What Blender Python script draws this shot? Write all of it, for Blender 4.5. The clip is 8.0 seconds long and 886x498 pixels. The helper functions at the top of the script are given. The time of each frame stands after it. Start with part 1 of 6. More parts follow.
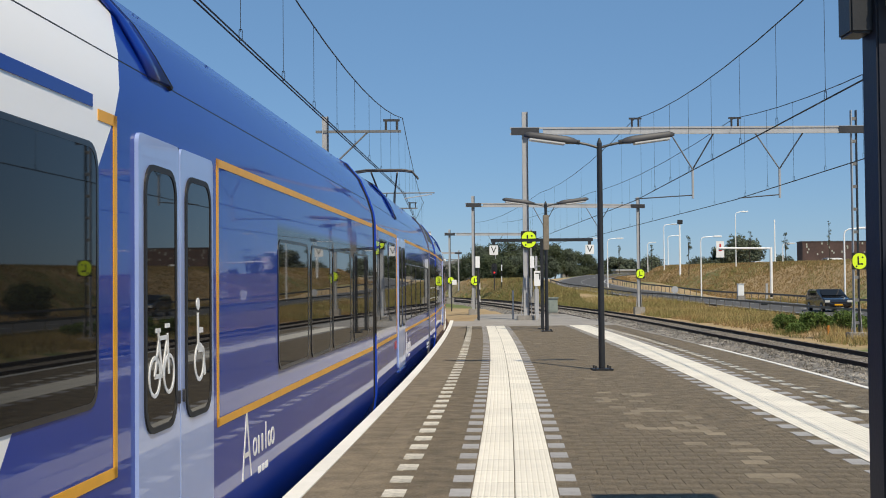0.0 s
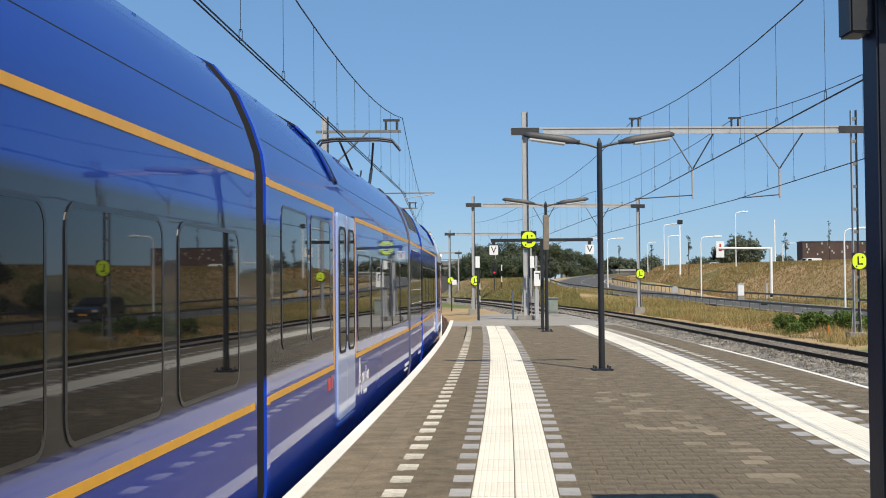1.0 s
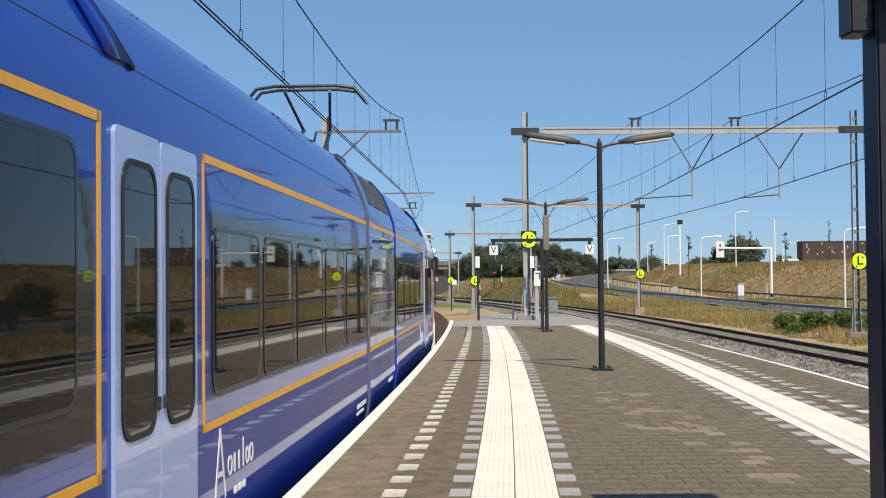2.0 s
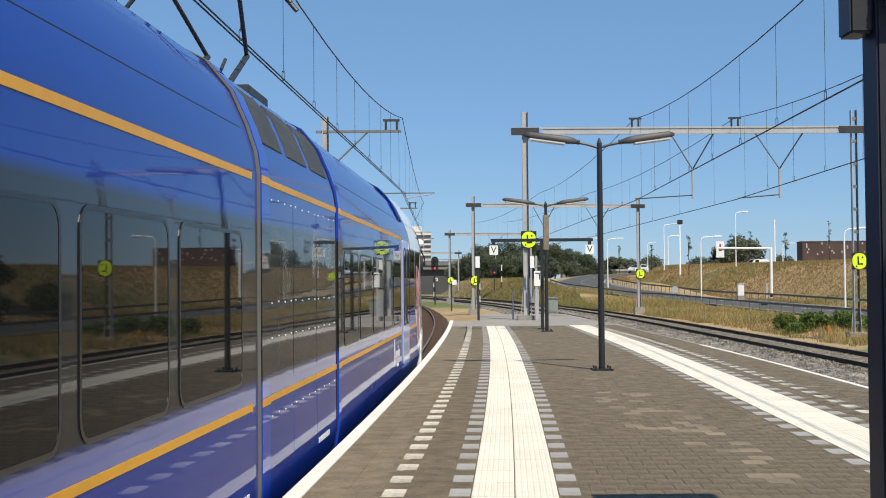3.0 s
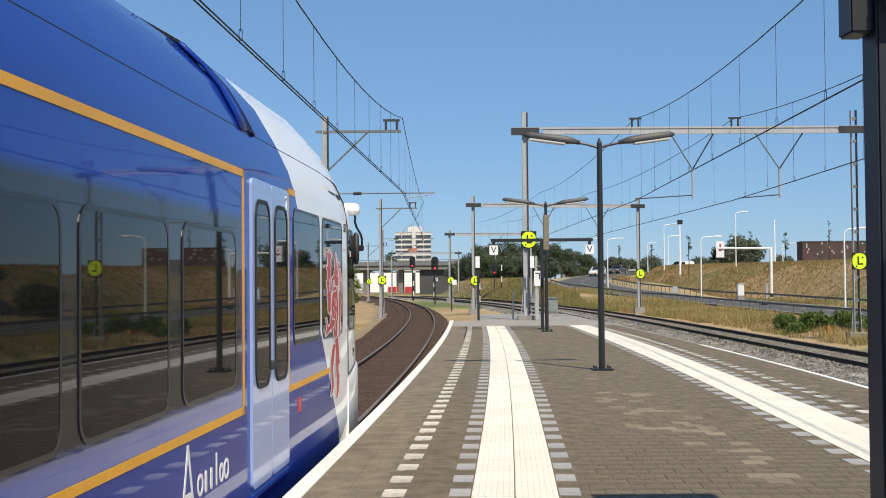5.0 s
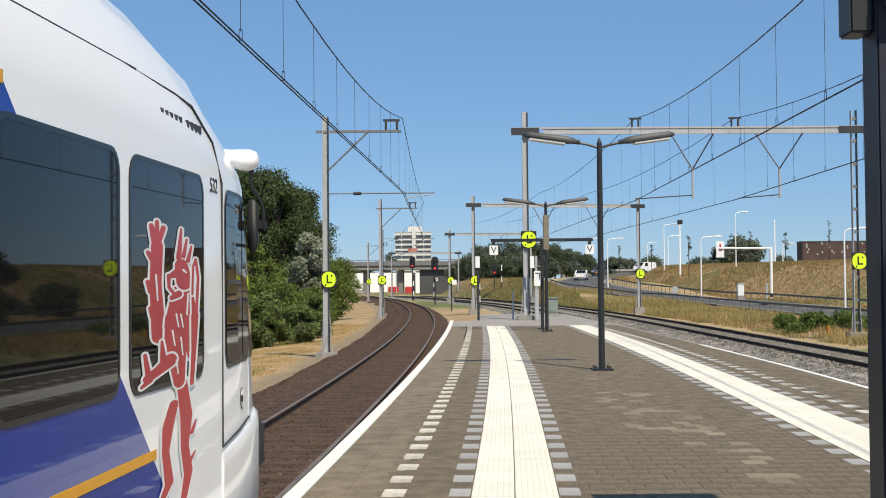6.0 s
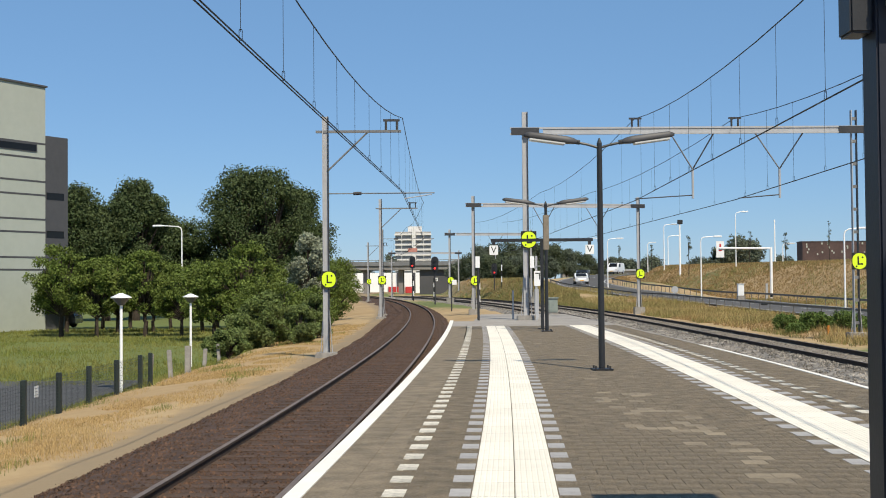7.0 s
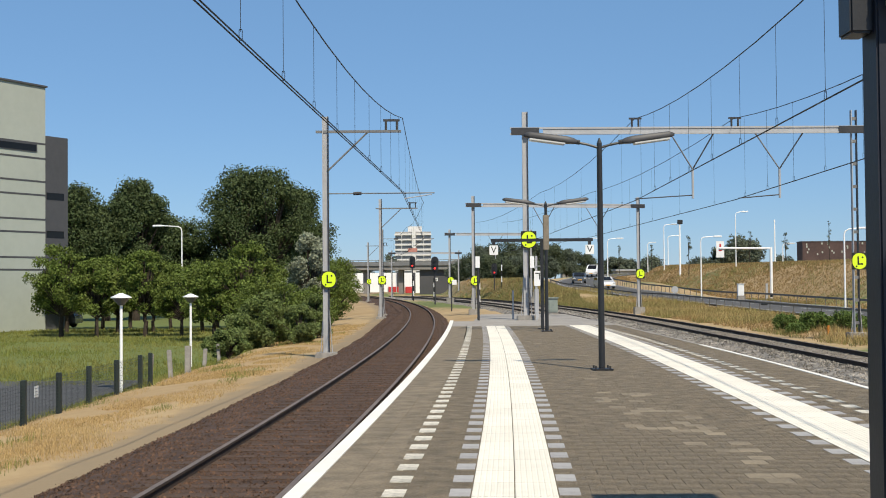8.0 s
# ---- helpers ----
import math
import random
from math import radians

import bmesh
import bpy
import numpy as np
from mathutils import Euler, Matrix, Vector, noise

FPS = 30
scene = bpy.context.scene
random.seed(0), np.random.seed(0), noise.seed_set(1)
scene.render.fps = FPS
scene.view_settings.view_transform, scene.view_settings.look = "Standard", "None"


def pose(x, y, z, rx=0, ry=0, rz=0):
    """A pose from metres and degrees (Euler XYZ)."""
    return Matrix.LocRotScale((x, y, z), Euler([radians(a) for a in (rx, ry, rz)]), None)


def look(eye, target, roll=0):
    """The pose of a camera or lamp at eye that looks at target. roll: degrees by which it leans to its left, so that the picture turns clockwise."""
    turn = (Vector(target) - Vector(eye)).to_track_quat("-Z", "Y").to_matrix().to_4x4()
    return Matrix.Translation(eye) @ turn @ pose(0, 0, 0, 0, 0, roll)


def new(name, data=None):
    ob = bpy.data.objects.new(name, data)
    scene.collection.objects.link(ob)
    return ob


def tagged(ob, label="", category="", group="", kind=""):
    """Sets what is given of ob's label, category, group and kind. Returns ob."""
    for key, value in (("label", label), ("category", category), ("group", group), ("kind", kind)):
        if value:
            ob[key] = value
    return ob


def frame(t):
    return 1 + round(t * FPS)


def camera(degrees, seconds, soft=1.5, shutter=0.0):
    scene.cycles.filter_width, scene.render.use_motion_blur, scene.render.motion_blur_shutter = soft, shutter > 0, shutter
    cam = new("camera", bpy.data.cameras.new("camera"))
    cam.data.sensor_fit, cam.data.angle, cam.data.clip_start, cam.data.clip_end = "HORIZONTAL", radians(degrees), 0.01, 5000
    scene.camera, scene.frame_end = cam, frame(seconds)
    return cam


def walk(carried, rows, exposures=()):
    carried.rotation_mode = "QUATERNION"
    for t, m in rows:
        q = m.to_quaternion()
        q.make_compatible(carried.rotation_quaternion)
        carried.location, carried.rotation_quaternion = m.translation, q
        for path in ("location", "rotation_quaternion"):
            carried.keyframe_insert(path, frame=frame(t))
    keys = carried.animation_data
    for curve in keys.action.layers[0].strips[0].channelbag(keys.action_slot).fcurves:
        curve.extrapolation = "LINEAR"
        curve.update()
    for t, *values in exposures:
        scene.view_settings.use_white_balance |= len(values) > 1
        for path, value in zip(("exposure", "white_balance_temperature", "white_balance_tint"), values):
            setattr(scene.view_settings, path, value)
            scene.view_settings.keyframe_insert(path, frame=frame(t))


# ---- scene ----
cam = camera(39.2, 8.0, soft=1.0, shutter=0.0)
EYE = Vector((0.0, 0.0, 1.5))
STAND = look(EYE, (0.0, 10.0, 1.5 + 0.2682), -0.5)
walk(cam, [(0.0, STAND), (8.0, STAND)], exposures=[(0.0, -0.22, 6550, 10), (0.5, -0.08, 6550, 10), (1.0, 0.0, 6550, 10), (8.0, 0.0, 6550, 10)])

# ---- light ----
SUN_TO = Vector((0.427, -0.904, 1.235)).normalized()
world = bpy.data.worlds.new("sky")
scene.world = world
world.use_nodes = True
wn = world.node_tree
sky = wn.nodes.new("ShaderNodeTexSky")
sky.sky_type = "NISHITA"
sky.sun_disc = False
sky.sun_elevation = math.asin(SUN_TO.z)
sky.sun_rotation = math.atan2(SUN_TO.x, SUN_TO.y)
sky.air_density, sky.dust_density, sky.ozone_density, sky.altitude = 1.0, 0.6, 6.0, 1700
haze = wn.nodes.new("ShaderNodeMix")
haze.data_type = "RGBA"
haze.inputs[0].default_value = 0.5
haze.inputs[7].default_value = (1.75, 3.75, 6.5, 1)
wn.links.new(sky.outputs[0], haze.inputs[6])
wn.links.new(haze.outputs[2], wn.nodes["Background"].inputs[0])
wn.nodes["Background"].inputs[1].default_value = 0.108
sun = new("sun", bpy.data.lights.new("sun", "SUN"))
sun.data.energy, sun.data.angle, sun.data.color = 5.1, radians(0.5), (1.0, 0.895, 0.72)
sun.matrix_basis = look(SUN_TO * 50, (0, 0, 0))


# ---- materials ----
def mat(name, col, rough=0.7, metal=0.0, var=0.15, scale=6.0, bump=0.0, bscale=60.0, col2=None, coat=0.0, spec=0.5, rnd=0.0, stretch=None):
    m = bpy.data.materials.new(name)
    m.use_nodes = True
    nt = m.node_tree
    n, ln = nt.nodes, nt.links
    p = n["Principled BSDF"]
    p.inputs["Roughness"].default_value, p.inputs["Metallic"].default_value = rough, metal
    p.inputs["Coat Weight"].default_value, p.inputs["Coat Roughness"].default_value = coat, 0.02
    p.inputs["Specular IOR Level"].default_value = spec
    tc = n.new("ShaderNodeTexCoord")
    vec = tc.outputs["Object"]
    if stretch:
        mp = n.new("ShaderNodeMapping")
        mp.inputs["Scale"].default_value = stretch
        ln.new(vec, mp.inputs[0])
        vec = mp.outputs[0]
    c2 = col2 or tuple(c * (1 - 2 * var) for c in col)
    a = n.new("ShaderNodeTexNoise")
    a.inputs["Scale"].default_value, a.inputs["Detail"].default_value, a.inputs["Roughness"].default_value = scale, 6, 0.65
    b = n.new("ShaderNodeTexNoise")
    b.inputs["Scale"].default_value, b.inputs["Detail"].default_value = scale * 0.13, 3
    ln.new(vec, a.inputs["Vector"]), ln.new(vec, b.inputs["Vector"])
    add = n.new("ShaderNodeMath")
    add.operation = "ADD"
    ln.new(a.outputs[0], add.inputs[0]), ln.new(b.outputs[0], add.inputs[1])
    rng = n.new("ShaderNodeMapRange")
    rng.inputs[1].default_value, rng.inputs[2].default_value = 0.75, 1.25
    ln.new(add.outputs[0], rng.inputs[0])
    mix = n.new("ShaderNodeMix")
    mix.data_type = "RGBA"
    mix.inputs[6].default_value, mix.inputs[7].default_value = (*col, 1), (*c2, 1)
    ln.new(rng.outputs[0], mix.inputs[0])
    out = mix.outputs[2]
    if rnd:
        oi, geo = n.new("ShaderNodeObjectInfo"), n.new("ShaderNodeNewGeometry")
        s = n.new("ShaderNodeMath")
        s.operation = "ADD"
        ln.new(oi.outputs["Random"], s.inputs[0]), ln.new(geo.outputs["Random Per Island"], s.inputs[1])
        fr = n.new("ShaderNodeMath")
        fr.operation = "FRACT"
        ln.new(s.outputs[0], fr.inputs[0])
        mr = n.new("ShaderNodeMapRange")
        mr.inputs[3].default_value, mr.inputs[4].default_value = 1 - rnd, 1 + rnd
        ln.new(fr.outputs[0], mr.inputs[0])
        hs = n.new("ShaderNodeHueSaturation")
        ln.new(mr.outputs[0], hs.inputs["Value"]), ln.new(out, hs.inputs["Color"])
        out = hs.outputs[0]
    ln.new(out, p.inputs["Base Color"])
    if bump:
        t = n.new("ShaderNodeTexNoise")
        t.inputs["Scale"].default_value, t.inputs["Detail"].default_value = bscale, 5
        ln.new(vec, t.inputs["Vector"])
        bp = n.new("ShaderNodeBump")
        bp.inputs["Strength"].default_value, bp.inputs["Distance"].default_value = bump, 0.02
        ln.new(t.outputs[0], bp.inputs["Height"]), ln.new(bp.outputs[0], p.inputs["Normal"])
    return m


def livery(name, base, white=None, sign=1, y0=0.0, slope=0.0, bands=(), wave=0.05):
    """Glossy train paint; white past a slanted line, and dark window bands along the given stretches of y."""
    m = mat(name, base, 0.45, 0, 0.05, 1.2, wave, 1.7, coat=0.72, spec=0.1)
    nt = m.node_tree
    n, ln = nt.nodes, nt.links
    p = n["Principled BSDF"]
    out = p.inputs["Base Color"].links[0].from_socket
    ln.new(n["Bump"].outputs[0], p.inputs["Coat Normal"])
    sep = n.new("ShaderNodeSeparateXYZ")
    ln.new(n["Texture Coordinate"].outputs["Object"], sep.inputs[0])

    def ramp(sock, a, c):
        r = n.new("ShaderNodeMapRange")
        r.inputs[1].default_value, r.inputs[2].default_value = a, c
        ln.new(sock, r.inputs[0])
        return r.outputs[0]

    def maths(op, a, c):
        k = n.new("ShaderNodeMath")
        k.operation = op
        for s, v in zip(k.inputs, (a, c)):
            if isinstance(v, (int, float)):
                s.default_value = v
            else:
                ln.new(v, s)
        return k.outputs[0]

    def blend(fac, prev, colr):
        x = n.new("ShaderNodeMix")
        x.data_type = "RGBA"
        x.inputs[7].default_value = (*colr, 1)
        ln.new(fac, x.inputs[0]), ln.new(prev, x.inputs[6])
        return x.outputs[2]
    if bands:
        zz = maths("MULTIPLY", ramp(sep.outputs[2], 0.76, 0.84), ramp(sep.outputs[2], 1.99, 1.92))
        acc = None
        for y_a, y_b in bands:
            q = maths("MULTIPLY", ramp(sep.outputs[1], y_a - 0.03, y_a + 0.03), ramp(sep.outputs[1], y_b + 0.03, y_b - 0.03))
            acc = q if acc is None else maths("MAXIMUM", acc, q)
        out = blend(maths("MULTIPLY", zz, acc), out, (0.018, 0.017, 0.016))
    if white:
        lin = maths("ADD", sep.outputs[1], maths("ADD", maths("MULTIPLY", sep.outputs[2], slope), -y0 - slope * 2.15))
        out = blend(maths("GREATER_THAN" if sign > 0 else "LESS_THAN", lin, 0.0), out, white)
    ln.new(out, p.inputs["Base Color"])
    return m


BLUE = (0.005, 0.041, 0.33)
WHITE = (0.94, 0.94, 0.935)
M_BLUE = mat("train_blue", BLUE, 0.45, 0, 0.05, 1.2, coat=0.72, spec=0.1)
M_MID = livery("middle_livery", BLUE, bands=((16.6, 20.33), (22.4, 30.70)))
M_POWER = livery("power_livery", BLUE, bands=((30.98, 34.55),), wave=0.06)
M_COLLAR = livery("collar_livery", (0.012, 0.06, 0.50), bands=((16.0, 17.3), (30.4, 31.2), (34.3, 35.1)))
M_FRONT = livery("front_livery", BLUE, WHITE, -1, 5.65, -0.9, ((9.74, 16.6),))
M_TAIL = livery("tail_livery", BLUE, WHITE, 1, 45.13, 1.12, ((34.85, 42.98),))
M_WHITE = mat("white_paint", WHITE, 0.3, 0, 0.03, 2, coat=0.6)
M_DOOR = mat("door_light_blue", (0.34, 0.44, 0.75), 0.3, 0, 0.04, 2, coat=0.6)
M_YELLOW = mat("yellow_stripe", (0.85, 0.41, 0.012), 0.4, 0, 0.08, 8)
M_GLASS = mat("dark_glass", (0.012, 0.012, 0.012), 0.02, 0, 0.1, 1, spec=0.24)
M_RUBBER = mat("black_rubber", (0.012, 0.012, 0.013), 0.55, 0, 0.1, 10)
M_FRAME = mat("window_frame_black", (0.010, 0.010, 0.013), 0.3, 0, 0.1, 5)
M_BELLOW = mat("grey_bellows", (0.05, 0.05, 0.055), 0.7, 0, 0.2, 10)
M_RED = mat("red_print", (0.55, 0.05, 0.05), 0.4, 0, 0.1, 8)
M_STEEL = mat("dark_steel", (0.08, 0.08, 0.085), 0.5, 0.6, 0.2, 12, 0.1)
M_BOGIE = mat("dirty_bogie", (0.04, 0.035, 0.03), 0.8, 0.2, 0.3, 10, 0.2)
M_GALV = mat("galvanised_steel", (0.43, 0.44, 0.46), 0.6, 0.1, 0.09, 7, 0.1)
M_WORN = mat("weathered_steel", (0.20, 0.205, 0.21), 0.65, 0.1, 0.15, 7, 0.1)
M_WIRE = mat("wire", (0.05, 0.05, 0.05), 0.6, 0.5, 0.2, 3)
M_BLACK = mat("anthracite_paint", (0.022, 0.024, 0.028), 0.45, 0, 0.2, 9, 0.05)
M_NAVY = mat("navy_paint", (0.012, 0.016, 0.03), 0.5, 0, 0.2, 6, 0.05)
M_SIGNY = mat("sign_yellow", (0.72, 0.95, 0.02), 0.5, 0, 0.02, 5)
M_SIGNK = mat("sign_black", (0.012, 0.014, 0.012), 0.5, 0, 0.1, 5)
M_SIGNW = mat("sign_white", (0.82, 0.83, 0.83), 0.5, 0, 0.04, 5)
M_PAVER = mat("paver", (0.268, 0.212, 0.138), 0.9, 0, 0.26, 38, 0.9, 150, rnd=0.05)
M_PAVER_L = mat("light_paver", (0.315, 0.255, 0.172), 0.9, 0, 0.2, 30, 0.5, 140, rnd=0.08)
M_JOINT = mat("paver_joint", (0.235, 0.186, 0.122), 0.95, 0, 0.2, 20, 0.3)
M_SLAB = mat("edge_slab", (0.278, 0.222, 0.148), 0.9, 0, 0.24, 34, 0.7, 110, rnd=0.06)
M_TACT = mat("tactile_white", (0.87, 0.81, 0.68), 0.75, 0, 0.07, 5, 0.2, rnd=0.05)
M_EDGE = mat("edge_line_white", (0.86, 0.83, 0.75), 0.7, 0, 0.06, 5, 0.2)
M_FLANK = mat("grey_block", (0.40, 0.385, 0.37), 0.85, 0, 0.12, 10, 0.3, rnd=0.10)
M_DASH = mat("worn_white_block", (0.72, 0.67, 0.56), 0.85, 0, 0.25, 16, 0.3, rnd=0.15)
M_RAMP = mat("end_concrete", (0.36, 0.33, 0.29), 0.9, 0, 0.14, 5, 0.3)
M_RAIL = mat("rail_side", (0.07, 0.045, 0.032), 0.85, 0.0, 0.25, 20, 0.2)
M_HEAD = mat("rail_head", (0.20, 0.155, 0.125), 0.6, 0.1, 0.2, 10)
M_BAL_L = mat("brown_ballast", (0.135, 0.076, 0.047), 0.95, 0, 0.3, 24, 1.0, 45, rnd=0.45, col2=(0.050, 0.029, 0.019))
M_BAL_R = mat("grey_ballast", (0.35, 0.315, 0.265), 0.95, 0, 0.4, 18, 0.7, 45, rnd=0.5)
M_SLEEPER = mat("sleeper_brown", (0.105, 0.064, 0.041), 0.9, 0, 0.25, 18, 0.6, col2=(0.055, 0.035, 0.024))
M_SLEEPER_R = mat("sleeper_grey", (0.30, 0.26, 0.21), 0.9, 0, 0.25, 12, 0.4)
M_CONC = mat("concrete", (0.36, 0.34, 0.31), 0.9, 0, 0.2, 6, 0.3)
M_ROAD = mat("worn_asphalt", (0.095, 0.091, 0.085), 0.9, 0, 0.15, 3, 0.3)
M_ASPH = mat("asphalt", (0.085, 0.085, 0.088), 0.9, 0, 0.18, 9, 0.3)
M_LINE = mat("road_paint", (0.6, 0.6, 0.58), 0.8, 0, 0.1, 9)
M_BARK = mat("bark", (0.06, 0.045, 0.033), 0.95, 0, 0.3, 14, 0.6)
# Tall trees' green, lightened and cooled slightly to paint in haze.
M_LEAF_DARK = mat("dark_leaf", (0.052, 0.078, 0.031), 0.7, 0, 0.3, 2, spec=0.12, rnd=0.35, col2=(0.068, 0.09, 0.036))
M_LEAF_WEED = mat("weed_leaf", (0.12, 0.18, 0.045), 0.7, 0, 0.3, 2, spec=0.12, rnd=0.35)
M_LEAF_SHRUB = mat("shrub_leaf", (0.105, 0.148, 0.04), 0.7, 0, 0.3, 2, spec=0.12, rnd=0.35, col2=(0.12, 0.15, 0.055))
# Distance haze is put into these two leaf colours, paler and greyer.
M_LEAF_MID = mat("hazed_mid_leaf", (0.10, 0.125, 0.072), 0.65, 0, 0.3, 1, spec=0.12, rnd=0.3)
M_LEAF_FAR = mat("hazed_far_leaf", (0.125, 0.15, 0.105), 0.7, 0, 0.3, 1, spec=0.12, rnd=0.25)
M_LEAF = mat("leaf", (0.098, 0.14, 0.028), 0.65, 0, 0.3, 2, spec=0.12, rnd=0.4, col2=(0.115, 0.145, 0.036))
M_LEAF_SILVER = mat("silver_leaf", (0.25, 0.275, 0.19), 0.6, 0, 0.2, 2, spec=0.12, rnd=0.35)
M_GRASS = mat("green_blades", (0.135, 0.165, 0.035), 0.8, 0, 0.2, 1, spec=0.12, rnd=0.3, col2=(0.23, 0.215, 0.07))
M_DRY = mat("dry_blades", (0.43, 0.32, 0.155), 0.85, 0, 0.2, 1, spec=0.12, rnd=0.35, col2=(0.38, 0.26, 0.115))
M_PANEL = mat("panel_grey_green", (0.39, 0.42, 0.37), 0.7, 0, 0.05, 1.5, 0.05)
M_ANNEX = mat("annex_slate", (0.075, 0.075, 0.08), 0.6, 0, 0.1, 2)
M_BRICK = mat("brown_cladding", (0.09, 0.055, 0.05), 0.8, 0, 0.2, 2)
M_CARW = mat("car_white", (0.75, 0.75, 0.75), 0.25, 0, 0.02, 2, coat=1)
M_CARG = mat("car_grey", (0.10, 0.105, 0.115), 0.25, 0.3, 0.02, 2, coat=1)
M_CARK = mat("car_black", (0.012, 0.012, 0.014), 0.2, 0, 0.02, 2, coat=1)
M_LAMPHEAD = mat("luminaire_grey", (0.075, 0.075, 0.08), 0.55, 0.0, 0.15, 8)
M_DIFF = mat("diffuser", (0.58, 0.58, 0.56), 0.2, 0, 0.05, 5)
M_CREAM = mat("aged_housing", (0.42, 0.38, 0.28), 0.5, 0, 0.2, 9)


# ---- mesh helpers ----
def part(name, bm, material, parent=None, label="", smooth=False):
    me = bpy.data.meshes.new(name)
    bmesh.ops.recalc_face_normals(bm, faces=bm.faces)
    bm.to_mesh(me)
    bm.free()
    for m in material if isinstance(material, (list, tuple)) else [material]:
        me.materials.append(m)
    if smooth:
        for f in me.polygons:
            f.use_smooth = True
    ob = new(name, me)
    if parent:
        ob.parent = parent
    if label:
        ob["label"] = label
    return ob


def fast(name, verts, faces, material, parent=None, label=""):
    me = bpy.data.meshes.new(name)
    me.from_pydata(verts, [], faces)
    me.update()
    me.materials.append(material)
    ob = new(name, me)
    if parent:
        ob.parent = parent
    if label:
        ob["label"] = label
    return ob


def thing(name, label, category, at=None, group="", kind=""):
    e = tagged(new(name), label, category, group, kind)
    if at is not None:
        e.matrix_basis = at
    return e


def box(bm, x0, x1, y0, y1, z0, z1, bevel=0.0):
    r = bmesh.ops.create_cube(bm, size=1, matrix=Matrix.Translation(((x0 + x1) / 2, (y0 + y1) / 2, (z0 + z1) / 2)) @ Matrix.Diagonal((x1 - x0, y1 - y0, z1 - z0, 1)))
    if bevel:
        es = list({e for v in r["verts"] for e in v.link_edges})
        bmesh.ops.bevel(bm, geom=es, offset=bevel, segments=2, affect="EDGES")
    return bm


def boxed(x0, x1, y0, y1, z0, z1, bevel=0.0):
    return box(bmesh.new(), x0, x1, y0, y1, z0, z1, bevel)


def tube(bm, p, q, r, r2=None, n=10):
    p, q = Vector(p), Vector(q)
    d = q - p
    m = Matrix.Translation((p + q) / 2) @ d.to_track_quat("Z", "Y").to_matrix().to_4x4()
    bmesh.ops.create_cone(bm, cap_ends=True, segments=n, radius1=r, radius2=r if r2 is None else r2, depth=d.length, matrix=m)
    return bm


def tubed(p, q, r, r2=None, n=10):
    return tube(bmesh.new(), p, q, r, r2, n)


def bend(bm, pts, r, n=8):
    for p, q in zip(pts, pts[1:]):
        tube(bm, p, q, r, n=n)
    for p in pts[1:-1]:
        bmesh.ops.create_icosphere(bm, subdivisions=1, radius=r, matrix=Matrix.Translation(p))
    return bm


def rounded(w, h, r, n=5):
    pts = []
    for cx, cy, a0 in ((w / 2 - r, h / 2 - r, 0), (-w / 2 + r, h / 2 - r, 90), (-w / 2 + r, -h / 2 + r, 180), (w / 2 - r, -h / 2 + r, 270)):
        for i in range(n + 1):
            a = radians(a0 + 90 * i / n)
            pts.append((cx + r * math.cos(a), cy + r * math.sin(a)))
    return pts


def plate(bm, pts, to3, d):
    """A prism over the outline pts; to3 maps (a, b, depth) to space."""
    lo, hi = [bm.verts.new(to3(a, b, 0)) for a, b in pts], [bm.verts.new(to3(a, b, d)) for a, b in pts]
    bm.faces.new(hi)
    bm.faces.new(lo[::-1])
    k = len(pts)
    for i in range(k):
        bm.faces.new((lo[i], lo[(i + 1) % k], hi[(i + 1) % k], hi[i]))
    return bm


def ring(bm, outer, inner, to3, d):
    k = len(outer)
    o0, o1 = [bm.verts.new(to3(a, b, 0)) for a, b in outer], [bm.verts.new(to3(a, b, d)) for a, b in outer]
    i0, i1 = [bm.verts.new(to3(a, b, 0)) for a, b in inner], [bm.verts.new(to3(a, b, d)) for a, b in inner]
    for i in range(k):
        j = (i + 1) % k
        for q in ((o0[i], o0[j], o1[j], o1[i]), (i0[i], i1[i], i1[j], i0[j]), (o1[i], o1[j], i1[j], i1[i])):
            bm.faces.new(q)
    return bm


# ---- plan: two curved tracks with the platform between them ----
RAIL_Z = -0.72
CA, CB, CC = -3.2421, 0.064832, -0.00052395


def left_x(y):
    return CA + CB * y + CC * y * y


def left_at(y, off):
    m = CB + 2 * CC * y
    h = math.hypot(1, m)
    return left_x(y) + off / h, y - m * off / h


def right_x(y):
    """Centre of the outer right track; the platform's own track lies 3.75 m nearer."""
    return 11.3 - 0.00081 * max(0.0, y - 61) ** 2 - 0.00044 * max(0.0, 34 - y) ** 2


RIGHT_Z = -0.60


def right_at(y, off):
    m = (right_x(y + 0.5) - right_x(y - 0.5))
    h = math.hypot(1, m)
    return right_x(y) + off / h, y - m * off / h


def redge_x(y):
    return 6.02 - 0.0016 * max(0.0, 27 - y) ** 2 - 0.0004 * max(0.0, y - 30) ** 2


def strip_x(y):
    return -0.02 + 0.0624 * y - 0.000488 * y * y


def rstrip_x(y):
    return 3.24 + 0.0615 * y - 0.00070 * y * y


PLAT_END = 42.4
RAMP_END = 58.0


def smooth(a, b, t):
    t = min(1.0, max(0.0, (t - a) / (b - a)))
    return t * t * (3 - 2 * t)


def lerp(pairs, t):
    if t <= pairs[0][0]:
        return pairs[0][1]
    for (a, u), (b, v) in zip(pairs, pairs[1:]):
        if t <= b:
            return u + (v - u) * (t - a) / (b - a)
    return pairs[-1][1]


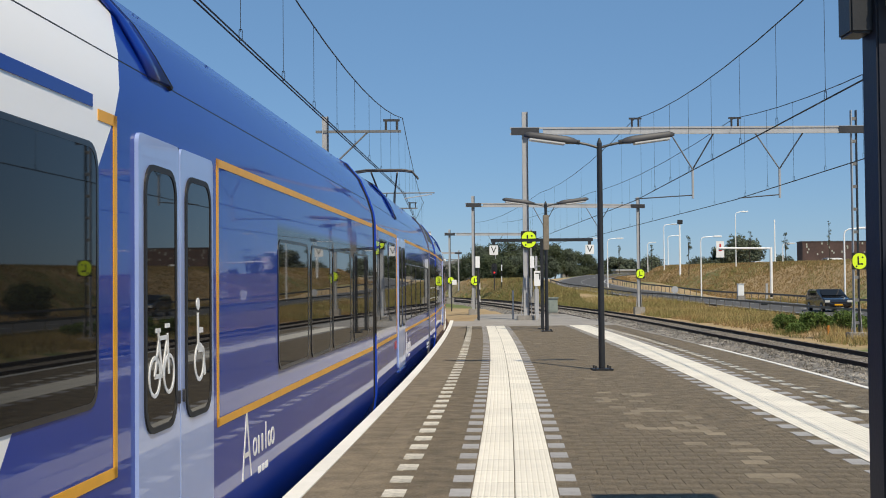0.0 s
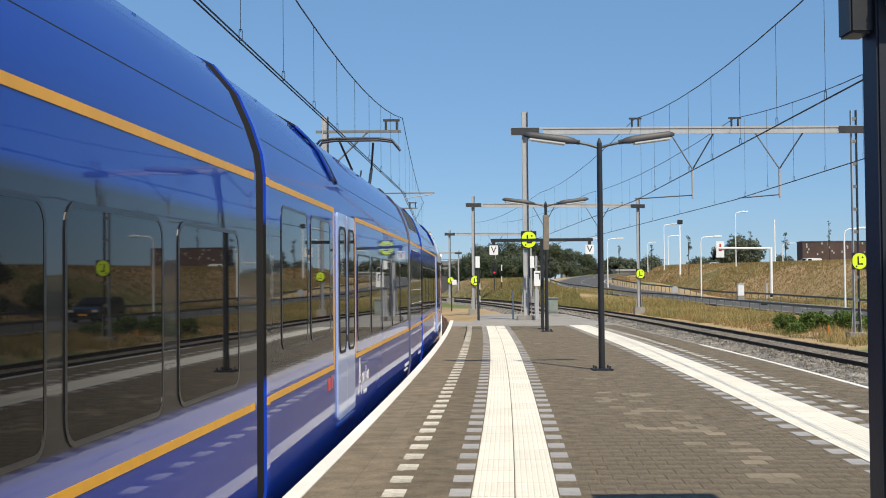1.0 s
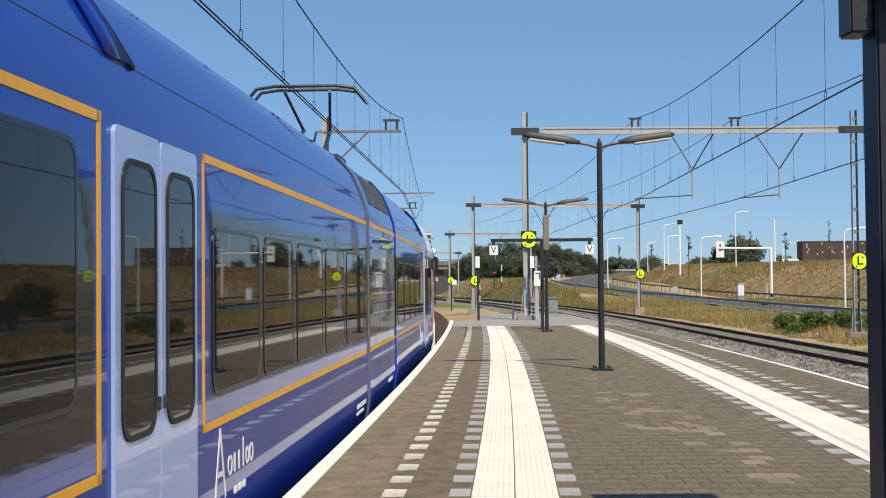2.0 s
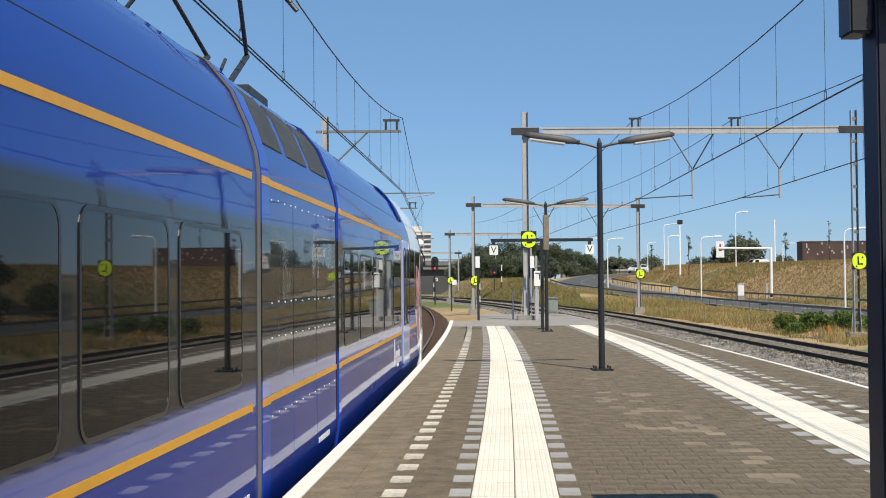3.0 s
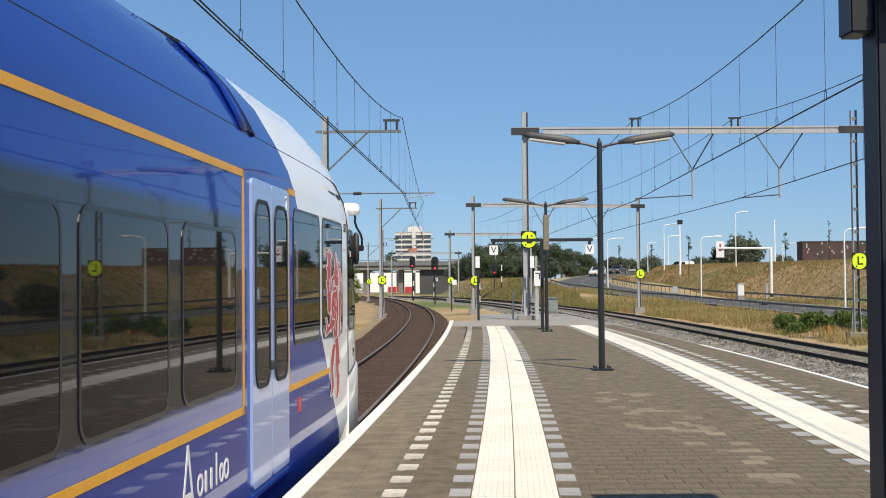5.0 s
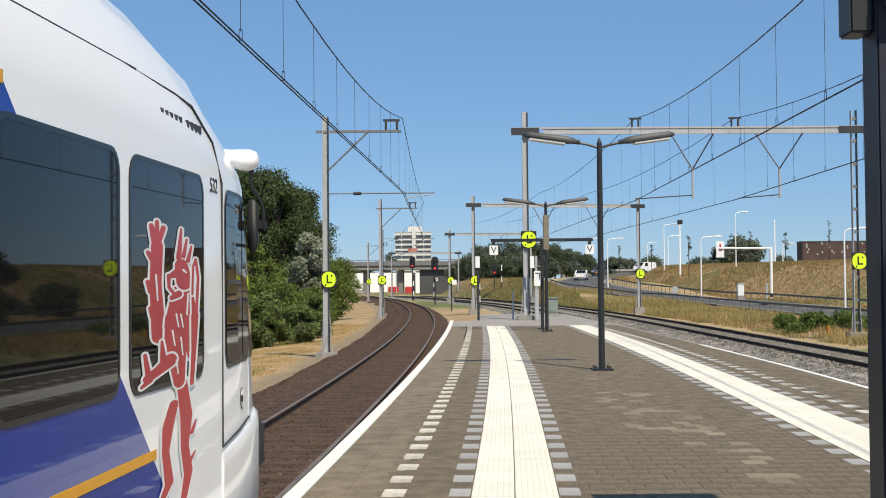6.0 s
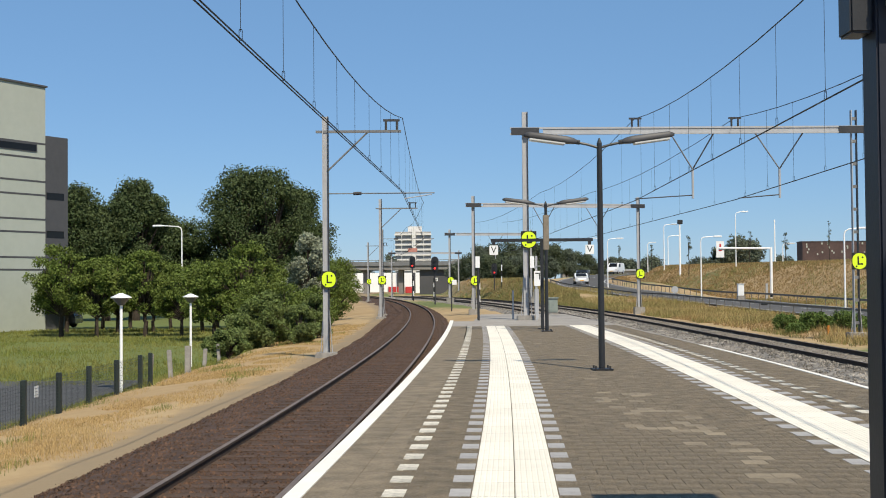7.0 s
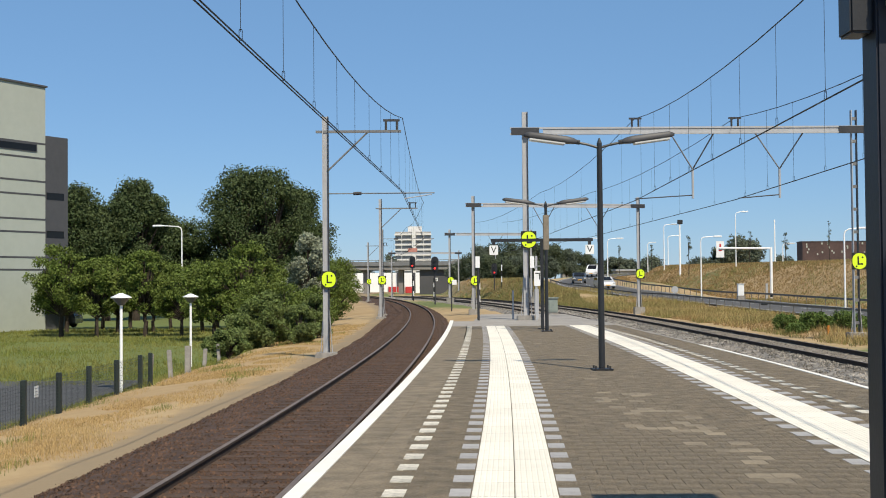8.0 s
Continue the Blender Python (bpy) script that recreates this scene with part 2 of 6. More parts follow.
# road that bends round behind the tracks
ROAD = [Vector(p) for p in ((75, 236, 3.6), (50, 226, 3.2), (34, 215, 2.75), (26.5, 201, 2.4), (21.5, 187, 1.7), (19.2, 173, 1.25), (18.6, 159, 0.9), (19.2, 146, 0.5), (20.6, 136, 0.2), (23.0, 124, -0.25), (24.8, 112, -0.4), (25.7, 95, -0.6), (25.9, 74, -0.72), (26, 50, -0.75), (26, 10, -0.75), (26, -80, -0.75))]


def catmull(pts, n):
    out = []
    for i in range(len(pts) - 1):
        p0, p1, p2, p3 = pts[max(0, i - 1)], pts[i], pts[i + 1], pts[min(len(pts) - 1, i + 2)]
        for k in range(n):
            t = k / n
            out.append(0.5 * (2 * p1 + (p2 - p0) * t + (2 * p0 - 5 * p1 + 4 * p2 - p3) * t * t + (3 * p1 - p0 - 3 * p2 + p3) * t ** 3))
    out.append(pts[-1])
    return out


ROADLINE = catmull(ROAD, 8)
RL = np.array([tuple(p) for p in ROADLINE])
LEFT_PROFILE = [(-60, -1.95), (-9.0, -1.95), (-7.6, -1.6), (-5.2, -1.32), (-3.6, -1.2), (-2.6, -1.16), (-1.9, -0.98), (1.3, -1.0), (1.6, -1.1)]


def ground_z(x, y):
    o = x - left_x(y) if y < 230 else x - left_x(230) + 0.35 * (y - 230)
    zl = lerp(LEFT_PROFILE, o)
    xr = right_x(min(y, 200)) - 6.2
    zm = -0.98 + 0.20 * smooth(58, 72, y) * smooth(1.8, 3.4, o)
    zr = lerp([(0, -0.98), (8.2, -1.0), (10, -0.95), (11.5, -0.8)], x - xr)
    xs0 = 30 - 0.05 * max(0.0, y - 100)
    bank = smooth(xs0, xs0 + 9.5, x) * (3.85 + 0.007 * (y - 100)) * (1 - smooth(195, 235, y)) * smooth(-40, 10, y + 60)
    far = smooth(150, 230, y) * smooth(12, 24, x) * 2.3
    mound = smooth(112, 160, y) * smooth(9.4, 13, x - xr) * smooth(-2, 4, x) * (1 - smooth(24, 34, x)) * 2.6
    zr = zr + max(bank, far, mound) if x - xr > 9.2 else zr
    z = zl if o < 1.6 else (zr if x > xr else zm)
    d = np.hypot(RL[:, 0] - x, RL[:, 1] - y)
    i = int(d.argmin())
    if d[i] < 9:
        z = z + (RL[i, 2] - 0.05 - z) * (1 - smooth(4.2, 9, d[i]))
    if x < -300 or y > 420 or x > 320:
        z = min(z, 0.5) if z > 0.5 else z
    return z


def zone(x, y):
    """Shares of green grass, dry grass and bare earth."""
    o = x - left_x(min(y, 230))
    if o < 1.6:
        g = smooth(7.2, 8.6, -o)
        e = 0.72 * (1 - smooth(3.2, 4.4, -o))
        return g * 0.92, e
    g = 0.30 + 0.35 * math.sin(x * 0.21 + y * 0.05) * math.sin(y * 0.13)
    if x < right_x(min(y, 200)) - 6:
        g = 0.12
    if y > 105 and x < 14:
        g = 0.5 + 0.2 * math.sin(x * 0.5 + y * 0.11)
    if x > 29:
        g = 0.34 + 0.22 * math.sin(x * 0.3 + y * 0.11)
    return max(0.05, g), 0.0


def build_ground():
    def axis(lo, hi, mid, n_mid, n_out):
        a = np.linspace(mid[0], mid[1], n_mid)
        left = mid[0] - (mid[0] - lo) * (np.linspace(1, 0, n_out, endpoint=False) ** 2.5)
        right = mid[1] + (hi - mid[1]) * (np.linspace(0, 1, n_out + 1)[1:] ** 2.5)
        return np.concatenate([left, a, right])
    xs, ys = axis(-3500, 3500, (-34, 48), 165, 30), axis(-900, 4500, (-12, 235), 210, 36)
    verts, cols = [], []
    for y in ys:
        for x in xs:
            x, y = float(x), float(y)
            z = ground_z(x, y) + 0.05 * noise.noise((x * 0.35, y * 0.35, 0)) + (0.10 * noise.noise((x * 0.11, y * 0.11, 4)) if x > 29 or x < -8 else 0)
            if -1 < x - left_x(min(y, 200)) < 5 and -12 < y < RAMP_END + 4:
                z = min(z, -1.0)
            verts.append((x, y, z))
            g, e = zone(x, y)
            cols.append((g, e, 0, 1))
    w = len(xs)
    faces = [(j * w + i, j * w + i + 1, (j + 1) * w + i + 1, (j + 1) * w + i) for j in range(len(ys) - 1) for i in range(w - 1)]
    m = mat("ground_cover", (0.43, 0.31, 0.16), 0.95, 0, 0.2, 0.9, 0.8, 8, col2=(0.32, 0.215, 0.10))
    nt = m.node_tree
    n, ln = nt.nodes, nt.links
    p = n["Principled BSDF"]
    old = p.inputs["Base Color"].links[0].from_socket
    at = n.new("ShaderNodeAttribute")
    at.attribute_name = "cover"
    sep = n.new("ShaderNodeSeparateColor")
    ln.new(at.outputs["Color"], sep.inputs[0])
    tx = n.new("ShaderNodeTexNoise")
    tx.inputs["Scale"].default_value, tx.inputs["Detail"].default_value = 0.7, 8
    ln.new(n["Texture Coordinate"].outputs["Object"], tx.inputs["Vector"])

    def masked(sock, colr, prev):
        s = n.new("ShaderNodeMath")
        s.operation = "ADD"
        ln.new(sock, s.inputs[0]), ln.new(tx.outputs[0], s.inputs[1])
        r = n.new("ShaderNodeMapRange")
        r.inputs[1].default_value, r.inputs[2].default_value = 0.86, 1.14
        ln.new(s.outputs[0], r.inputs[0])
        mx = n.new("ShaderNodeMix")
        mx.data_type = "RGBA"
        mx.inputs[7].default_value = (*colr, 1)
        ln.new(r.outputs[0], mx.inputs[0]), ln.new(prev, mx.inputs[6])
        return mx.outputs[2]
    c = masked(sep.outputs[0], (0.12, 0.15, 0.035), old)
    c = masked(sep.outputs[1], (0.27, 0.20, 0.115), c)
    ln.new(c, p.inputs["Base Color"])
    ob = fast("ground", verts, faces, m)
    ca = ob.data.color_attributes.new("cover", "FLOAT_COLOR", "POINT")
    ca.data.foreach_set("color", np.array(cols, dtype=np.float32).ravel())
    for f in ob.data.polygons:
        f.use_smooth = True
    tagged(ob, "flat land with dry yellow and green grass", "ground", kind="structure")


build_ground()


def ribbon(xa, xb, ys, z, name, material, thick=0.0):
    v, f = [], []
    for y in ys:
        a, b = xa(y), xb(y)
        v += [(a, y, z), (b, y, z)]
        if thick:
            v += [(a, y, z - thick), (b, y, z - thick)]
    s = 4 if thick else 2
    for i in range(len(ys) - 1):
        p, q = i * s, (i + 1) * s
        f.append((p, p + 1, q + 1, q))
        if thick:
            f += [(p + 2, p, q, q + 2), (p + 1, p + 3, q + 3, q + 1)]
    if thick:
        k = (len(ys) - 1) * s
        f += [(0, 2, 3, 1), (k, k + 1, k + 3, k + 2)]
    return fast(name, v, f, material)


def steps(a, b, d):
    n = max(1, round((b - a) / d))
    return [a + (b - a) * i / n for i in range(n + 1)]


def ledge_x(y):
    return left_at(y, 1.575)[0]


# ---- tracks ----
def stone_mesh(bm_v, bm_f, x, y, z, r, rng):
    k = len(bm_v)
    a = rng.uniform(0, 6.28)
    top = z + r * rng.uniform(0.45, 0.9)
    for i in range(4):
        rr = r * rng.uniform(0.7, 1.2)
        bm_v.append((x + rr * math.cos(a + i * 1.57), y + rr * math.sin(a + i * 1.57), z - r * 0.4 + rng.uniform(0, 0.3) * r))
    bm_v.append((x + rng.uniform(-.5, .5) * r, y + rng.uniform(-.5, .5) * r, top))
    bm_v.append((x + rng.uniform(-.5, .5) * r, y + rng.uniform(-.5, .5) * r, top - 0.2 * r))
    bm_f += [(k, k + 1, k + 4), (k + 1, k + 2, k + 4), (k + 2, k + 5, k + 4), (k + 2, k + 3, k + 5), (k + 3, k, k + 5), (k, k + 4, k + 5)]


def rail(at, off, ys, z, parent, name="rail"):
    prof = [(-0.035, 0), (0.035, 0), (0.035, -0.03), (0.011, -0.045), (0.011, -0.13), (0.065, -0.145), (0.065, -0.158), (-0.065, -0.158), (-0.065, -0.145), (-0.011, -0.13), (-0.011, -0.045), (-0.035, -0.03)]
    v, f = [], []
    k = len(prof)
    for y in ys:
        for a, b in prof:
            x, yy = at(y, off + a)
            v.append((x, yy, z + b))
    for i in range(len(ys) - 1):
        for j in range(k):
            f.append((i * k + j, i * k + (j + 1) % k, (i + 1) * k + (j + 1) % k, (i + 1) * k + j))
    ob = fast(name, v, f, M_RAIL, parent)
    ob.data.materials.append(M_HEAD)
    for i, p in enumerate(ob.data.polygons):
        if i % k == 0:
            p.material_index = 1
    return ob


def track(name, at, z, ya, yb, gauge, bed, m_bed, m_sleeper, label, stones, seed, lift=0.0, size=(0.022, 0.05)):
    tr = thing(name, label, "track", kind="structure")
    ys = steps(ya, yb, 1.0)
    rail(at, -gauge / 2, ys, z, tr)
    rail(at, gauge / 2, ys, z, tr)
    v, f = [], []
    for y in ys:
        for o, dz in bed:
            x, yy = at(y, o)
            v.append((x, yy, z + dz))
    k = len(bed)
    for i in range(len(ys) - 1):
        for j in range(k - 1):
            f.append((i * k + j, i * k + j + 1, (i + 1) * k + j + 1, (i + 1) * k + j))
    fast("ballast_bed", v, f, m_bed, tr)
    rng = random.Random(seed)
    v, f = [], []
    for _ in range(stones):
        y = max(ya, 9) + (yb - max(ya, 9)) * rng.random() ** 2.2
        o = rng.uniform(bed[0][0], bed[-1][0])
        x, yy = at(y, o)
        stone_mesh(v, f, x, yy, z + lerp(bed, o), rng.uniform(*size), rng)
    tagged(fast("ballast_stones", v, f, m_bed, tr), kind="stuff")
    sb = bmesh.new()
    box(sb, -1.25, 1.25, -0.13, 0.13, -0.30, -0.14, 0.01)
    first = None
    y = ya
    while y < min(yb, 120):
        x, yy = at(y, 0)
        x2, y2 = at(y + 1, 0)
        m = Matrix.Translation((x, yy, z + lift)) @ Matrix.Rotation(-math.atan2(x2 - x, y2 - yy), 4, "Z")
        if first is None:
            first = part("sleeper", sb, m_sleeper, tr)
            first.matrix_basis = m
        else:
            c = new("sleeper", first.data)
            c.parent = tr
            c.matrix_basis = m
        y += 0.62
    return tr


track("track_left", left_at, RAIL_Z, -40, 215, 1.505, [(-3.0, -0.50), (-2.3, -0.28), (-1.6, -0.15), (-0.9, -0.137), (0.9, -0.137), (1.45, -0.18), (1.8, -0.34)], M_BAL_L, M_SLEEPER, "curved railway track on dark brown ballast", 50000, 3, 0.011, (0.02, 0.04))
track("track_right", right_at, RIGHT_Z, 6, 200, 1.505, [(-1.85, -0.04), (-1.3, -0.07), (-0.95, -0.12), (-0.6, -0.15), (0.6, -0.15), (0.95, -0.12), (1.5, -0.14), (2.3, -0.36), (3.1, -0.70)], M_BAL_R, M_SLEEPER_R, "railway track on light grey ballast", 40000, 4, 0.015, (0.03, 0.068))
track("track_platform", lambda y, off: right_at(y, off - 3.75), RIGHT_Z, 6, 200, 1.505, [(-2.4, -0.42), (-1.7, -0.30), (-1.2, -0.15), (1.1, -0.15), (1.5, -0.07), (1.9, -0.04)], M_BAL_R, M_SLEEPER_R, "railway track on light grey ballast beside the platform", 26000, 5, 0.0, (0.03, 0.068))

# ---- platform ----
PY = steps(-14, PLAT_END, 0.8)
tagged(ribbon(lambda y: ledge_x(y) + 0.10, lambda y: redge_x(y) - 0.09, PY, -0.005, "platform", M_JOINT, 0.95), "station platform paved with grey-brown blocks", "platform", kind="structure")
PLATFORM = bpy.data.objects["platform"]


def strip(name, fa, fb, ya, yb, z, thick, material, label="", d=0.8, parent=PLATFORM):
    ob = ribbon(fa, fb, steps(ya, yb, d), z, name, material, thick)
    ob.parent = parent
    if label:
        ob["label"] = label
    return ob


# white painted edge stones, one by one
y = -6.0
while y < PLAT_END + 6:
    strip("edge_stone", lambda q: ledge_x(q), lambda q: ledge_x(q) + 0.13, y, y + 0.992, 0.004, 0.16, M_EDGE, d=0.5)
    y += 1.0
y = 6.0
while y < PLAT_END + 6:
    strip("edge_stone", lambda q: redge_x(q) - 0.09, lambda q: redge_x(q), y, y + 0.992, 0.004, 0.16, M_EDGE if y < 29 else M_RAMP, d=0.5)
    y += 1.0
y = 6.0
while y < PLAT_END - 0.1:
    y1 = min(y + 0.995, PLAT_END)
    strip("edge_slab", lambda q: ledge_x(q) + 0.134, lambda q: ledge_x(q) + 0.415, y, y1, -0.002, 0.02, M_SLAB, d=0.5)
    strip("edge_slab", lambda q: ledge_x(q) + 0.42, lambda q: ledge_x(q) + 0.70, y, y1, -0.001, 0.02, M_SLAB, d=0.5)
    y += 1.0
strip("rear_paving", lambda q: ledge_x(q) + 0.134, lambda q: redge_x(q) - 0.1, -14, 5.98, -0.002, 0.01, M_PAVER)


def tactile(fx, half, ya, yb, gap):
    """Two rows of white ribbed guide tiles."""
    y = ya
    while y < yb:
        for s in (0, 1):
            a, b = (-half, -gap) if s == 0 else (gap, half)
            v, f = [], []
            n = 7
            w = (b - a) / (n - 0.1)
            y1 = min(y + 0.596, yb)
            for i in range(n):
                o = a + w * i
                prof = [(o, 0.005), (o + w * 0.16, 0.008), (o + w * 0.74, 0.008), (o + w * 0.9, 0.005)]
                k = len(v)
                for q in (y, y1):
                    for u, z in prof:
                        v.append((fx(q) + u, q, z))
                f += [(k + j, k + j + 1, k + 5 + j, k + 4 + j) for j in range(3)]
                if i < n - 1:
                    f.append((k + 3, k + 8, k + 12, k + 7))
            fast("guide_tile", v, f, M_TACT, PLATFORM)
        y += 0.60


tactile(strip_x, 0.305, 6.3, PLAT_END, 0.004)
tactile(rstrip_x, 0.33, 6.3, PLAT_END, 0.001)


def blocks(name, fx, off, width, ya, yb, material, length=0.31, pitch=0.6225):
    y = ya
    base = None
    while y < yb:
        m = Matrix.Translation((fx(y) + off, y, 0)) @ Matrix.Rotation(-math.atan(fx(y + 0.5) - fx(y - 0.5)), 4, "Z")
        if base is None:
            bm = boxed(-width / 2, width / 2, -length / 2, length / 2, -0.03, 0.004)
            base = part(name, bm, material, PLATFORM)
            ob = base
        else:
            ob = new(name, base.data)
            ob.parent = PLATFORM
        ob.matrix_basis = m
        y += pitch


def dash_x(y):
    return -0.87 + 0.06105 * y - 0.000468 * y * y


def rdash_x(y):
    return 3.886 + 0.0785 * y - 0.001212 * y * y


blocks("white_block", dash_x, 0, 0.16, 6.42, PLAT_END, M_DASH)
blocks("white_block", rdash_x, 0, 0.17, 6.6, PLAT_END, M_DASH)
for o in (-0.39, 0.39):
    blocks("grey_block", strip_x, o, 0.15, 6.42, PLAT_END, M_FLANK)
for o in (-0.42, 0.42):
    blocks("grey_block", rstrip_x, o, 0.16, 6.5, PLAT_END, M_FLANK)

tagged(ribbon(lambda y: ledge_x(y) + 0.13, lambda y: redge_x(y) - 0.09, steps(PLAT_END + 0.03, 48, 0.8), -0.004, "platform_end", M_RAMP, 0.9), "light concrete end of the platform", "platform", kind="structure")
tagged(ribbon(lambda y: ledge_x(y) + 0.9 + 0.05 * (y - 48), lambda y: redge_x(y) - 0.09, steps(48.004, RAMP_END, 0.8), -0.006, "path", M_RAMP, 0.9), "light concrete service path at the platform's end", "path", kind="structure")


# ---- train ----
SIDE = 1.40
PROFILE = [(1.24, -0.52), (1.36, -0.25), (SIDE, 0.02), (SIDE, 0.6), (SIDE, 1.4), (SIDE, 2.27), (1.38, 2.42), (1.315, 2.62), (1.21, 2.86), (1.03, 3.08), (0.75, 3.23), (0.38, 3.30)]


def section(k=1.0, drop=0.0, lift=0.0, lean=0.0):
    """Closed cross-section, starboard up and over; k narrows it, drop lowers the roof, lift raises the skirt."""
    half = []
    for x, z in PROFILE:
        if z > 1.9:
            z = 1.9 + (z - 1.9) * (1 - drop)
        if z < 0.3:
            z = z + lift * (0.3 - z) / 0.8
        half.append((x * k, z))
    return half + [(0, half[-1][1] + 0.01)] + [(-x, z) for x, z in reversed(half)]


def loft(stations, smooth_it=True):
    """stations: (y, section) pairs; returns a closed bmesh."""
    bm = bmesh.new()
    rows = [[bm.verts.new((x, y + s, z)) for (x, z), s in zip(sec, shear)] for y, sec, shear in stations]
    k = len(rows[0])
    for a, b in zip(rows, rows[1:]):
        for i in range(k):
            bm.faces.new((a[i], a[(i + 1) % k], b[(i + 1) % k], b[i]))
    bm.faces.new(rows[0])
    bm.faces.new(rows[-1][::-1])
    for f in bm.faces:
        f.smooth = len(f.verts) == 4
        if len(f.verts) > 4:
            for e in f.edges:
                e.smooth = False
    return bm


def flat(y, sec):
    return (y, sec, [0.0] * len(sec))


def on_side(y0, z0, x=SIDE):
    return lambda a, b, d: (x + d, y0 + a, z0 + b)


def on_far_side(y0, z0):
    return lambda a, b, d: (-SIDE - d, y0 + a, z0 + b)


NOSE_FROM = 46.6
NOSE_LEN = 3.15
NOSE_K = [(0.0, 1.0), (0.3, 1.0), (0.52, 0.995), (0.70, 0.98), (0.84, 0.965), (0.94, 0.93), (1.0, 0.86)]


def nose_x(y, z):
    """Half width of the tail car's side at y and z, which narrows towards the cab's leaning front."""
    t = min(1.0, max(0.0, (y - NOSE_FROM) / NOSE_LEN))
    for _ in range(8):
        t = min(1.0, max(0.0, (y + 0.3025 * max(0.0, z - 0.9) * t ** 3 - NOSE_FROM) / NOSE_LEN))
    return SIDE * lerp(NOSE_K, t)


def nose_patch(y0, y1, low, high, s, d, nu=16, nv=8, rad=0.0):
    """A curved skin on the cab's side between two edges given as functions of y, its corners rounded."""
    def corner(y):
        q = min(y - y0, y1 - y)
        return rad - math.sqrt(max(0.0, rad * rad - (rad - q) ** 2)) if q < rad else 0.0
    bm = bmesh.new()
    rows = []
    for i in range(nu + 1):
        y = y0 + (y1 - y0) * i / nu
        row = []
        for j in range(nv + 1):
            z = low(y) + corner(y) + (high(y) - low(y) - 2 * corner(y)) * j / nv
            row.append(bm.verts.new((s * (nose_x(y, z) + d), y, z)))
        rows.append(row)
    for a, c in zip(rows, rows[1:]):
        for j in range(nv):
            bm.faces.new((a[j], a[j + 1], c[j + 1], c[j]))
    return bm


def window(car, y0, y1, z0, z1, r=0.12, name="window", sides=None):
    for to3 in sides or (on_side, on_far_side):
        w, h = y1 - y0, z1 - z0
        t = to3((y0 + y1) / 2, (z0 + z1) / 2)
        fr = part(name, ring(bmesh.new(), rounded(w, h, r), rounded(w - 0.05, h - 0.05, r - 0.022), t, 0.006), M_FRAME, car)
        part("pane", plate(bmesh.new(), rounded(w - 0.05, h - 0.05, r - 0.022), t, 0.004), M_GLASS, fr)


def double_door(car, y0, y1, z0=0.08, z1=2.24):
    for to3 in (on_side, on_far_side):
        mid = (y0 + y1) / 2
        for a, b in ((y0, mid - 0.012), (mid + 0.012, y1)):
            t = to3((a + b) / 2, (z0 + z1) / 2)
            leaf = part("door", plate(bmesh.new(), rounded(b - a, z1 - z0, 0.05), t, 0.02), M_DOOR, car, "light blue door leaf")
            t2 = to3((a + b) / 2, 1.43)
            part("pane", plate(bmesh.new(), rounded((b - a) - 0.22, 1.28, 0.12), t2, 0.026), M_GLASS, leaf)
            part("gasket", ring(bmesh.new(), rounded((b - a) - 0.16, 1.34, 0.14), rounded((b - a) - 0.22, 1.28, 0.12), t2, 0.03), M_RUBBER, leaf)
            h = to3(mid + (0.05 if a > mid else -0.05), 0.9)
            part("handle", plate(bmesh.new(), rounded(0.025, 0.07, 0.010), h, 0.034), M_STEEL, leaf)
        t = to3(mid, (z0 + z1) / 2)
        part("door_seal", plate(bmesh.new(), rounded(0.022, z1 - z0, 0.008), t, 0.012), M_RUBBER, car)
        part("step", plate(bmesh.new(), rounded(y1 - y0, 0.03, 0.01), to3(mid, 0.03), 0.02), M_BLUE, car)


def stripe(car, pts, w=0.050):
    """Yellow line along the side through (y, z) corners."""
    bm = bmesh.new()
    for (ya, za), (yb, zb) in zip(pts, pts[1:]):
        y0, y1, z0, z1 = min(ya, yb) - w / 2, max(ya, yb) + w / 2, min(za, zb) - w / 2, max(za, zb) + w / 2
        box(bm, SIDE - 0.002, SIDE + 0.004, y0, y1, z0, z1)
    part("yellow_stripe", bm, M_YELLOW, car, "thin yellow stripe")


def seam(car, ya, yb):
    bm = bmesh.new()
    for s in (1, -1):
        tube(bm, (s * 1.318, ya, 2.58), (s * 1.318, yb, 2.58), 0.012, n=6)
    part("roof_gutter", bm, M_RUBBER, car)


def bars(car, y, z, name, material, spec, x=None):
    """Plain marks on the side: (dy, dz, w, h) each."""
    for dy, dz, w, h in spec:
        part(name, boxed((x or SIDE) - 0.03, (x or SIDE) + 0.005, y + dy - w / 2, y + dy + w / 2, z + dz - h / 2, z + dz + h / 2), material, car)


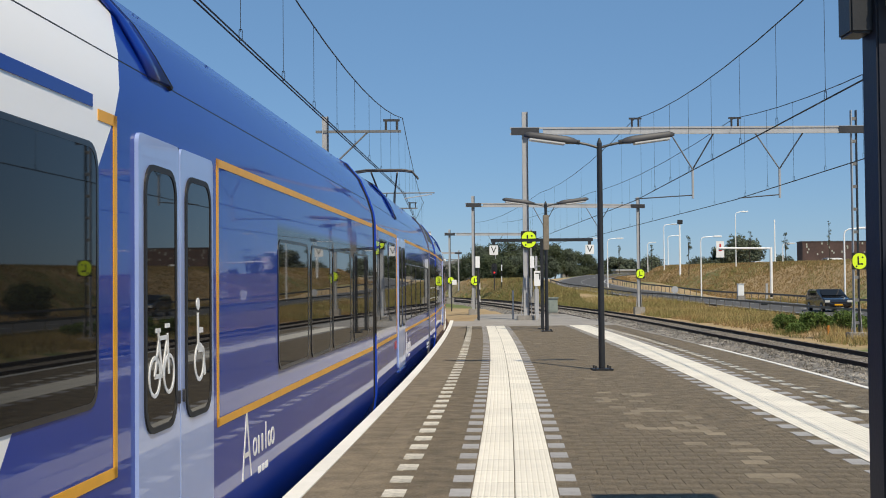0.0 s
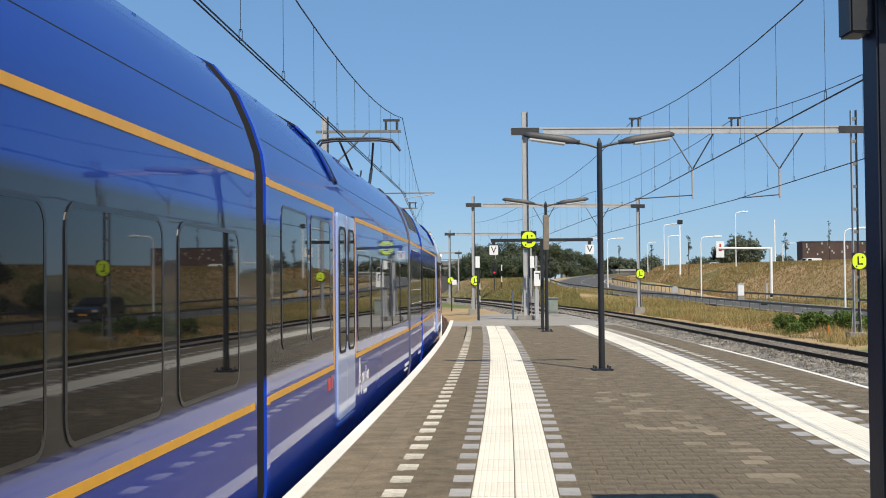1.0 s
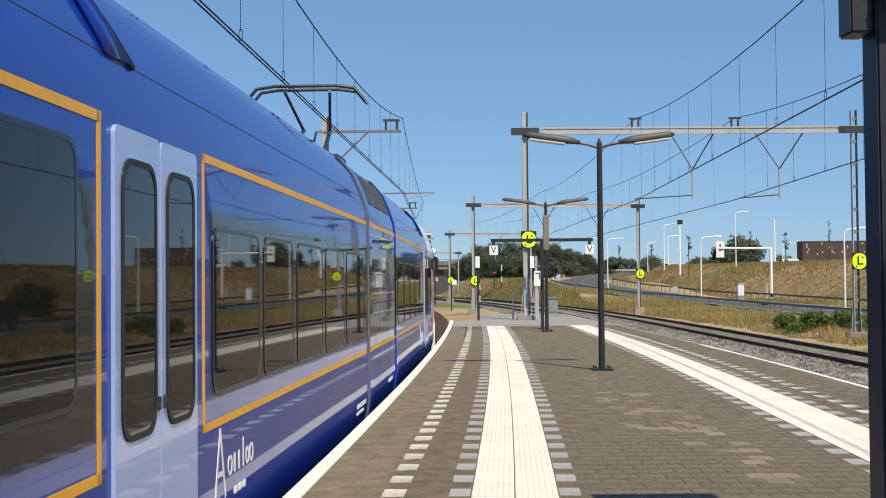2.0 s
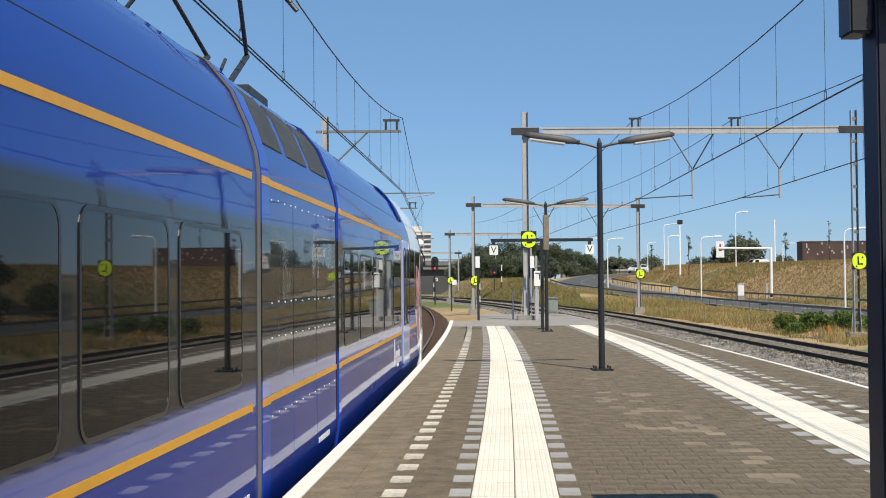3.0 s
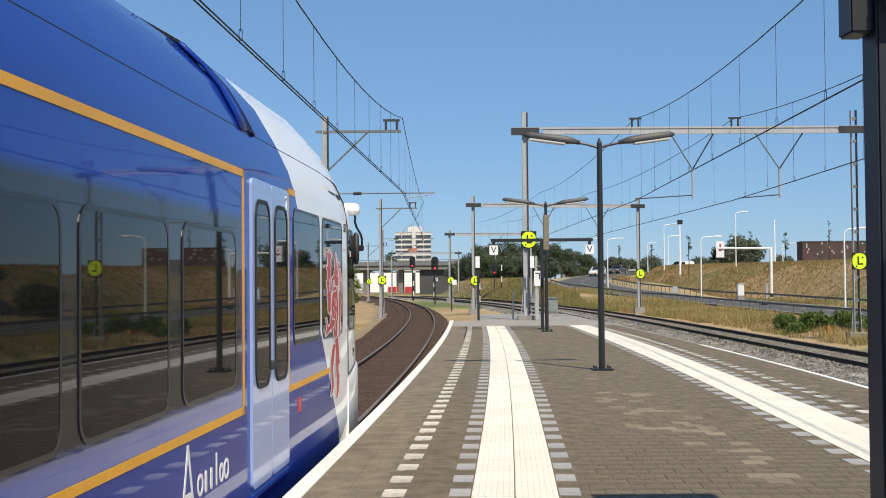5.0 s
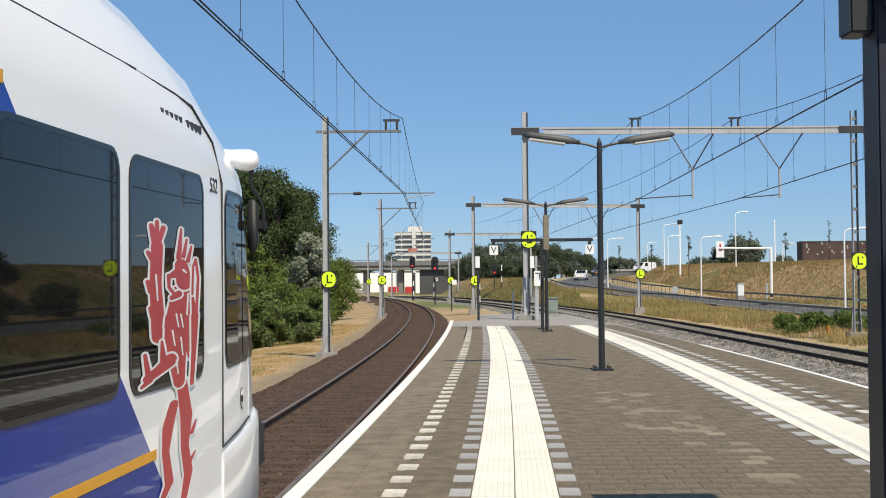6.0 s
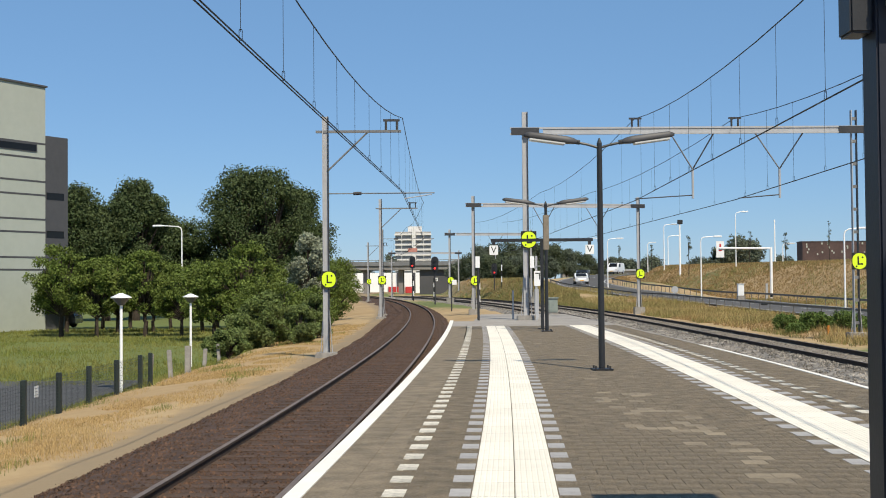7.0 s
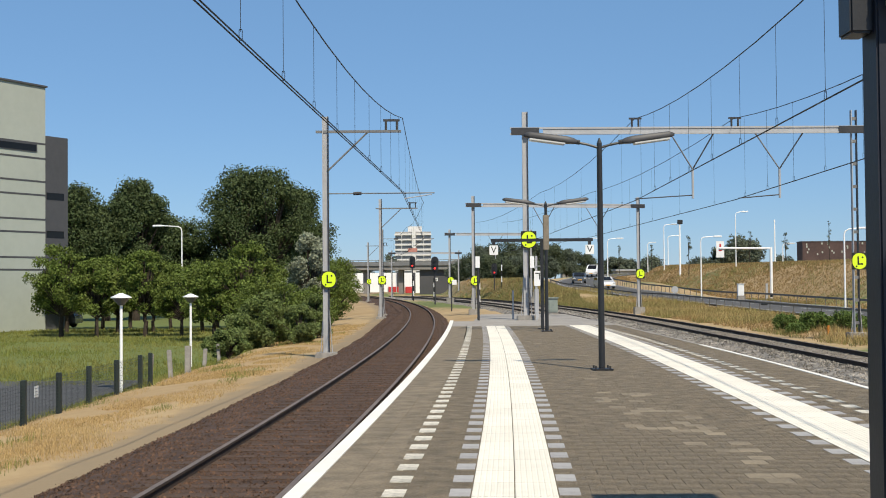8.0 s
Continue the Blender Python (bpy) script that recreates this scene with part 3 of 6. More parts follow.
def mark(car, y, z):
    """The operator's sign as plain shapes: a slim triangle frame and five bars."""
    bm = bmesh.new()
    t = on_side(y, z)
    for a, b in (((-0.14, -0.20), (0.0, 0.24)), ((0.0, 0.24), (0.14, -0.20)), ((-0.10, -0.04), (0.10, -0.04))):
        d = Vector((b[0] - a[0], b[1] - a[1]))
        n = Vector((-d.y, d.x)).normalized() * 0.016
        plate(bm, [(a[0] - n.x, a[1] - n.y), (b[0] - n.x, b[1] - n.y), (b[0] + n.x, b[1] + n.y), (a[0] + n.x, a[1] + n.y)], t, 0.0025)
    for i, (w, h) in enumerate(((0.13, 0.13), (0.05, 0.13), (0.05, 0.13), (0.03, 0.2), (0.11, 0.12), (0.13, 0.13))):
        t = on_side(y + 0.27 + i * 0.13, z - 0.02 + (h - 0.13) / 2)
        if w > 0.1:
            ring(bm, rounded(w, h, w * 0.45), rounded(w - 0.05, h - 0.05, w * 0.26), t, 0.0025)
        else:
            plate(bm, rounded(w, h, w * 0.4), t, 0.0025)
    for i in range(3):
        plate(bm, rounded(0.10, 0.05, 0.015), lambda a, b, d, i=i: (SIDE + d, y + 0.42 + i * 0.13 + a, z - 0.2 + b), 0.0025)
    part("operator_mark", bm, M_WHITE, car, "white operator sign in plain shapes")


def underframe(car, y0, y1):
    part("underframe", boxed(-1.1, 1.1, y0, y1, -0.6, -0.42), M_BOGIE, car)


def bogie(car, y):
    bg = part("bogie", boxed(-1.0, 1.0, y - 1.35, y + 1.35, -0.5, -0.25, 0.04), M_BOGIE, car)
    for dy in (-0.9, 0.9):
        part("wheelset", tube(tube(tubed((-0.8, y + dy, -0.34), (0.8, y + dy, -0.34), 0.08), (0.70, y + dy, -0.34), (0.82, y + dy, -0.34), 0.375, n=24), (-0.82, y + dy, -0.34), (-0.70, y + dy, -0.34), 0.375, n=24), M_STEEL, bg)


def gangway(car, y0, y1):
    """Bellows between two cars."""
    bm = bmesh.new()
    n = 6
    for i in range(n):
        a = y0 + (y1 - y0) * i / n
        s = 0.90
        sec = [(x * s, z * 0.93 + 0.02) for x, z in section()]
        st = [flat(a, sec), flat(a + (y1 - y0) / n * 0.5, [(x * 0.93, z * 0.97) for x, z in sec]), flat(a + (y1 - y0) / n, sec)]
        b2 = loft(st)
        me = bpy.data.meshes.new("tmp")
        b2.to_mesh(me)
        b2.free()
        bm.from_mesh(me)
        bpy.data.meshes.remove(me)
    part("gangway", bm, M_BELLOW, car, "dark grey folded bellows")


def end_ring(car, y0, y1, material=M_COLLAR):
    """Raised collar at a car's end."""
    k = 1.012
    sec = [(x * k, z + (0.02 if z > 2 else 0)) for x, z in section()]
    part("end_collar", loft([flat(y0, sec), flat(y1, sec)]), material, car, "bright blue end collar" if material is M_COLLAR else "grey end collar")
    face = [(x * 0.985, z) for x, z in sec]
    part("end_face", loft([flat(y0 - 0.012, face), flat(y0 - 0.001, face)]), M_RUBBER, car)


def tick(car, y, w):
    for z in (2.25, 0.65):
        bm = bmesh.new()
        box(bm, SIDE * 1.012 - 0.003, SIDE * 1.012 + 0.005, y - w / 2, y + w / 2, z - 0.028, z + 0.028)
        part("yellow_tick", bm, M_YELLOW, car)


def nose(y_from, y_to, sgn):
    """Stations of the cab from the full section to the front."""
    L = y_to - y_from
    out = []
    for t, k, dr, lf in ((0.0, 1, 0, 0), (0.3, 1, 0.05, 0), (0.52, 0.995, 0.13, 0), (0.70, 0.98, 0.26, 0.05), (0.84, 0.965, 0.36, 0.1), (0.94, 0.93, 0.50, 0.15), (1.0, 0.86, 0.62, 0.2)):
        sec = section(k, dr, lf)
        y = y_from + L * t
        shear = [(-sgn * 0.55 * max(0, (z - 0.9)) * t ** 3 * 0.55) for x, z in sec]
        out.append((y, sec, shear))
    return out


def cab_fittings(car, y_end, sgn):
    """Bumper, coupler, lamps, windscreen, mirrors at a cab's end."""
    e = y_end
    st = []
    for t, w, up in ((-1.46, 1.399, 0.50), (-1.0, 1.388, 0.53), (-0.6, 1.372, 0.57), (-0.2, 1.338, 0.60), (0.08, 1.285, 0.60), (0.33, 1.19, 0.58), (0.50, 1.04, 0.55), (0.58, 0.86, 0.50)):
        lo = -0.36 + 0.05 * (t + 1.46)
        prof = [(w - 0.06, lo), (w, lo + 0.10), (w + 0.004, up - 0.12), (w - 0.006, up - 0.04), (w - 0.04, up), (w - 0.12, up + 0.015)]
        st.append((e + sgn * t, prof + [(-x, z) for x, z in reversed(prof)], [0.0] * 12))
    part("bumper", loft(st), M_WHITE, car, "white rounded bumper")
    part("coupler", tubed((0, e + sgn * 0.1, -0.12), (0, e + sgn * 0.85, -0.12), 0.14), M_STEEL, car)
    for x in (0.95, -0.95):
        part("buffer_pad", boxed(x - 0.22, x + 0.22, *sorted((e + sgn * 0.50, e + sgn * 0.86)), 0.05, 0.42, 0.03), M_RUBBER, car)
    ws = bmesh.new()
    rows = []
    for z, dy in ((1.05, 0.04), (1.5, -0.13), (2.0, -0.33), (2.3, -0.5)):
        w = lerp([(1.05, 1.06), (1.6, 1.05), (2.3, 0.86)], z)
        rows.append([ws.verts.new((w * u, e + sgn * (dy + 0.03 - 0.16 * abs(u) ** 3), z)) for u in (-1, -0.7, -0.35, 0, 0.35, 0.7, 1)])
    for a, c in zip(rows, rows[1:]):
        for i in range(6):
            ws.faces.new((a[i], a[i + 1], c[i + 1], c[i]))
    o = part("windscreen", ws, M_GLASS, car, smooth=True)
    so = o.modifiers.new("thickness", "SOLIDIFY")
    so.thickness = 0.04
    for x in (0.92, -0.92):
        part("headlight", tubed((x, e - sgn * 0.1, 0.72), (x, e + sgn * 0.06, 0.72), 0.10, n=16), M_DIFF, car)


def mirror(car, e, sgn, x):
    """White bulb on a neck above the cab door, with a drooping black arm and an oval mirror."""
    s = 1 if x > 0 else -1
    y = e - sgn * 0.42
    bm = bmesh.new()
    rows = []
    for u, hy, hz, dz in ((-0.12, 0.08, 0.05, 0.02), (0.0, 0.09, 0.055, 0.02), (0.06, 0.08, 0.058, 0.01), (0.12, 0.095, 0.075, -0.005), (0.19, 0.10, 0.078, -0.01), (0.235, 0.085, 0.06, -0.01), (0.25, 0.05, 0.03, -0.01)):
        rows.append([bm.verts.new((x - s * 0.05 + s * u, y + hy * math.cos(i * math.pi / 6), 2.38 + dz + hz * math.sin(i * math.pi / 6))) for i in range(12)])
    for a, c in zip(rows, rows[1:]):
        for i in range(12):
            bm.faces.new((a[i], a[(i + 1) % 12], c[(i + 1) % 12], c[i]))
    bm.faces.new(rows[0]), bm.faces.new(rows[-1][::-1])
    part("camera_housing", bm, M_WHITE, car, "white housing on the cab's corner", smooth=True)
    part("mirror_arm", bend(bmesh.new(), [(x + s * 0.15, y, 2.33), (x + s * 0.145, y + sgn * 0.01, 2.22), (x + s * 0.16, y + sgn * 0.025, 2.16), (x + s * 0.20, y + sgn * 0.05, 2.09), (x + s * 0.218, y + sgn * 0.065, 2.03), (x + s * 0.22, y + sgn * 0.07, 1.93), (x + s * 0.18, y + sgn * 0.08, 1.915)], 0.014), M_RUBBER, car, "black mirror arm")
    part("arm_clamp", boxed(*sorted((x + s * 0.17, x + s * 0.24)), y + sgn * 0.07 - 0.025, y + sgn * 0.07 + 0.025, 1.88, 1.95, 0.010), M_RUBBER, car)
    mm = bmesh.new()
    rows = []
    for d, k in ((0.0, 0.95), (0.02, 1.0), (0.06, 0.92), (0.10, 0.6)):
        rows.append([mm.verts.new((x + s * 0.15 + 0.5 * a * k, y + sgn * (0.02 + d), 1.91 + b * k)) for a, b in rounded(0.15, 0.38, 0.07, 5)])
    n = len(rows[0])
    for a, c in zip(rows, rows[1:]):
        for i in range(n):
            mm.faces.new((a[i], a[(i + 1) % n], c[(i + 1) % n], c[i]))
    mm.faces.new(rows[0]), mm.faces.new(rows[-1][::-1])
    part("wing_mirror", mm, M_RUBBER, car, "black oval rear-view mirror", smooth=True)


J1, J2, J3 = 16.62, 30.70, 34.58
TAIL_END, FRONT_END = 49.75, 1.0

M_GRILLE = mat("roof_grille", (0.085, 0.085, 0.075), 0.6, 0.2, 0.15, 6, 0.2)
M_GREYC = mat("grey_collar", (0.15, 0.15, 0.15), 0.5, 0, 0.1, 5)
# front car
front_car = thing("train_end_car", "blue and white electric train end car with yellow stripes", "train car", group="train cars")
part("body", loft([s for s in reversed(nose(4.2, FRONT_END, -1))] + [flat(8.0, section()), flat(12.0, section()), flat(J1 - 0.20, section())]), M_FRONT, front_car)
for a, b in ((9.74, 11.18), (11.34, 12.52), (12.72, 14.12), (14.40, 15.86)):
    window(front_car, a, b, 0.83, 1.85)
window(front_car, 4.15, 5.52, 0.97, 2.12)
window(front_car, 2.65, 3.95, 0.97, 2.12)
window(front_car, 1.6, 2.3, 1.0, 2.08, 0.1, "cab_window")
double_door(front_car, 6.06, 7.56)
stripe(front_car, [(4.9, 0.65), (5.76, 0.65), (5.76, 2.25), (5.55, 2.25)])
stripe(front_car, [(J1 - 0.3, 2.25), (7.75, 2.25), (7.75, 0.65), (J1 - 0.3, 0.65)])
bars(front_car, 4.35, 2.30, "side_band", M_BLUE, [(0, 0, 2.2, 0.055)])
mark(front_car, 8.58, 0.38)
bars(front_car, 6.35, 2.10, "door_mark", M_SIGNW, [(0, 0, 0.05, 0.14), (0.12, 0, 0.07, 0.14), (0.9, 0, 0.06, 0.12)])


def pictogram_bike(car, y, z):
    bm = bmesh.new()
    for dy in (-0.13, 0.13):
        t = on_side(y + dy, z - 0.1, SIDE + 0.024)
        ring(bm, rounded(0.21, 0.21, 0.104, 6), rounded(0.17, 0.17, 0.084, 6), t, 0.006)
    for a, b in (((-0.13, -0.1), (-0.05, 0.09)), ((-0.05, 0.09), (0.1, 0.09)), ((0.1, 0.11), (0.13, -0.1)), ((-0.13, -0.1), (0.0, -0.1)), ((0.0, -0.1), (0.1, 0.09)), ((0.0, -0.1), (-0.07, 0.13)), ((-0.11, 0.13), (-0.03, 0.13)), ((0.06, 0.15), (0.14, 0.15))):
        d = Vector((b[0] - a[0], b[1] - a[1]))
        n = Vector((-d.y, d.x)).normalized() * 0.011
        plate(bm, [(a[0] - n.x, a[1] - n.y), (b[0] - n.x, b[1] - n.y), (b[0] + n.x, b[1] + n.y), (a[0] + n.x, a[1] + n.y)], on_side(y, z, SIDE + 0.024), 0.006)
    part("bicycle_pictogram", bm, M_SIGNW, car, "white bicycle pictogram")


def pictogram_chair(car, y, z):
    bm = bmesh.new()
    ring(bm, rounded(0.22, 0.22, 0.109, 6), rounded(0.175, 0.175, 0.087, 6), on_side(y, z - 0.1, SIDE + 0.024), 0.006)
    plate(bm, rounded(0.07, 0.07, 0.034), on_side(y - 0.03, z + 0.23, SIDE + 0.024), 0.006)
    for a, b in (((-0.03, 0.18), (-0.02, -0.03)), ((-0.02, 0.08), (0.08, 0.08)), ((-0.02, -0.03), (0.09, -0.03)), ((0.09, -0.03), (0.13, -0.18))):
        d = Vector((b[0] - a[0], b[1] - a[1]))
        n = Vector((-d.y, d.x)).normalized() * 0.015
        plate(bm, [(a[0] - n.x, a[1] - n.y), (b[0] - n.x, b[1] - n.y), (b[0] + n.x, b[1] + n.y), (a[0] + n.x, a[1] + n.y)], on_side(y, z, SIDE + 0.024), 0.006)
    part("wheelchair_pictogram", bm, M_SIGNW, car, "white wheelchair pictogram")


pictogram_bike(front_car, 6.43, 1.14)
pictogram_chair(front_car, 7.19, 1.16)
seam(front_car, 4.2, J1 - 0.3)
underframe(front_car, 2.5, J1 - 0.4)
bogie(front_car, 4.2)
cab_fittings(front_car, FRONT_END, -1)
mirror(front_car, FRONT_END, -1, 1.2)
mirror(front_car, FRONT_END, -1, -1.2)


def roof_arc(car, y, sgn=1):
    """Raised fairing over the roof that ends in a dark arched joint, leaning along the car."""
    for s in (1, -1):
        bm, fb = bmesh.new(), bmesh.new()
        pts = [(s * 1.335, y + sgn * 0.78, 2.58), (s * 1.285, y + sgn * 0.62, 2.72), (s * 1.222, y + sgn * 0.44, 2.86), (s * 1.14, y + sgn * 0.20, 2.98), (s * 1.04, y - sgn * 0.06, 3.09), (s * 0.80, y - sgn * 0.40, 3.22)]
        for a, c in zip(pts, pts[1:]):
            tube(bm, a, c, 0.020, n=6)
        hi = [fb.verts.new((x + s * 0.012, v, z + 0.014)) for x, v, z in pts]
        lo = [fb.verts.new((x + s * 0.012, v - sgn * 0.42 * (1 - i / 5), z + 0.006)) for i, (x, v, z) in enumerate(pts)]
        for i in range(5):
            if i < 4:
                fb.faces.new((hi[i], hi[i + 1], lo[i + 1], lo[i]))
        fairing = part("roof_fairing", fb, M_BLUE, car, smooth=True)
        so = fairing.modifiers.new("thickness", "SOLIDIFY")
        so.thickness = 0.02
        part("roof_joint", bm, M_RUBBER, car)


roof_arc(front_car, 6.15)

# middle car
mid_car = thing("train_middle_car", "blue electric train middle car with dark windows", "train car", group="train cars")
part("body", loft([flat(J1 + 0.08, section()), flat(21.0, section()), flat(26.0, section()), flat(J2 - 0.10, section())]), M_MID, mid_car)
for a, b in ((17.36, 18.66), (18.84, 20.10)):
    window(mid_car, a, b, 0.98, 2.12)
for a, b in ((22.46, 23.86), (24.02, 25.24), (25.44, 26.84), (27.05, 28.39), (28.58, 30.12)):
    window(mid_car, a, b, 0.82, 1.85)
double_door(mid_car, 20.55, 22.02)
stripe(mid_car, [(J1 + 0.2, 2.25), (20.38, 2.25), (20.38, 0.65), (J1 + 0.2, 0.65)])
stripe(mid_car, [(J2 - 0.3, 2.25), (22.24, 2.25), (22.24, 0.65), (J2 - 0.3, 0.65)])
mark(mid_car, 22.65, 0.36)
bars(mid_car, 20.0, 0.50, "red_mark", M_RED, [(0, 0, 0.16, 0.12), (0.19, 0.01, 0.09, 0.13)])
bars(mid_car, 29.5, 0.05, "coach_data", M_SIGNW, [(0.11 * i, 0.0, 0.07, 0.05) for i in range(8)] + [(0.11 * i, -0.08, 0.06, 0.03) for i in range(6)])
seam(mid_car, J1 + 0.3, J2 - 0.3)
underframe(mid_car, J1 + 0.4, J2 - 0.4)
bogie(mid_car, J1 + 1.6)
end_ring(mid_car, J1 + 0.04, J1 + 0.16)
end_ring(mid_car, J2 - 0.085, J2 - 0.06, M_GREYC)
tick(mid_car, J1 + 0.10, 0.11)
gangway(mid_car, J1 - 0.22, J1 + 0.06)
roof_arc(mid_car, 20.3)

# power module
rb = bmesh.new()
bmesh.ops.create_icosphere(rb, subdivisions=1, radius=0.0075)
RIVET = bpy.data.meshes.new("rivet")
rb.to_mesh(RIVET)
rb.free()
RIVET.materials.append(M_SIGNW)
power_car = thing("train_power_module", "short blue power module with riveted panels", "train car", group="train cars")
part("body", loft([flat(J2 + 0.04, section()), flat(32.6, section()), flat(J3 - 0.06, section())]), M_POWER, power_car)
stripe(power_car, [(J2 + 0.1, 2.25), (J3 - 0.06, 2.25)])
stripe(power_car, [(J2 + 0.1, 0.65), (J3 - 0.06, 0.65)])
for i, (a, b) in enumerate(((30.98, 32.0), (32.02, 33.22), (33.24, 34.45))):
    pn = part("side_panel", plate(bmesh.new(), rounded(b - a, 1.38, 0.01), on_side((a + b) / 2, 1.45), 0.006), M_POWER, power_car)
    part("lower_panel", plate(bmesh.new(), rounded(b - a, 0.46, 0.01), on_side((a + b) / 2, 0.36), 0.006), M_BLUE, power_car)
    for z in (2.13, 1.36, 1.10, 0.52):
        for j in range(4):
            rv = new("rivet", RIVET)
            rv.parent = pn
            rv.matrix_basis = (Matrix.Translation((SIDE + 0.007, a + 0.1 + (b - a - 0.2) * j / 3, z + 0.004 * math.sin(9 * j + 3 * a))))
    g = bmesh.new()
    lo = [(1.338, 2.55), (1.28, 2.70), (1.2, 2.872), (1.10, 2.995)]
    va = [g.verts.new((x + 0.008, a + 0.10 + 0.16 * (z - 2.5), z + 0.006)) for x, z in lo]
    vb = [g.verts.new((x + 0.008, b - 0.14 + 0.16 * (z - 2.5), z + 0.006)) for x, z in lo]
    for j in range(3):
        g.faces.new((va[j], va[j + 1], vb[j + 1], vb[j]))
    gr = part("roof_grille", g, M_GRILLE, power_car, "dark grille in the roof's slope")
    so = gr.modifiers.new("thickness", "SOLIDIFY")
    so.thickness = 0.02
part("panel_seam", boxed(SIDE, SIDE + 0.008, 31.0, J3 - 0.1, 1.225, 1.24), M_RUBBER, power_car)
bars(power_car, 33.4, 0.05, "coach_data", M_SIGNW, [(0.10 * i, 0.0, 0.06, 0.05) for i in range(7)])
underframe(power_car, J2 + 0.3, J3 - 0.2)
bogie(power_car, 32.65)
end_ring(power_car, J2 - 0.03, J2 + 0.26)
tick(power_car, J2 + 0.115, 0.29)
gangway(power_car, J2 - 0.12, J2 + 0.06)
for z0, z1 in ((1.95, 2.2), (0.25, 0.55)):
    part("damper", boxed(1.34, 1.408, J2 - 0.10, J2 - 0.045, z0, z1, 0.012), M_STEEL, power_car, "bolted link across the joint")

# tail car
tail_car = thing("train_end_car", "blue and white electric train end car with red emblem", "train car", group="train cars")
part("body", loft([flat(J3 + 0.12, section()), flat(38.0, section()), flat(42.0, section())] + nose(46.6, TAIL_END, 1)), M_TAIL, tail_car)
for a, b in ((35.20, 36.55), (36.75, 38.10), (38.32, 39.68), (39.88, 41.24), (41.50, 42.82)):
    window(tail_car, a, b, 0.82, 1.85)
window(tail_car, 44.93, 46.31, 0.99, 2.13)
window(tail_car, 46.45, 47.81, 0.97, 2.13)
for s_ in (1, -1):
    cab = part("cab_window", nose_patch(48.38, 49.20, lambda y: 0.97 + 0.02 * (y - 48.4), lambda y: 2.10 - 0.10 * max(0.0, y - 48.9), s_, 0.004, 24, 8, 0.11), M_FRAME, tail_car, "dark cab side window")
    part("pane", nose_patch(48.41, 48.93, lambda y: 1.00, lambda y: 2.07, s_, 0.007, 20, 8, 0.09), M_GLASS, cab)
    part("sliding_pane", nose_patch(48.96, 49.18, lambda y: 1.00, lambda y: 2.06 - 0.10 * max(0.0, y - 48.9), s_, 0.007, 16, 8, 0.06), M_GLASS, cab)
    part("window_bar", nose_patch(48.44, 48.92, lambda y: 1.50, lambda y: 1.53, s_, 0.010), M_FRAME, cab)
    wrap = part("windscreen_side", nose_patch(49.20, 49.60, lambda y: 0.99 + 0.25 * max(0.0, y - 49.3), lambda y: 2.06 - 1.7 * (y - 49.20), s_, 0.007), M_GLASS, tail_car, "windscreen glass curving round the cab's corner")
    part("windscreen_edge", nose_patch(49.18, 49.60, lambda y: 2.06 - 1.7 * (y - 49.20), lambda y: 2.085 - 1.7 * (y - 49.20), s_, 0.009, 8, 1), M_RUBBER, wrap)
    hd = part("handle_recess", plate(bmesh.new(), rounded(0.10, 0.14, 0.049, 6), lambda a, b, d, s_=s_: (s_ * (nose_x(48.93 + a, 0.74 + b) + d), 48.93 + a, 0.74 + b), 0.006), M_STEEL, tail_car, "round recessed cab door handle")
    part("handle_cover", plate(bmesh.new(), rounded(0.086, 0.126, 0.042, 6), lambda a, b, d, s_=s_: (s_ * (nose_x(48.93 + a, 0.74 + b) + d), 48.93 + a, 0.74 + b), 0.009), M_WHITE, hd)
    part("latch", plate(bmesh.new(), rounded(0.03, 0.05, 0.01), lambda a, b, d, s_=s_: (s_ * (nose_x(48.90 + a, 0.74 + b) + d), 48.90 + a, 0.74 + b), 0.013), M_RUBBER, hd)
    jb = bmesh.new()
    jt = [(1.32, 46.7, 2.58), (1.322, 47.5, 2.565), (1.322, 47.85, 2.545), (1.378, 48.12, 2.36), (SIDE - 0.004, 48.28, 2.12), (SIDE * 0.992, 48.31, 1.4), (SIDE * 0.996, 48.29, 0.50), (SIDE * 0.986, 48.8, 0.545), (SIDE * 0.968, 49.2, 0.59)]
    for p_, q_ in zip(jt, jt[1:]):
        tube(jb, (s_ * p_[0], p_[1], p_[2]), (s_ * q_[0], q_[1], q_[2]), 0.007, n=5)
    part("cab_joint", jb, M_STEEL, tail_car)
double_door(tail_car, 43.25, 44.62)
stripe(tail_car, [(J3 + 0.1, 2.25), (43.05, 2.25), (43.05, 0.65), (J3 + 0.1, 0.65)])
stripe(tail_car, [(45.0, 2.25), (44.72, 2.25), (44.72, 0.65), (46.85, 0.65)])
mark(tail_car, 41.62, 0.36)
bars(tail_car, 45.2, 0.48, "red_mark", M_RED, [(0, 0, 0.14, 0.12)])
bars(tail_car, 47.42, 2.40, "name_bars", M_STEEL, [(0.088 * i - 0.35 + (0.06 if i > 4 else 0), 0, 0.05, 0.045) for i in range(9)], 1.376)
seam(tail_car, J3 + 0.2, 46.8)
underframe(tail_car, J3 + 0.3, 48.3)
bogie(tail_car, 46.6)
cab_fittings(tail_car, TAIL_END, 1)
mirror(tail_car, TAIL_END, 1, 1.2)
mirror(tail_car, TAIL_END, 1, -1.2)
end_ring(tail_car, J3 + 0.05, J3 + 0.22)
tick(tail_car, J3 + 0.135, 0.16)
gangway(tail_car, J3 - 0.1, J3 + 0.12)
roof_arc(tail_car, 42.9)


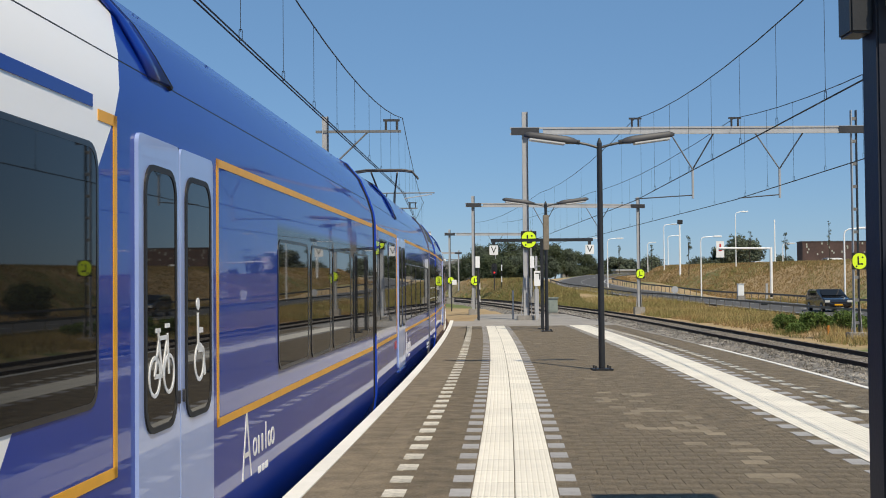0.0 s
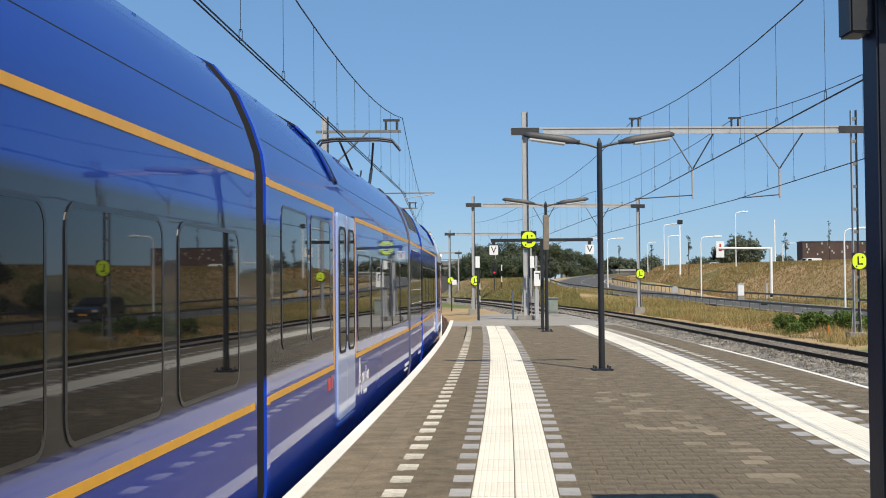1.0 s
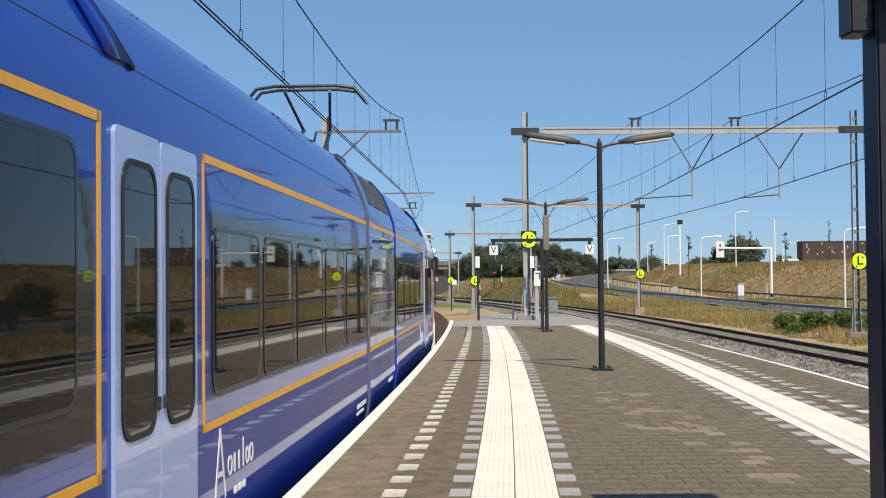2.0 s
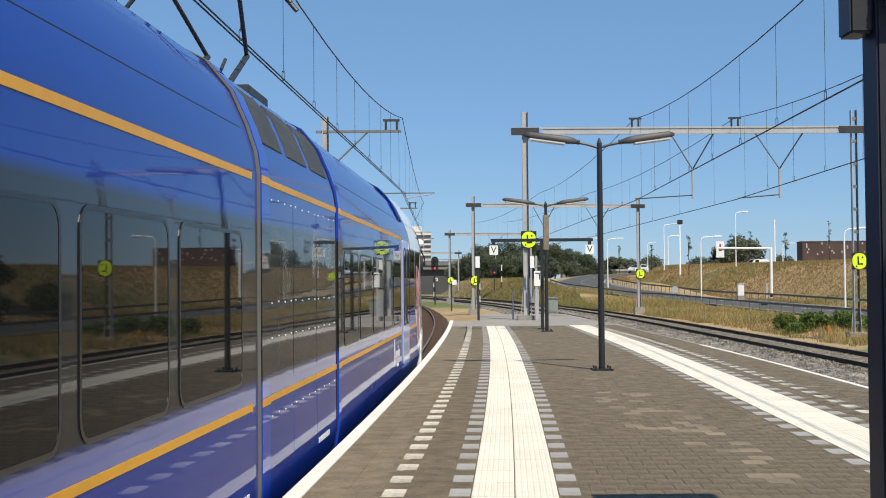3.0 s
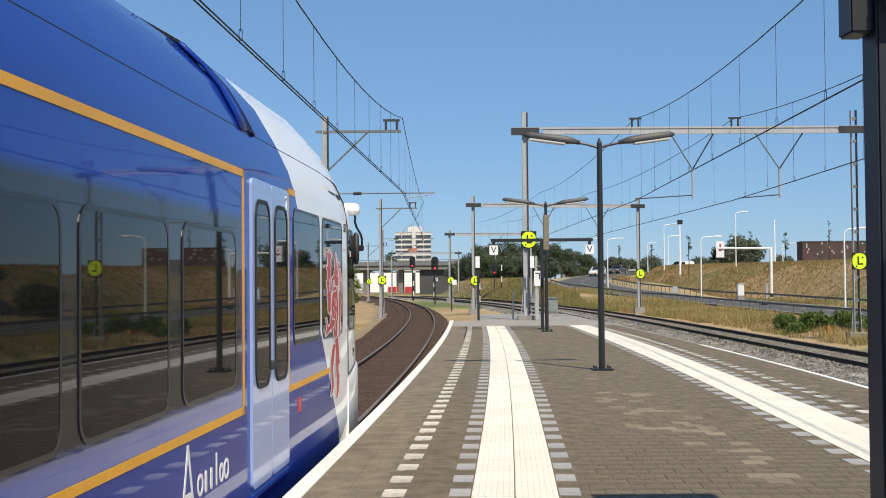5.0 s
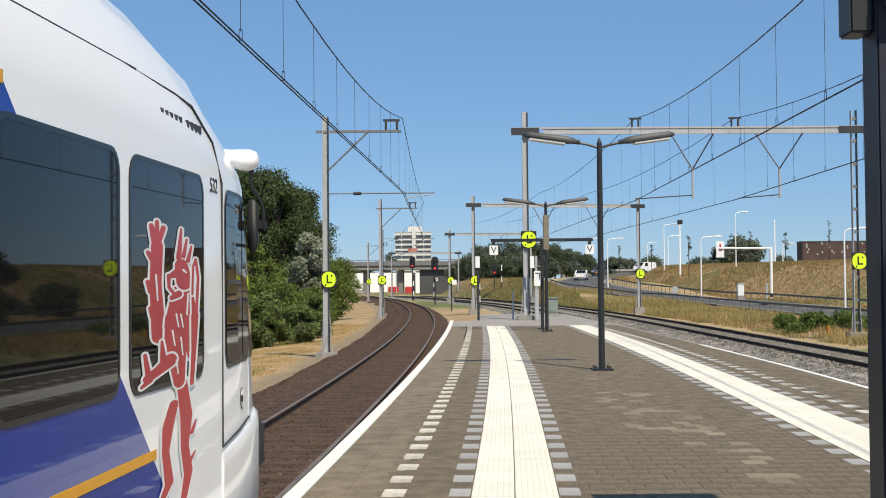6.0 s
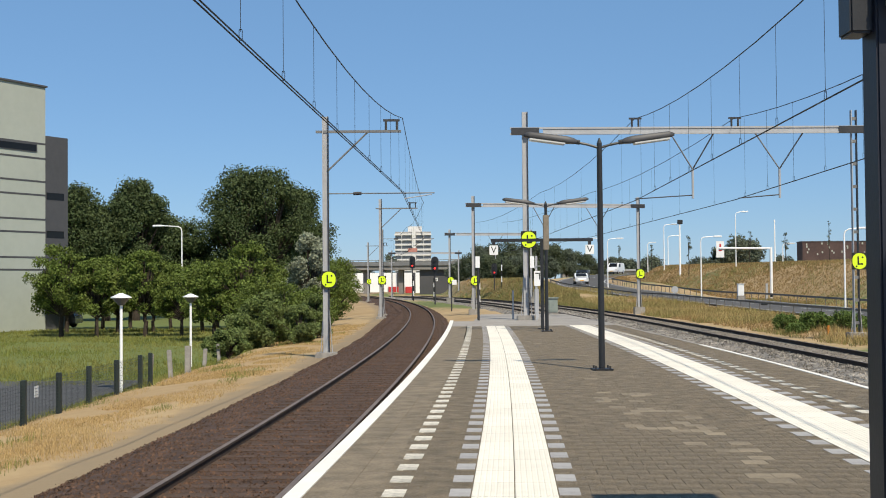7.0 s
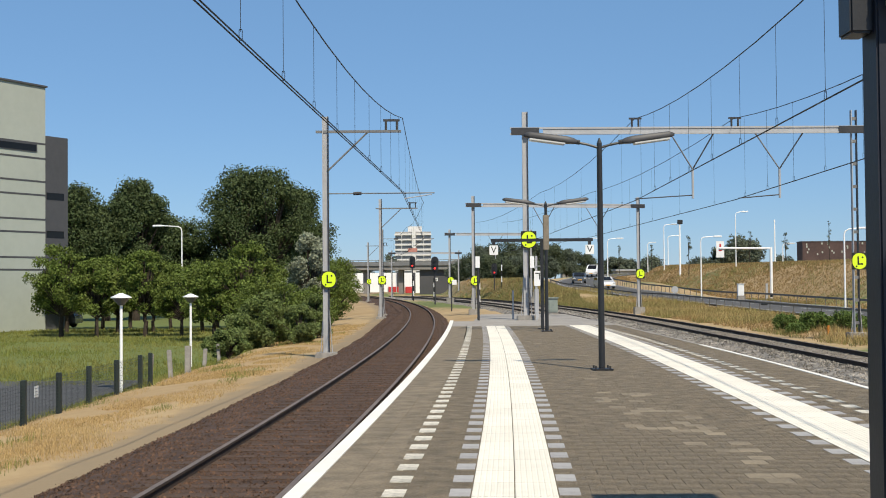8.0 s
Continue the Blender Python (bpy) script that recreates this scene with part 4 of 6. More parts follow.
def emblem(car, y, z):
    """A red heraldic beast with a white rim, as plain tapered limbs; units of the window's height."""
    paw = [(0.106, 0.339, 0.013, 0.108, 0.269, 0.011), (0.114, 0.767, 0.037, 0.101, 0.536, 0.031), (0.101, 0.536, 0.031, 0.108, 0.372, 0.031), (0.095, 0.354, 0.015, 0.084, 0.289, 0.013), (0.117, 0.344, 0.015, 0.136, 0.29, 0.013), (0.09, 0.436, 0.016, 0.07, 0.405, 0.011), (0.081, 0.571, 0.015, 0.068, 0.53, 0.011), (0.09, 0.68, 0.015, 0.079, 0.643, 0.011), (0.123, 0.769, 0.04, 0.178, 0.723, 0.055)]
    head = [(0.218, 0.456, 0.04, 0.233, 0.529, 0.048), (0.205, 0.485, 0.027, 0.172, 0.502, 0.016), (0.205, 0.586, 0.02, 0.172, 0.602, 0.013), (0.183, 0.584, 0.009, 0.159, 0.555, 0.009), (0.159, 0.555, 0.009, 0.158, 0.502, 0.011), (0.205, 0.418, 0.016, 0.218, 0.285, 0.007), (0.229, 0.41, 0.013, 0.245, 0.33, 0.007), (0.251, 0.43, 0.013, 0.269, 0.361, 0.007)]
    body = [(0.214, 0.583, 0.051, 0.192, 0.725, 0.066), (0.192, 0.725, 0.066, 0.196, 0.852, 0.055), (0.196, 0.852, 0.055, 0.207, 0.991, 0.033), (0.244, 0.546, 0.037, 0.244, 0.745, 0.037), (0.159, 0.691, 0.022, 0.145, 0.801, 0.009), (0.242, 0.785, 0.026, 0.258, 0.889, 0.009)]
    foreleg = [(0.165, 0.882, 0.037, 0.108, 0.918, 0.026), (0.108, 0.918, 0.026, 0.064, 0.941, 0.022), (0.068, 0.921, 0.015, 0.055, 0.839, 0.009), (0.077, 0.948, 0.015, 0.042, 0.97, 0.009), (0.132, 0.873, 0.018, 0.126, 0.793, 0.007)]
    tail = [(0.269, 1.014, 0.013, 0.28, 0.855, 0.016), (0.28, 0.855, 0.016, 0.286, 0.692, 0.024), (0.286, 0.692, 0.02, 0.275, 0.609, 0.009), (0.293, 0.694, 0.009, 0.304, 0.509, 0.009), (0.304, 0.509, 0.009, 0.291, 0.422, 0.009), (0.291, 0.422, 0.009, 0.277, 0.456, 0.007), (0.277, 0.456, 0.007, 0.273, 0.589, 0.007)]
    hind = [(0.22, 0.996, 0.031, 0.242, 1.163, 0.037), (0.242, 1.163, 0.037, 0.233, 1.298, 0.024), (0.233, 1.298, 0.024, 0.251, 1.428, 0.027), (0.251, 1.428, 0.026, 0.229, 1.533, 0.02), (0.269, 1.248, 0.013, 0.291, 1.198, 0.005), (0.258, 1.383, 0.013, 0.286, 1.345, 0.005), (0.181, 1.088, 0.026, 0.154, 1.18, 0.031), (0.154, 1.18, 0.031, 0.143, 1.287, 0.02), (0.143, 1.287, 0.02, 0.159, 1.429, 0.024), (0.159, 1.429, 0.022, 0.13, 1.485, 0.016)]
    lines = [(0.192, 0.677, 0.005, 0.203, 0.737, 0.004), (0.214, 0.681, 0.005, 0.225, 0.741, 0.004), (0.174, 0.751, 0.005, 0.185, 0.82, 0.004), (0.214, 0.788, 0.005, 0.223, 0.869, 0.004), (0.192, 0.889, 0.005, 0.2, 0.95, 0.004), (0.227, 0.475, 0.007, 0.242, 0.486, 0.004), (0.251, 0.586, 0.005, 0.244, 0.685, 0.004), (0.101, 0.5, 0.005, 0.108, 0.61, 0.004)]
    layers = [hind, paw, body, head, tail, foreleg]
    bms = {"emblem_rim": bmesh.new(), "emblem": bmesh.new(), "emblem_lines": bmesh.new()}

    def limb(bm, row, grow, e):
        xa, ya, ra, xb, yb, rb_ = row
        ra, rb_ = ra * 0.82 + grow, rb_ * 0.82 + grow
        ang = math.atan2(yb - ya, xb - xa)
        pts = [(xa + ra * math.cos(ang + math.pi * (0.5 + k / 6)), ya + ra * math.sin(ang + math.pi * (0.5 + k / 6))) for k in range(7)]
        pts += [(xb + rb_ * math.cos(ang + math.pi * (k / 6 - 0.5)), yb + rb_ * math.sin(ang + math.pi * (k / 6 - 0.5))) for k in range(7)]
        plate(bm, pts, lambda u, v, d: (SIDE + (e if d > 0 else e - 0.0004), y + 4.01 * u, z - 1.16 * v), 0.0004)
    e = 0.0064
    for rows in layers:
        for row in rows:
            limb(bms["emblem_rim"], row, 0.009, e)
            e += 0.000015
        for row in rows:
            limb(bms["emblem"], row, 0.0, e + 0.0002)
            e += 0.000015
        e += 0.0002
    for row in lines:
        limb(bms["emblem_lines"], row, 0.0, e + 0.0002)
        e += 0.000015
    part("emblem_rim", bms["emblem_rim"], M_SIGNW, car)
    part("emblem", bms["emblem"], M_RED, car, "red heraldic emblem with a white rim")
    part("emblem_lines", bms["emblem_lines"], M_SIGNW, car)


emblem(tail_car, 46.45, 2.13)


def lettering(text, size, m, material, parent=None, name="lettering", label=""):
    cu = bpy.data.curves.new(name, "FONT")
    cu.body, cu.size, cu.extrude, cu.align_x, cu.align_y = text, size, 0.002, "CENTER", "CENTER"
    tmp = new("tmp_text", cu)
    me = bpy.data.meshes.new_from_object(tmp)
    bpy.data.objects.remove(tmp)
    me.materials.clear()
    me.materials.append(material)
    ob = new(name, me)
    ob.matrix_basis = m
    if parent:
        ob.parent = parent
    if label:
        ob["label"] = label
    return ob


lettering("532", 0.125, pose(SIDE - 0.0045, 48.08, 2.09, 90, 0, 90.6), M_RUBBER, tail_car, "unit_number", "black unit number")
lettering("2", 0.16, pose(SIDE + 0.024, 44.52, 2.13, 90, 0, 90), M_SIGNW, tail_car, "class_number", "white class number")


def pantograph(car, y, z):
    pg = part("pantograph", boxed(-0.55, 0.55, y - 0.5, y + 0.5, z, z + 0.12, 0.02), M_STEEL, car, "raised black pantograph")
    top = 4.66
    knee = (y + 0.95, (z + top) / 2 + 0.05)
    for s in (-0.28, 0.28):
        part("lower_arm", tubed((s, y - 0.35, z + 0.12), (s * 0.8, knee[0], knee[1]), 0.035), M_STEEL, pg)
        part("upper_arm", tubed((s * 0.8, knee[0], knee[1]), (s * 1.3, y - 0.15, top - 0.08), 0.025), M_STEEL, pg)
    part("rod", tubed((0, y + 0.1, z + 0.1), (0, knee[0] - 0.1, knee[1] - 0.05), 0.02), M_STEEL, pg)
    for d in (-0.35, 0.05):
        part("contact_strip", bend(bmesh.new(), [(-0.95, y + d, top - 0.26), (-0.78, y + d, top - 0.06), (-0.5, y + d, top - 0.02), (0.5, y + d, top - 0.02), (0.78, y + d, top - 0.06), (0.95, y + d, top - 0.26)], 0.026), M_STEEL, pg)
    for x in (-0.4, 0.4):
        part("insulator", tubed((x, y, z - 0.25), (x, y, z + 0.02), 0.07), M_BELLOW, pg)


pantograph(tail_car, 34.9, 3.42)

CARS = [(front_car, 4.2, J1), (mid_car, J1, J2), (power_car, J2, J3), (tail_car, J3, 46.6)]
V0, DEC = 7.7303, 0.32697


def arc_point(s):
    """The point of the left track's centre line s metres of arc from y = 0."""
    y = s
    for _ in range(6):
        a = CB + 2 * CC * y
        b = CB

        def prim(m):
            return 0.5 * (m * math.sqrt(1 + m * m) + math.asinh(m))
        f = (prim(a) - prim(b)) / (2 * CC) - s
        y -= f / math.sqrt(1 + a * a)
    return Vector((left_x(y), y, 0))


def car_pose(u0, u1, t):
    adv = V0 * t - DEC * t * t / 2
    p, q = arc_point(u0 - adv), arc_point(u1 - adv)
    d = (q - p).normalized()
    rot = Matrix.Rotation(-math.atan2(d.x, d.y), 4, "Z")
    mid = (p + q) / 2
    return Matrix.Translation(mid) @ rot @ Matrix.Translation((0, -(u0 + u1) / 2, 0))



# ---- platform furniture ----
def platform_lamp(x, y, h, span):
    lp = thing("platform_lamp", "slim anthracite double-arm lamp post on the platform", "lamp post", pose(x, y, 0, 0, 0, 2), "platform lamps")
    part("base_plate", boxed(-0.17, 0.17, -0.17, 0.17, 0, 0.03, 0.005), M_BLACK, lp)
    for a in (-0.12, 0.12):
        for b in (-0.12, 0.12):
            part("bolt", tubed((a, b, 0.03), (a, b, 0.075), 0.016, n=6), M_STEEL, lp)
    part("pole", tubed((0, 0, 0.03), (0, 0, h), 0.055, 0.045, 14), M_BLACK, lp)
    part("pole_cap", tubed((0, 0, h), (0, 0, h + 0.09), 0.045, 0.01, 12), M_BLACK, lp)
    for s in (-1, 1):
        part("arm", bend(bmesh.new(), [(0, 0, h - 0.08), (s * 0.2, 0, h - 0.02), (s * span * 0.36, 0, h + 0.03)], 0.022), M_BLACK, lp)
        bm = bmesh.new()
        st = []
        for u, w, t in ((0.28, 0.02, 0.03), (0.34, 0.09, 0.09), (0.43, 0.11, 0.115), (0.92, 0.11, 0.105), (0.97, 0.08, 0.07), (1.0, 0.03, 0.04)):
            xx = s * u * span
            zz = h - 0.03 + 0.17 * u
            st.append([bm.verts.new((xx, w * max(-0.82, min(0.82, 1.15 * math.cos(a))), zz + t * 0.75 * max(-0.5, min(0.9, 1.2 * math.sin(a))))) for a in [i * math.pi / 5 for i in range(10)]])
        for a, b in zip(st, st[1:]):
            for i in range(10):
                bm.faces.new((a[i], a[(i + 1) % 10], b[(i + 1) % 10], b[i]))
        bm.faces.new(st[0]), bm.faces.new(st[-1][::-1])
        part("arm_joint", tubed((s * span * 0.26, 0, h + 0.015), (s * span * 0.33, 0, h + 0.03), 0.04), M_BLACK, lp)
        hd = part("luminaire", bm, M_LAMPHEAD, lp, smooth=True)
        df = part("diffuser", boxed(-0.24 * span, 0.24 * span, -0.088, 0.088, -0.078, -0.030, 0.010), M_DIFF, hd)
        df.matrix_basis = pose(s * 0.69 * span, 0, h - 0.03 + 0.17 * 0.69, 0, -s * math.degrees(math.atan(0.17 / span)), 0)
    return lp


platform_lamp(2.66, 21.0, 3.83, 1.28)
second_lamp = platform_lamp(3.10, 37.4, 3.83, 1.30)
part("aged_panel", boxed(-0.085, 0.085, -0.06, 0.06, 2.45, 3.50, 0.01), mat("weathered_board", (0.26, 0.22, 0.17), 0.9, 0, 0.2, 14, 0.2), second_lamp, "weathered brown board on the pole")


def signs_stand(x, y):
    fr = thing("sign_stand", "black steel stand with two white letter signs", "sign stand", pose(x, y, 0))
    part("post", boxed(-0.05, 0.05, -0.05, 0.05, 0, 2.84, 0.006), M_BLACK, fr)
    part("foot", boxed(-0.15, 0.15, -0.12, 0.12, 0, 0.03), M_BLACK, fr)
    part("crossbar", boxed(-1.60, 1.62, -0.04, 0.04, 2.76, 2.86, 0.006), M_BLACK, fr)
    for s, xx in ((-1, -1.52), (1, 1.51)):
        part("hanger", boxed(xx - 0.05, xx + 0.05, -0.03, 0.03, 2.62, 2.77), M_BLACK, fr)
        sg = part("sign", plate(bmesh.new(), rounded(0.27, 0.30, 0.03), lambda a, b, d: (xx + a, -0.03 - d, 2.50 + b), 0.02), M_SIGNW, fr, "white square sign with a black letter")
        lettering("V", 0.30, pose(xx, -0.054, 2.50, 90, 0, 0), M_SIGNK, sg, "letter")


signs_stand(3.12, 39.3)


def column_at_edge():
    """Anthracite column of a shelter with a lamp box on its side and a slatted housing above."""
    c = thing("shelter_column", "dark navy steel column with a lamp box", "column", pose(1.60, 4.5, 0))
    part("column", boxed(-0.045, 0.14, -0.08, 0.08, 0, 3.5, 0.008), M_NAVY, c)
    part("base_plate", boxed(-0.12, 0.2, -0.14, 0.14, 0, 0.02), M_NAVY, c)
    part("lamp_box", boxed(-0.128, -0.045, -0.05, 0.09, 2.385, 2.9, 0.008), M_BLACK, c, "dark lamp box on the column")
    ho = part("slatted_housing", boxed(-0.015, 0.22, -0.17, -0.08, 2.46, 2.9, 0.012), M_CREAM, c, "aged cream slatted housing")
    for i in range(6):
        part("slat", boxed(-0.01, 0.22, -0.18, -0.17, 2.475 + 0.025 * i, 2.487 + 0.025 * i), M_DIFF, ho)
    # Unseen roof and beam, placed and sized for the shadow on the near paving.
    part("canopy", boxed(0.66, 1.5, -2.6, 1.68, 3.5, 3.58, 0.01), M_NAVY, c, "thin dark roof out of view that casts a shadow")
    part("canopy_beam", boxed(-0.045, 1.6, -0.06, 0.06, 3.42, 3.5), M_NAVY, c)


column_at_edge()


def disc_sign(name, m, r, parent=None):
    """Fluorescent yellow rounded sign with a black letter on a black board."""
    fr = parent
    bd = part("board", plate(bmesh.new(), rounded(r * 2.1, r * 2.3, 0.02), lambda a, b, d: (a, -d, b), 0.015), M_SIGNK, fr)
    bd.matrix_basis = m
    sg = part("disc", plate(bmesh.new(), rounded(r * 1.92, r * 2.15, r * 0.9, 8), lambda a, b, d: (a, -0.015 - d, b), 0.012), M_SIGNY, bd, "fluorescent yellow disc with a black L")
    bm = bmesh.new()
    for x0, x1, z0, z1 in ((-0.28, -0.08, -0.32, 0.62), (-0.28, 0.45, -0.50, -0.30)):
        box(bm, x0 * r, x1 * r, -0.034, -0.026, z0 * r, z1 * r)
    for x, z in ((0.42, 0.5), (-0.42, -0.72)):
        tube(bm, (x * r, -0.026, z * r), (x * r, -0.034, z * r), 0.12 * r, n=10)
    part("letter", bm, M_SIGNK, bd)


def mast(name, x, y, z0, ztop, w=0.22, disc=None, lattice=False, arm=None, label="galvanised steel overhead line mast", yaw=0.0, dr=0.42):
    ms = thing(name, label, "overhead mast", pose(x, y, 0, 0, 0, yaw), "overhead masts")
    for s in (-1, 1):
        # Right flange takes a darker metal, which paints in the mast's shaded edge.
        part("flange", boxed(s * w / 2 - 0.014, s * w / 2 + 0.014, -0.10, 0.10, z0 + 0.1, ztop), M_GALV if s < 0 else M_STEEL, ms)
    if lattice:
        for i in range(int((ztop - z0) / 0.9)):
            z = z0 + 0.5 + i * 0.9
            part("batten", boxed(-w / 2 + 0.014, w / 2 - 0.014, -0.07, 0.07, z, z + 0.12), M_WORN, ms)
    else:
        part("web", boxed(-w / 2 + 0.014, w / 2 - 0.014, -0.02, 0.02, z0 + 0.1, ztop), M_GALV, ms)
    part("footing", boxed(-0.38, 0.38, -0.35, 0.35, z0 - 0.5, z0 + 0.18, 0.03), M_CONC, ms, "concrete footing block")
    for s in (-1, 1):
        part("brace", tubed((s * 0.21, 0, z0 + 0.15), (s * w / 2, 0, z0 + 1.7), 0.018), M_GALV, ms)
    if disc is not None:
        disc_sign("disc", pose(0.10, -0.13, disc), dr, ms)
    return ms


# left track masts with brackets over the track
def bracket(ms, zt, reach, ends):
    """Top beam with a strut, and a registration arm below; everything hangs over the track."""
    part("top_beam", boxed(-0.35, reach, -0.05, 0.05, zt - 0.045, zt + 0.045), M_WORN, ms)
    part("strut", tubed((0.05, 0, zt - 1.45), (reach * 0.56, 0, zt - 0.02), 0.032), M_WORN, ms)
    for d in (-0.2, 0.2):
        part("insulator", tubed((reach - 0.35 + d, 0, zt + 0.05), (reach - 0.35 + d, 0, zt + 0.4), 0.045), M_BELLOW, ms)
    part("wire_clamp", boxed(reach - 0.65, reach - 0.05, -0.04, 0.04, zt + 0.36, zt + 0.44), M_STEEL, ms)
    part("register_arm", tubed((0.05, 0, zt - 2.25), (ends, 0, zt - 2.25), 0.022), M_WORN, ms)
    part("register_insulator", tubed((1.0, 0, zt - 2.25), (1.3, 0, zt - 2.25), 0.06), M_BELLOW, ms)
    part("steady_arm", tubed((reach + 0.1, 0, zt - 2.45), (ends - 0.1, 0, zt - 2.30), 0.018), M_GALV, ms)


M1Y, M2Y, M3Y = 45.0, 92.0, 175.0
x, yy = left_at(5.0, -2.85)
ms = mast("overhead_mast", x, yy, ground_z(x, yy), 7.55, 0.20, None, label="galvanised lattice mast with bracket over the track")
bracket(ms, 7.0, 2.75, 3.95)
for y, o, ztop, disc, dr in ((M1Y, -2.85, 7.55, 1.64, 0.26), (M2Y, -2.9, 7.7, 1.70, 0.28), (M3Y, -2.6, 7.2, 1.7, 0.3)):
    x, yy = left_at(y, o)
    z0 = ground_z(x, yy)
    ms = mast("overhead_mast", x, yy, z0, ztop, 0.20, disc, label="galvanised lattice mast with bracket over the track", dr=dr)
    bracket(ms, 7.0 if y < 100 else 6.7, 2.75, 3.95)
x, yy = left_at(100, -2.9)
mast("overhead_mast", x, yy, ground_z(x, yy), 5.8, 0.2, None)


def portal(xa, ya, za, xb, yb, zb, zt, top, drops=(), discs=(None, None), dr=0.28):
    """Portal across the tracks: two masts and a box girder with hanging V supports."""
    for (x, y, z, d) in ((xa, ya, za, discs[0]), (xb, yb, zb, discs[1])):
        mast("overhead_mast", x, y, z, top, 0.20, d, dr=dr, lattice=x > 16)
    g = thing("portal_beam", "light grey steel girder between two masts", "girder", pose(xa, ya, 0, 0, 0, math.degrees(math.atan2(yb - ya, xb - xa))), "portal beams")
    L = math.hypot(xb - xa, yb - ya)
    for dz in (-0.11, 0.11):
        part("chord", boxed(-0.6, L + 0.4, -0.22, -0.12, zt + dz - 0.035, zt + dz + 0.035), M_GALV, g)
    part("web", boxed(0.7, L - 0.6, -0.19, -0.15, zt - 0.08, zt + 0.08), M_GALV, g)
    for u in (-0.55, L - 0.65):
        part("sleeve", boxed(u, u + 1.1, -0.24, -0.10, zt - 0.15, zt + 0.13), M_STEEL, g)
    for i, (u, hw, dz) in enumerate(drops):
        for s in (-1, 1):
            part("hanger", tubed((u + s * hw, -0.17, zt - 0.1), (u, -0.17, zt - dz), 0.028), M_STEEL if s > 0 else M_WORN, g)
        part("hanger_tube", tubed((u, -0.17, zt - dz), (u, -0.17, zt - dz - 1.15), 0.045), M_GALV, g)
    return g


px1 = portal(3.27, 49.0, 0.0, 16.35, 49.3, -0.8, 7.42, 8.2, drops=((6.6, 0.87, 1.55), (10.05, 0.97, 1.55)), discs=(3.15, 2.2), dr=0.29)
for u in (4.35, 8.3):
    for d in (-0.13, 0.13):
        part("insulator", tubed((u + d, -0.17, 7.5), (u + d, -0.17, 7.9), 0.04), M_BELLOW, px1)
    part("wire_clamp", boxed(u - 0.25, u + 0.25, -0.2, -0.14, 7.86, 7.93), M_STEEL, px1)
for u, e in ((6.6, 4.3), (10.05, 8.4)):
    part("register_arm", tubed((u, -0.17, 4.85), (e, -0.17, 4.72), 0.022), M_STEEL, px1)
portal(2.15, 88.0, -0.6, 14.3, 91.0, -0.6, 6.95, 7.6, drops=((5.2, 0.8, 1.5), (9.3, 0.9, 1.5)), discs=(1.6, 2.0), dr=0.3)
portal(0.7, 132.0, -0.3, 9.5, 134.0, -0.3, 6.6, 7.1, drops=((5.0, 0.8, 1.5),), discs=(1.7, None), dr=0.32)
portal(-7.85, 190.0, -0.9, 2.4, 192.0, -0.9, 6.0, 6.4)


# ---- overhead wires ----
def wire(name, pts, r, parent, n=5):
    bm = bmesh.new()
    for p, q in zip(pts, pts[1:]):
        tube(bm, p, q, r, n=n)
    return part(name, bm, M_WIRE, parent)


def catenary(label, supports, z_mess, z_cont, sag, pair=False, r=0.012, droppers=True, spacing=5.0):
    """Messenger wire sagging between supports, contact wire below, droppers between."""
    ca = thing("overhead_line", label, "overhead wire", kind="structure")
    for (a, b) in zip(supports, supports[1:]):
        a, b = Vector((*a, 0)), Vector((*b, 0))
        L = (b - a).length
        away = min(a.y, b.y) > 40
        n = max(4, int(L / (spacing * (1.8 if away else 1))))
        sg = sag * (0.4 if away else 1)
        mess, cont = [], []
        for i in range(n + 1):
            t = i / n
            p = a.lerp(b, t)
            mess.append((p.x, p.y, z_mess - 4 * sg * t * (1 - t)))
            cont.append((p.x, p.y, z_cont))
        wire("messenger_wire", mess, r * 1.15, ca)
        if pair:
            wire("contact_wire", [(x - 0.03, y, z) for x, y, z in cont], r, ca)
            wire("contact_wire", [(x + 0.03, y, z) for x, y, z in cont], r, ca)
        else:
            wire("contact_wire", cont, r * 1.3, ca)
        if droppers:
            for i in range(n):
                t = (i + 0.5) / n
                p = a.lerp(b, t)
                zz = z_mess - 4 * sg * t * (1 - t)
                dp = part("dropper", tubed((p.x, p.y, z_cont + 0.12), (p.x, p.y, zz), 0.003 if away else 0.0045, n=4), M_WIRE, ca)
                part("clamp", ring(bmesh.new(), rounded(0.05, 0.16, 0.024), rounded(0.034, 0.144, 0.016), lambda u, v, d, p=p: (p.x + u, p.y + d, z_cont + 0.08 + v), 0.01), M_WIRE, dp)


def lp(y, o):
    return left_at(y, o)


catenary("contact and messenger wires over the curved track", [(-5.2, -38), (-3.2, 5.0), (-1.42, 44.6), lp(M2Y, 0.3), lp(133, 0.0), lp(M3Y, 0.2)], 7.42, 4.75, 1.12, True, spacing=3.2)
catenary("contact and messenger wires over the straight track", [(5.0, -38), (6.15, 2.0), (7.6, 48.9), (7.0, 89.4), (3.6, 133)], 7.88, 4.66, 1.15, False, spacing=3.6)
catenary("contact and messenger wires over the outer track", [(9.5, -38), (10.3, 2.0), (11.55, 49.0), (10.6, 90.2), (6.4, 133.5)], 7.88, 4.66, 1.1, False, spacing=3.6)


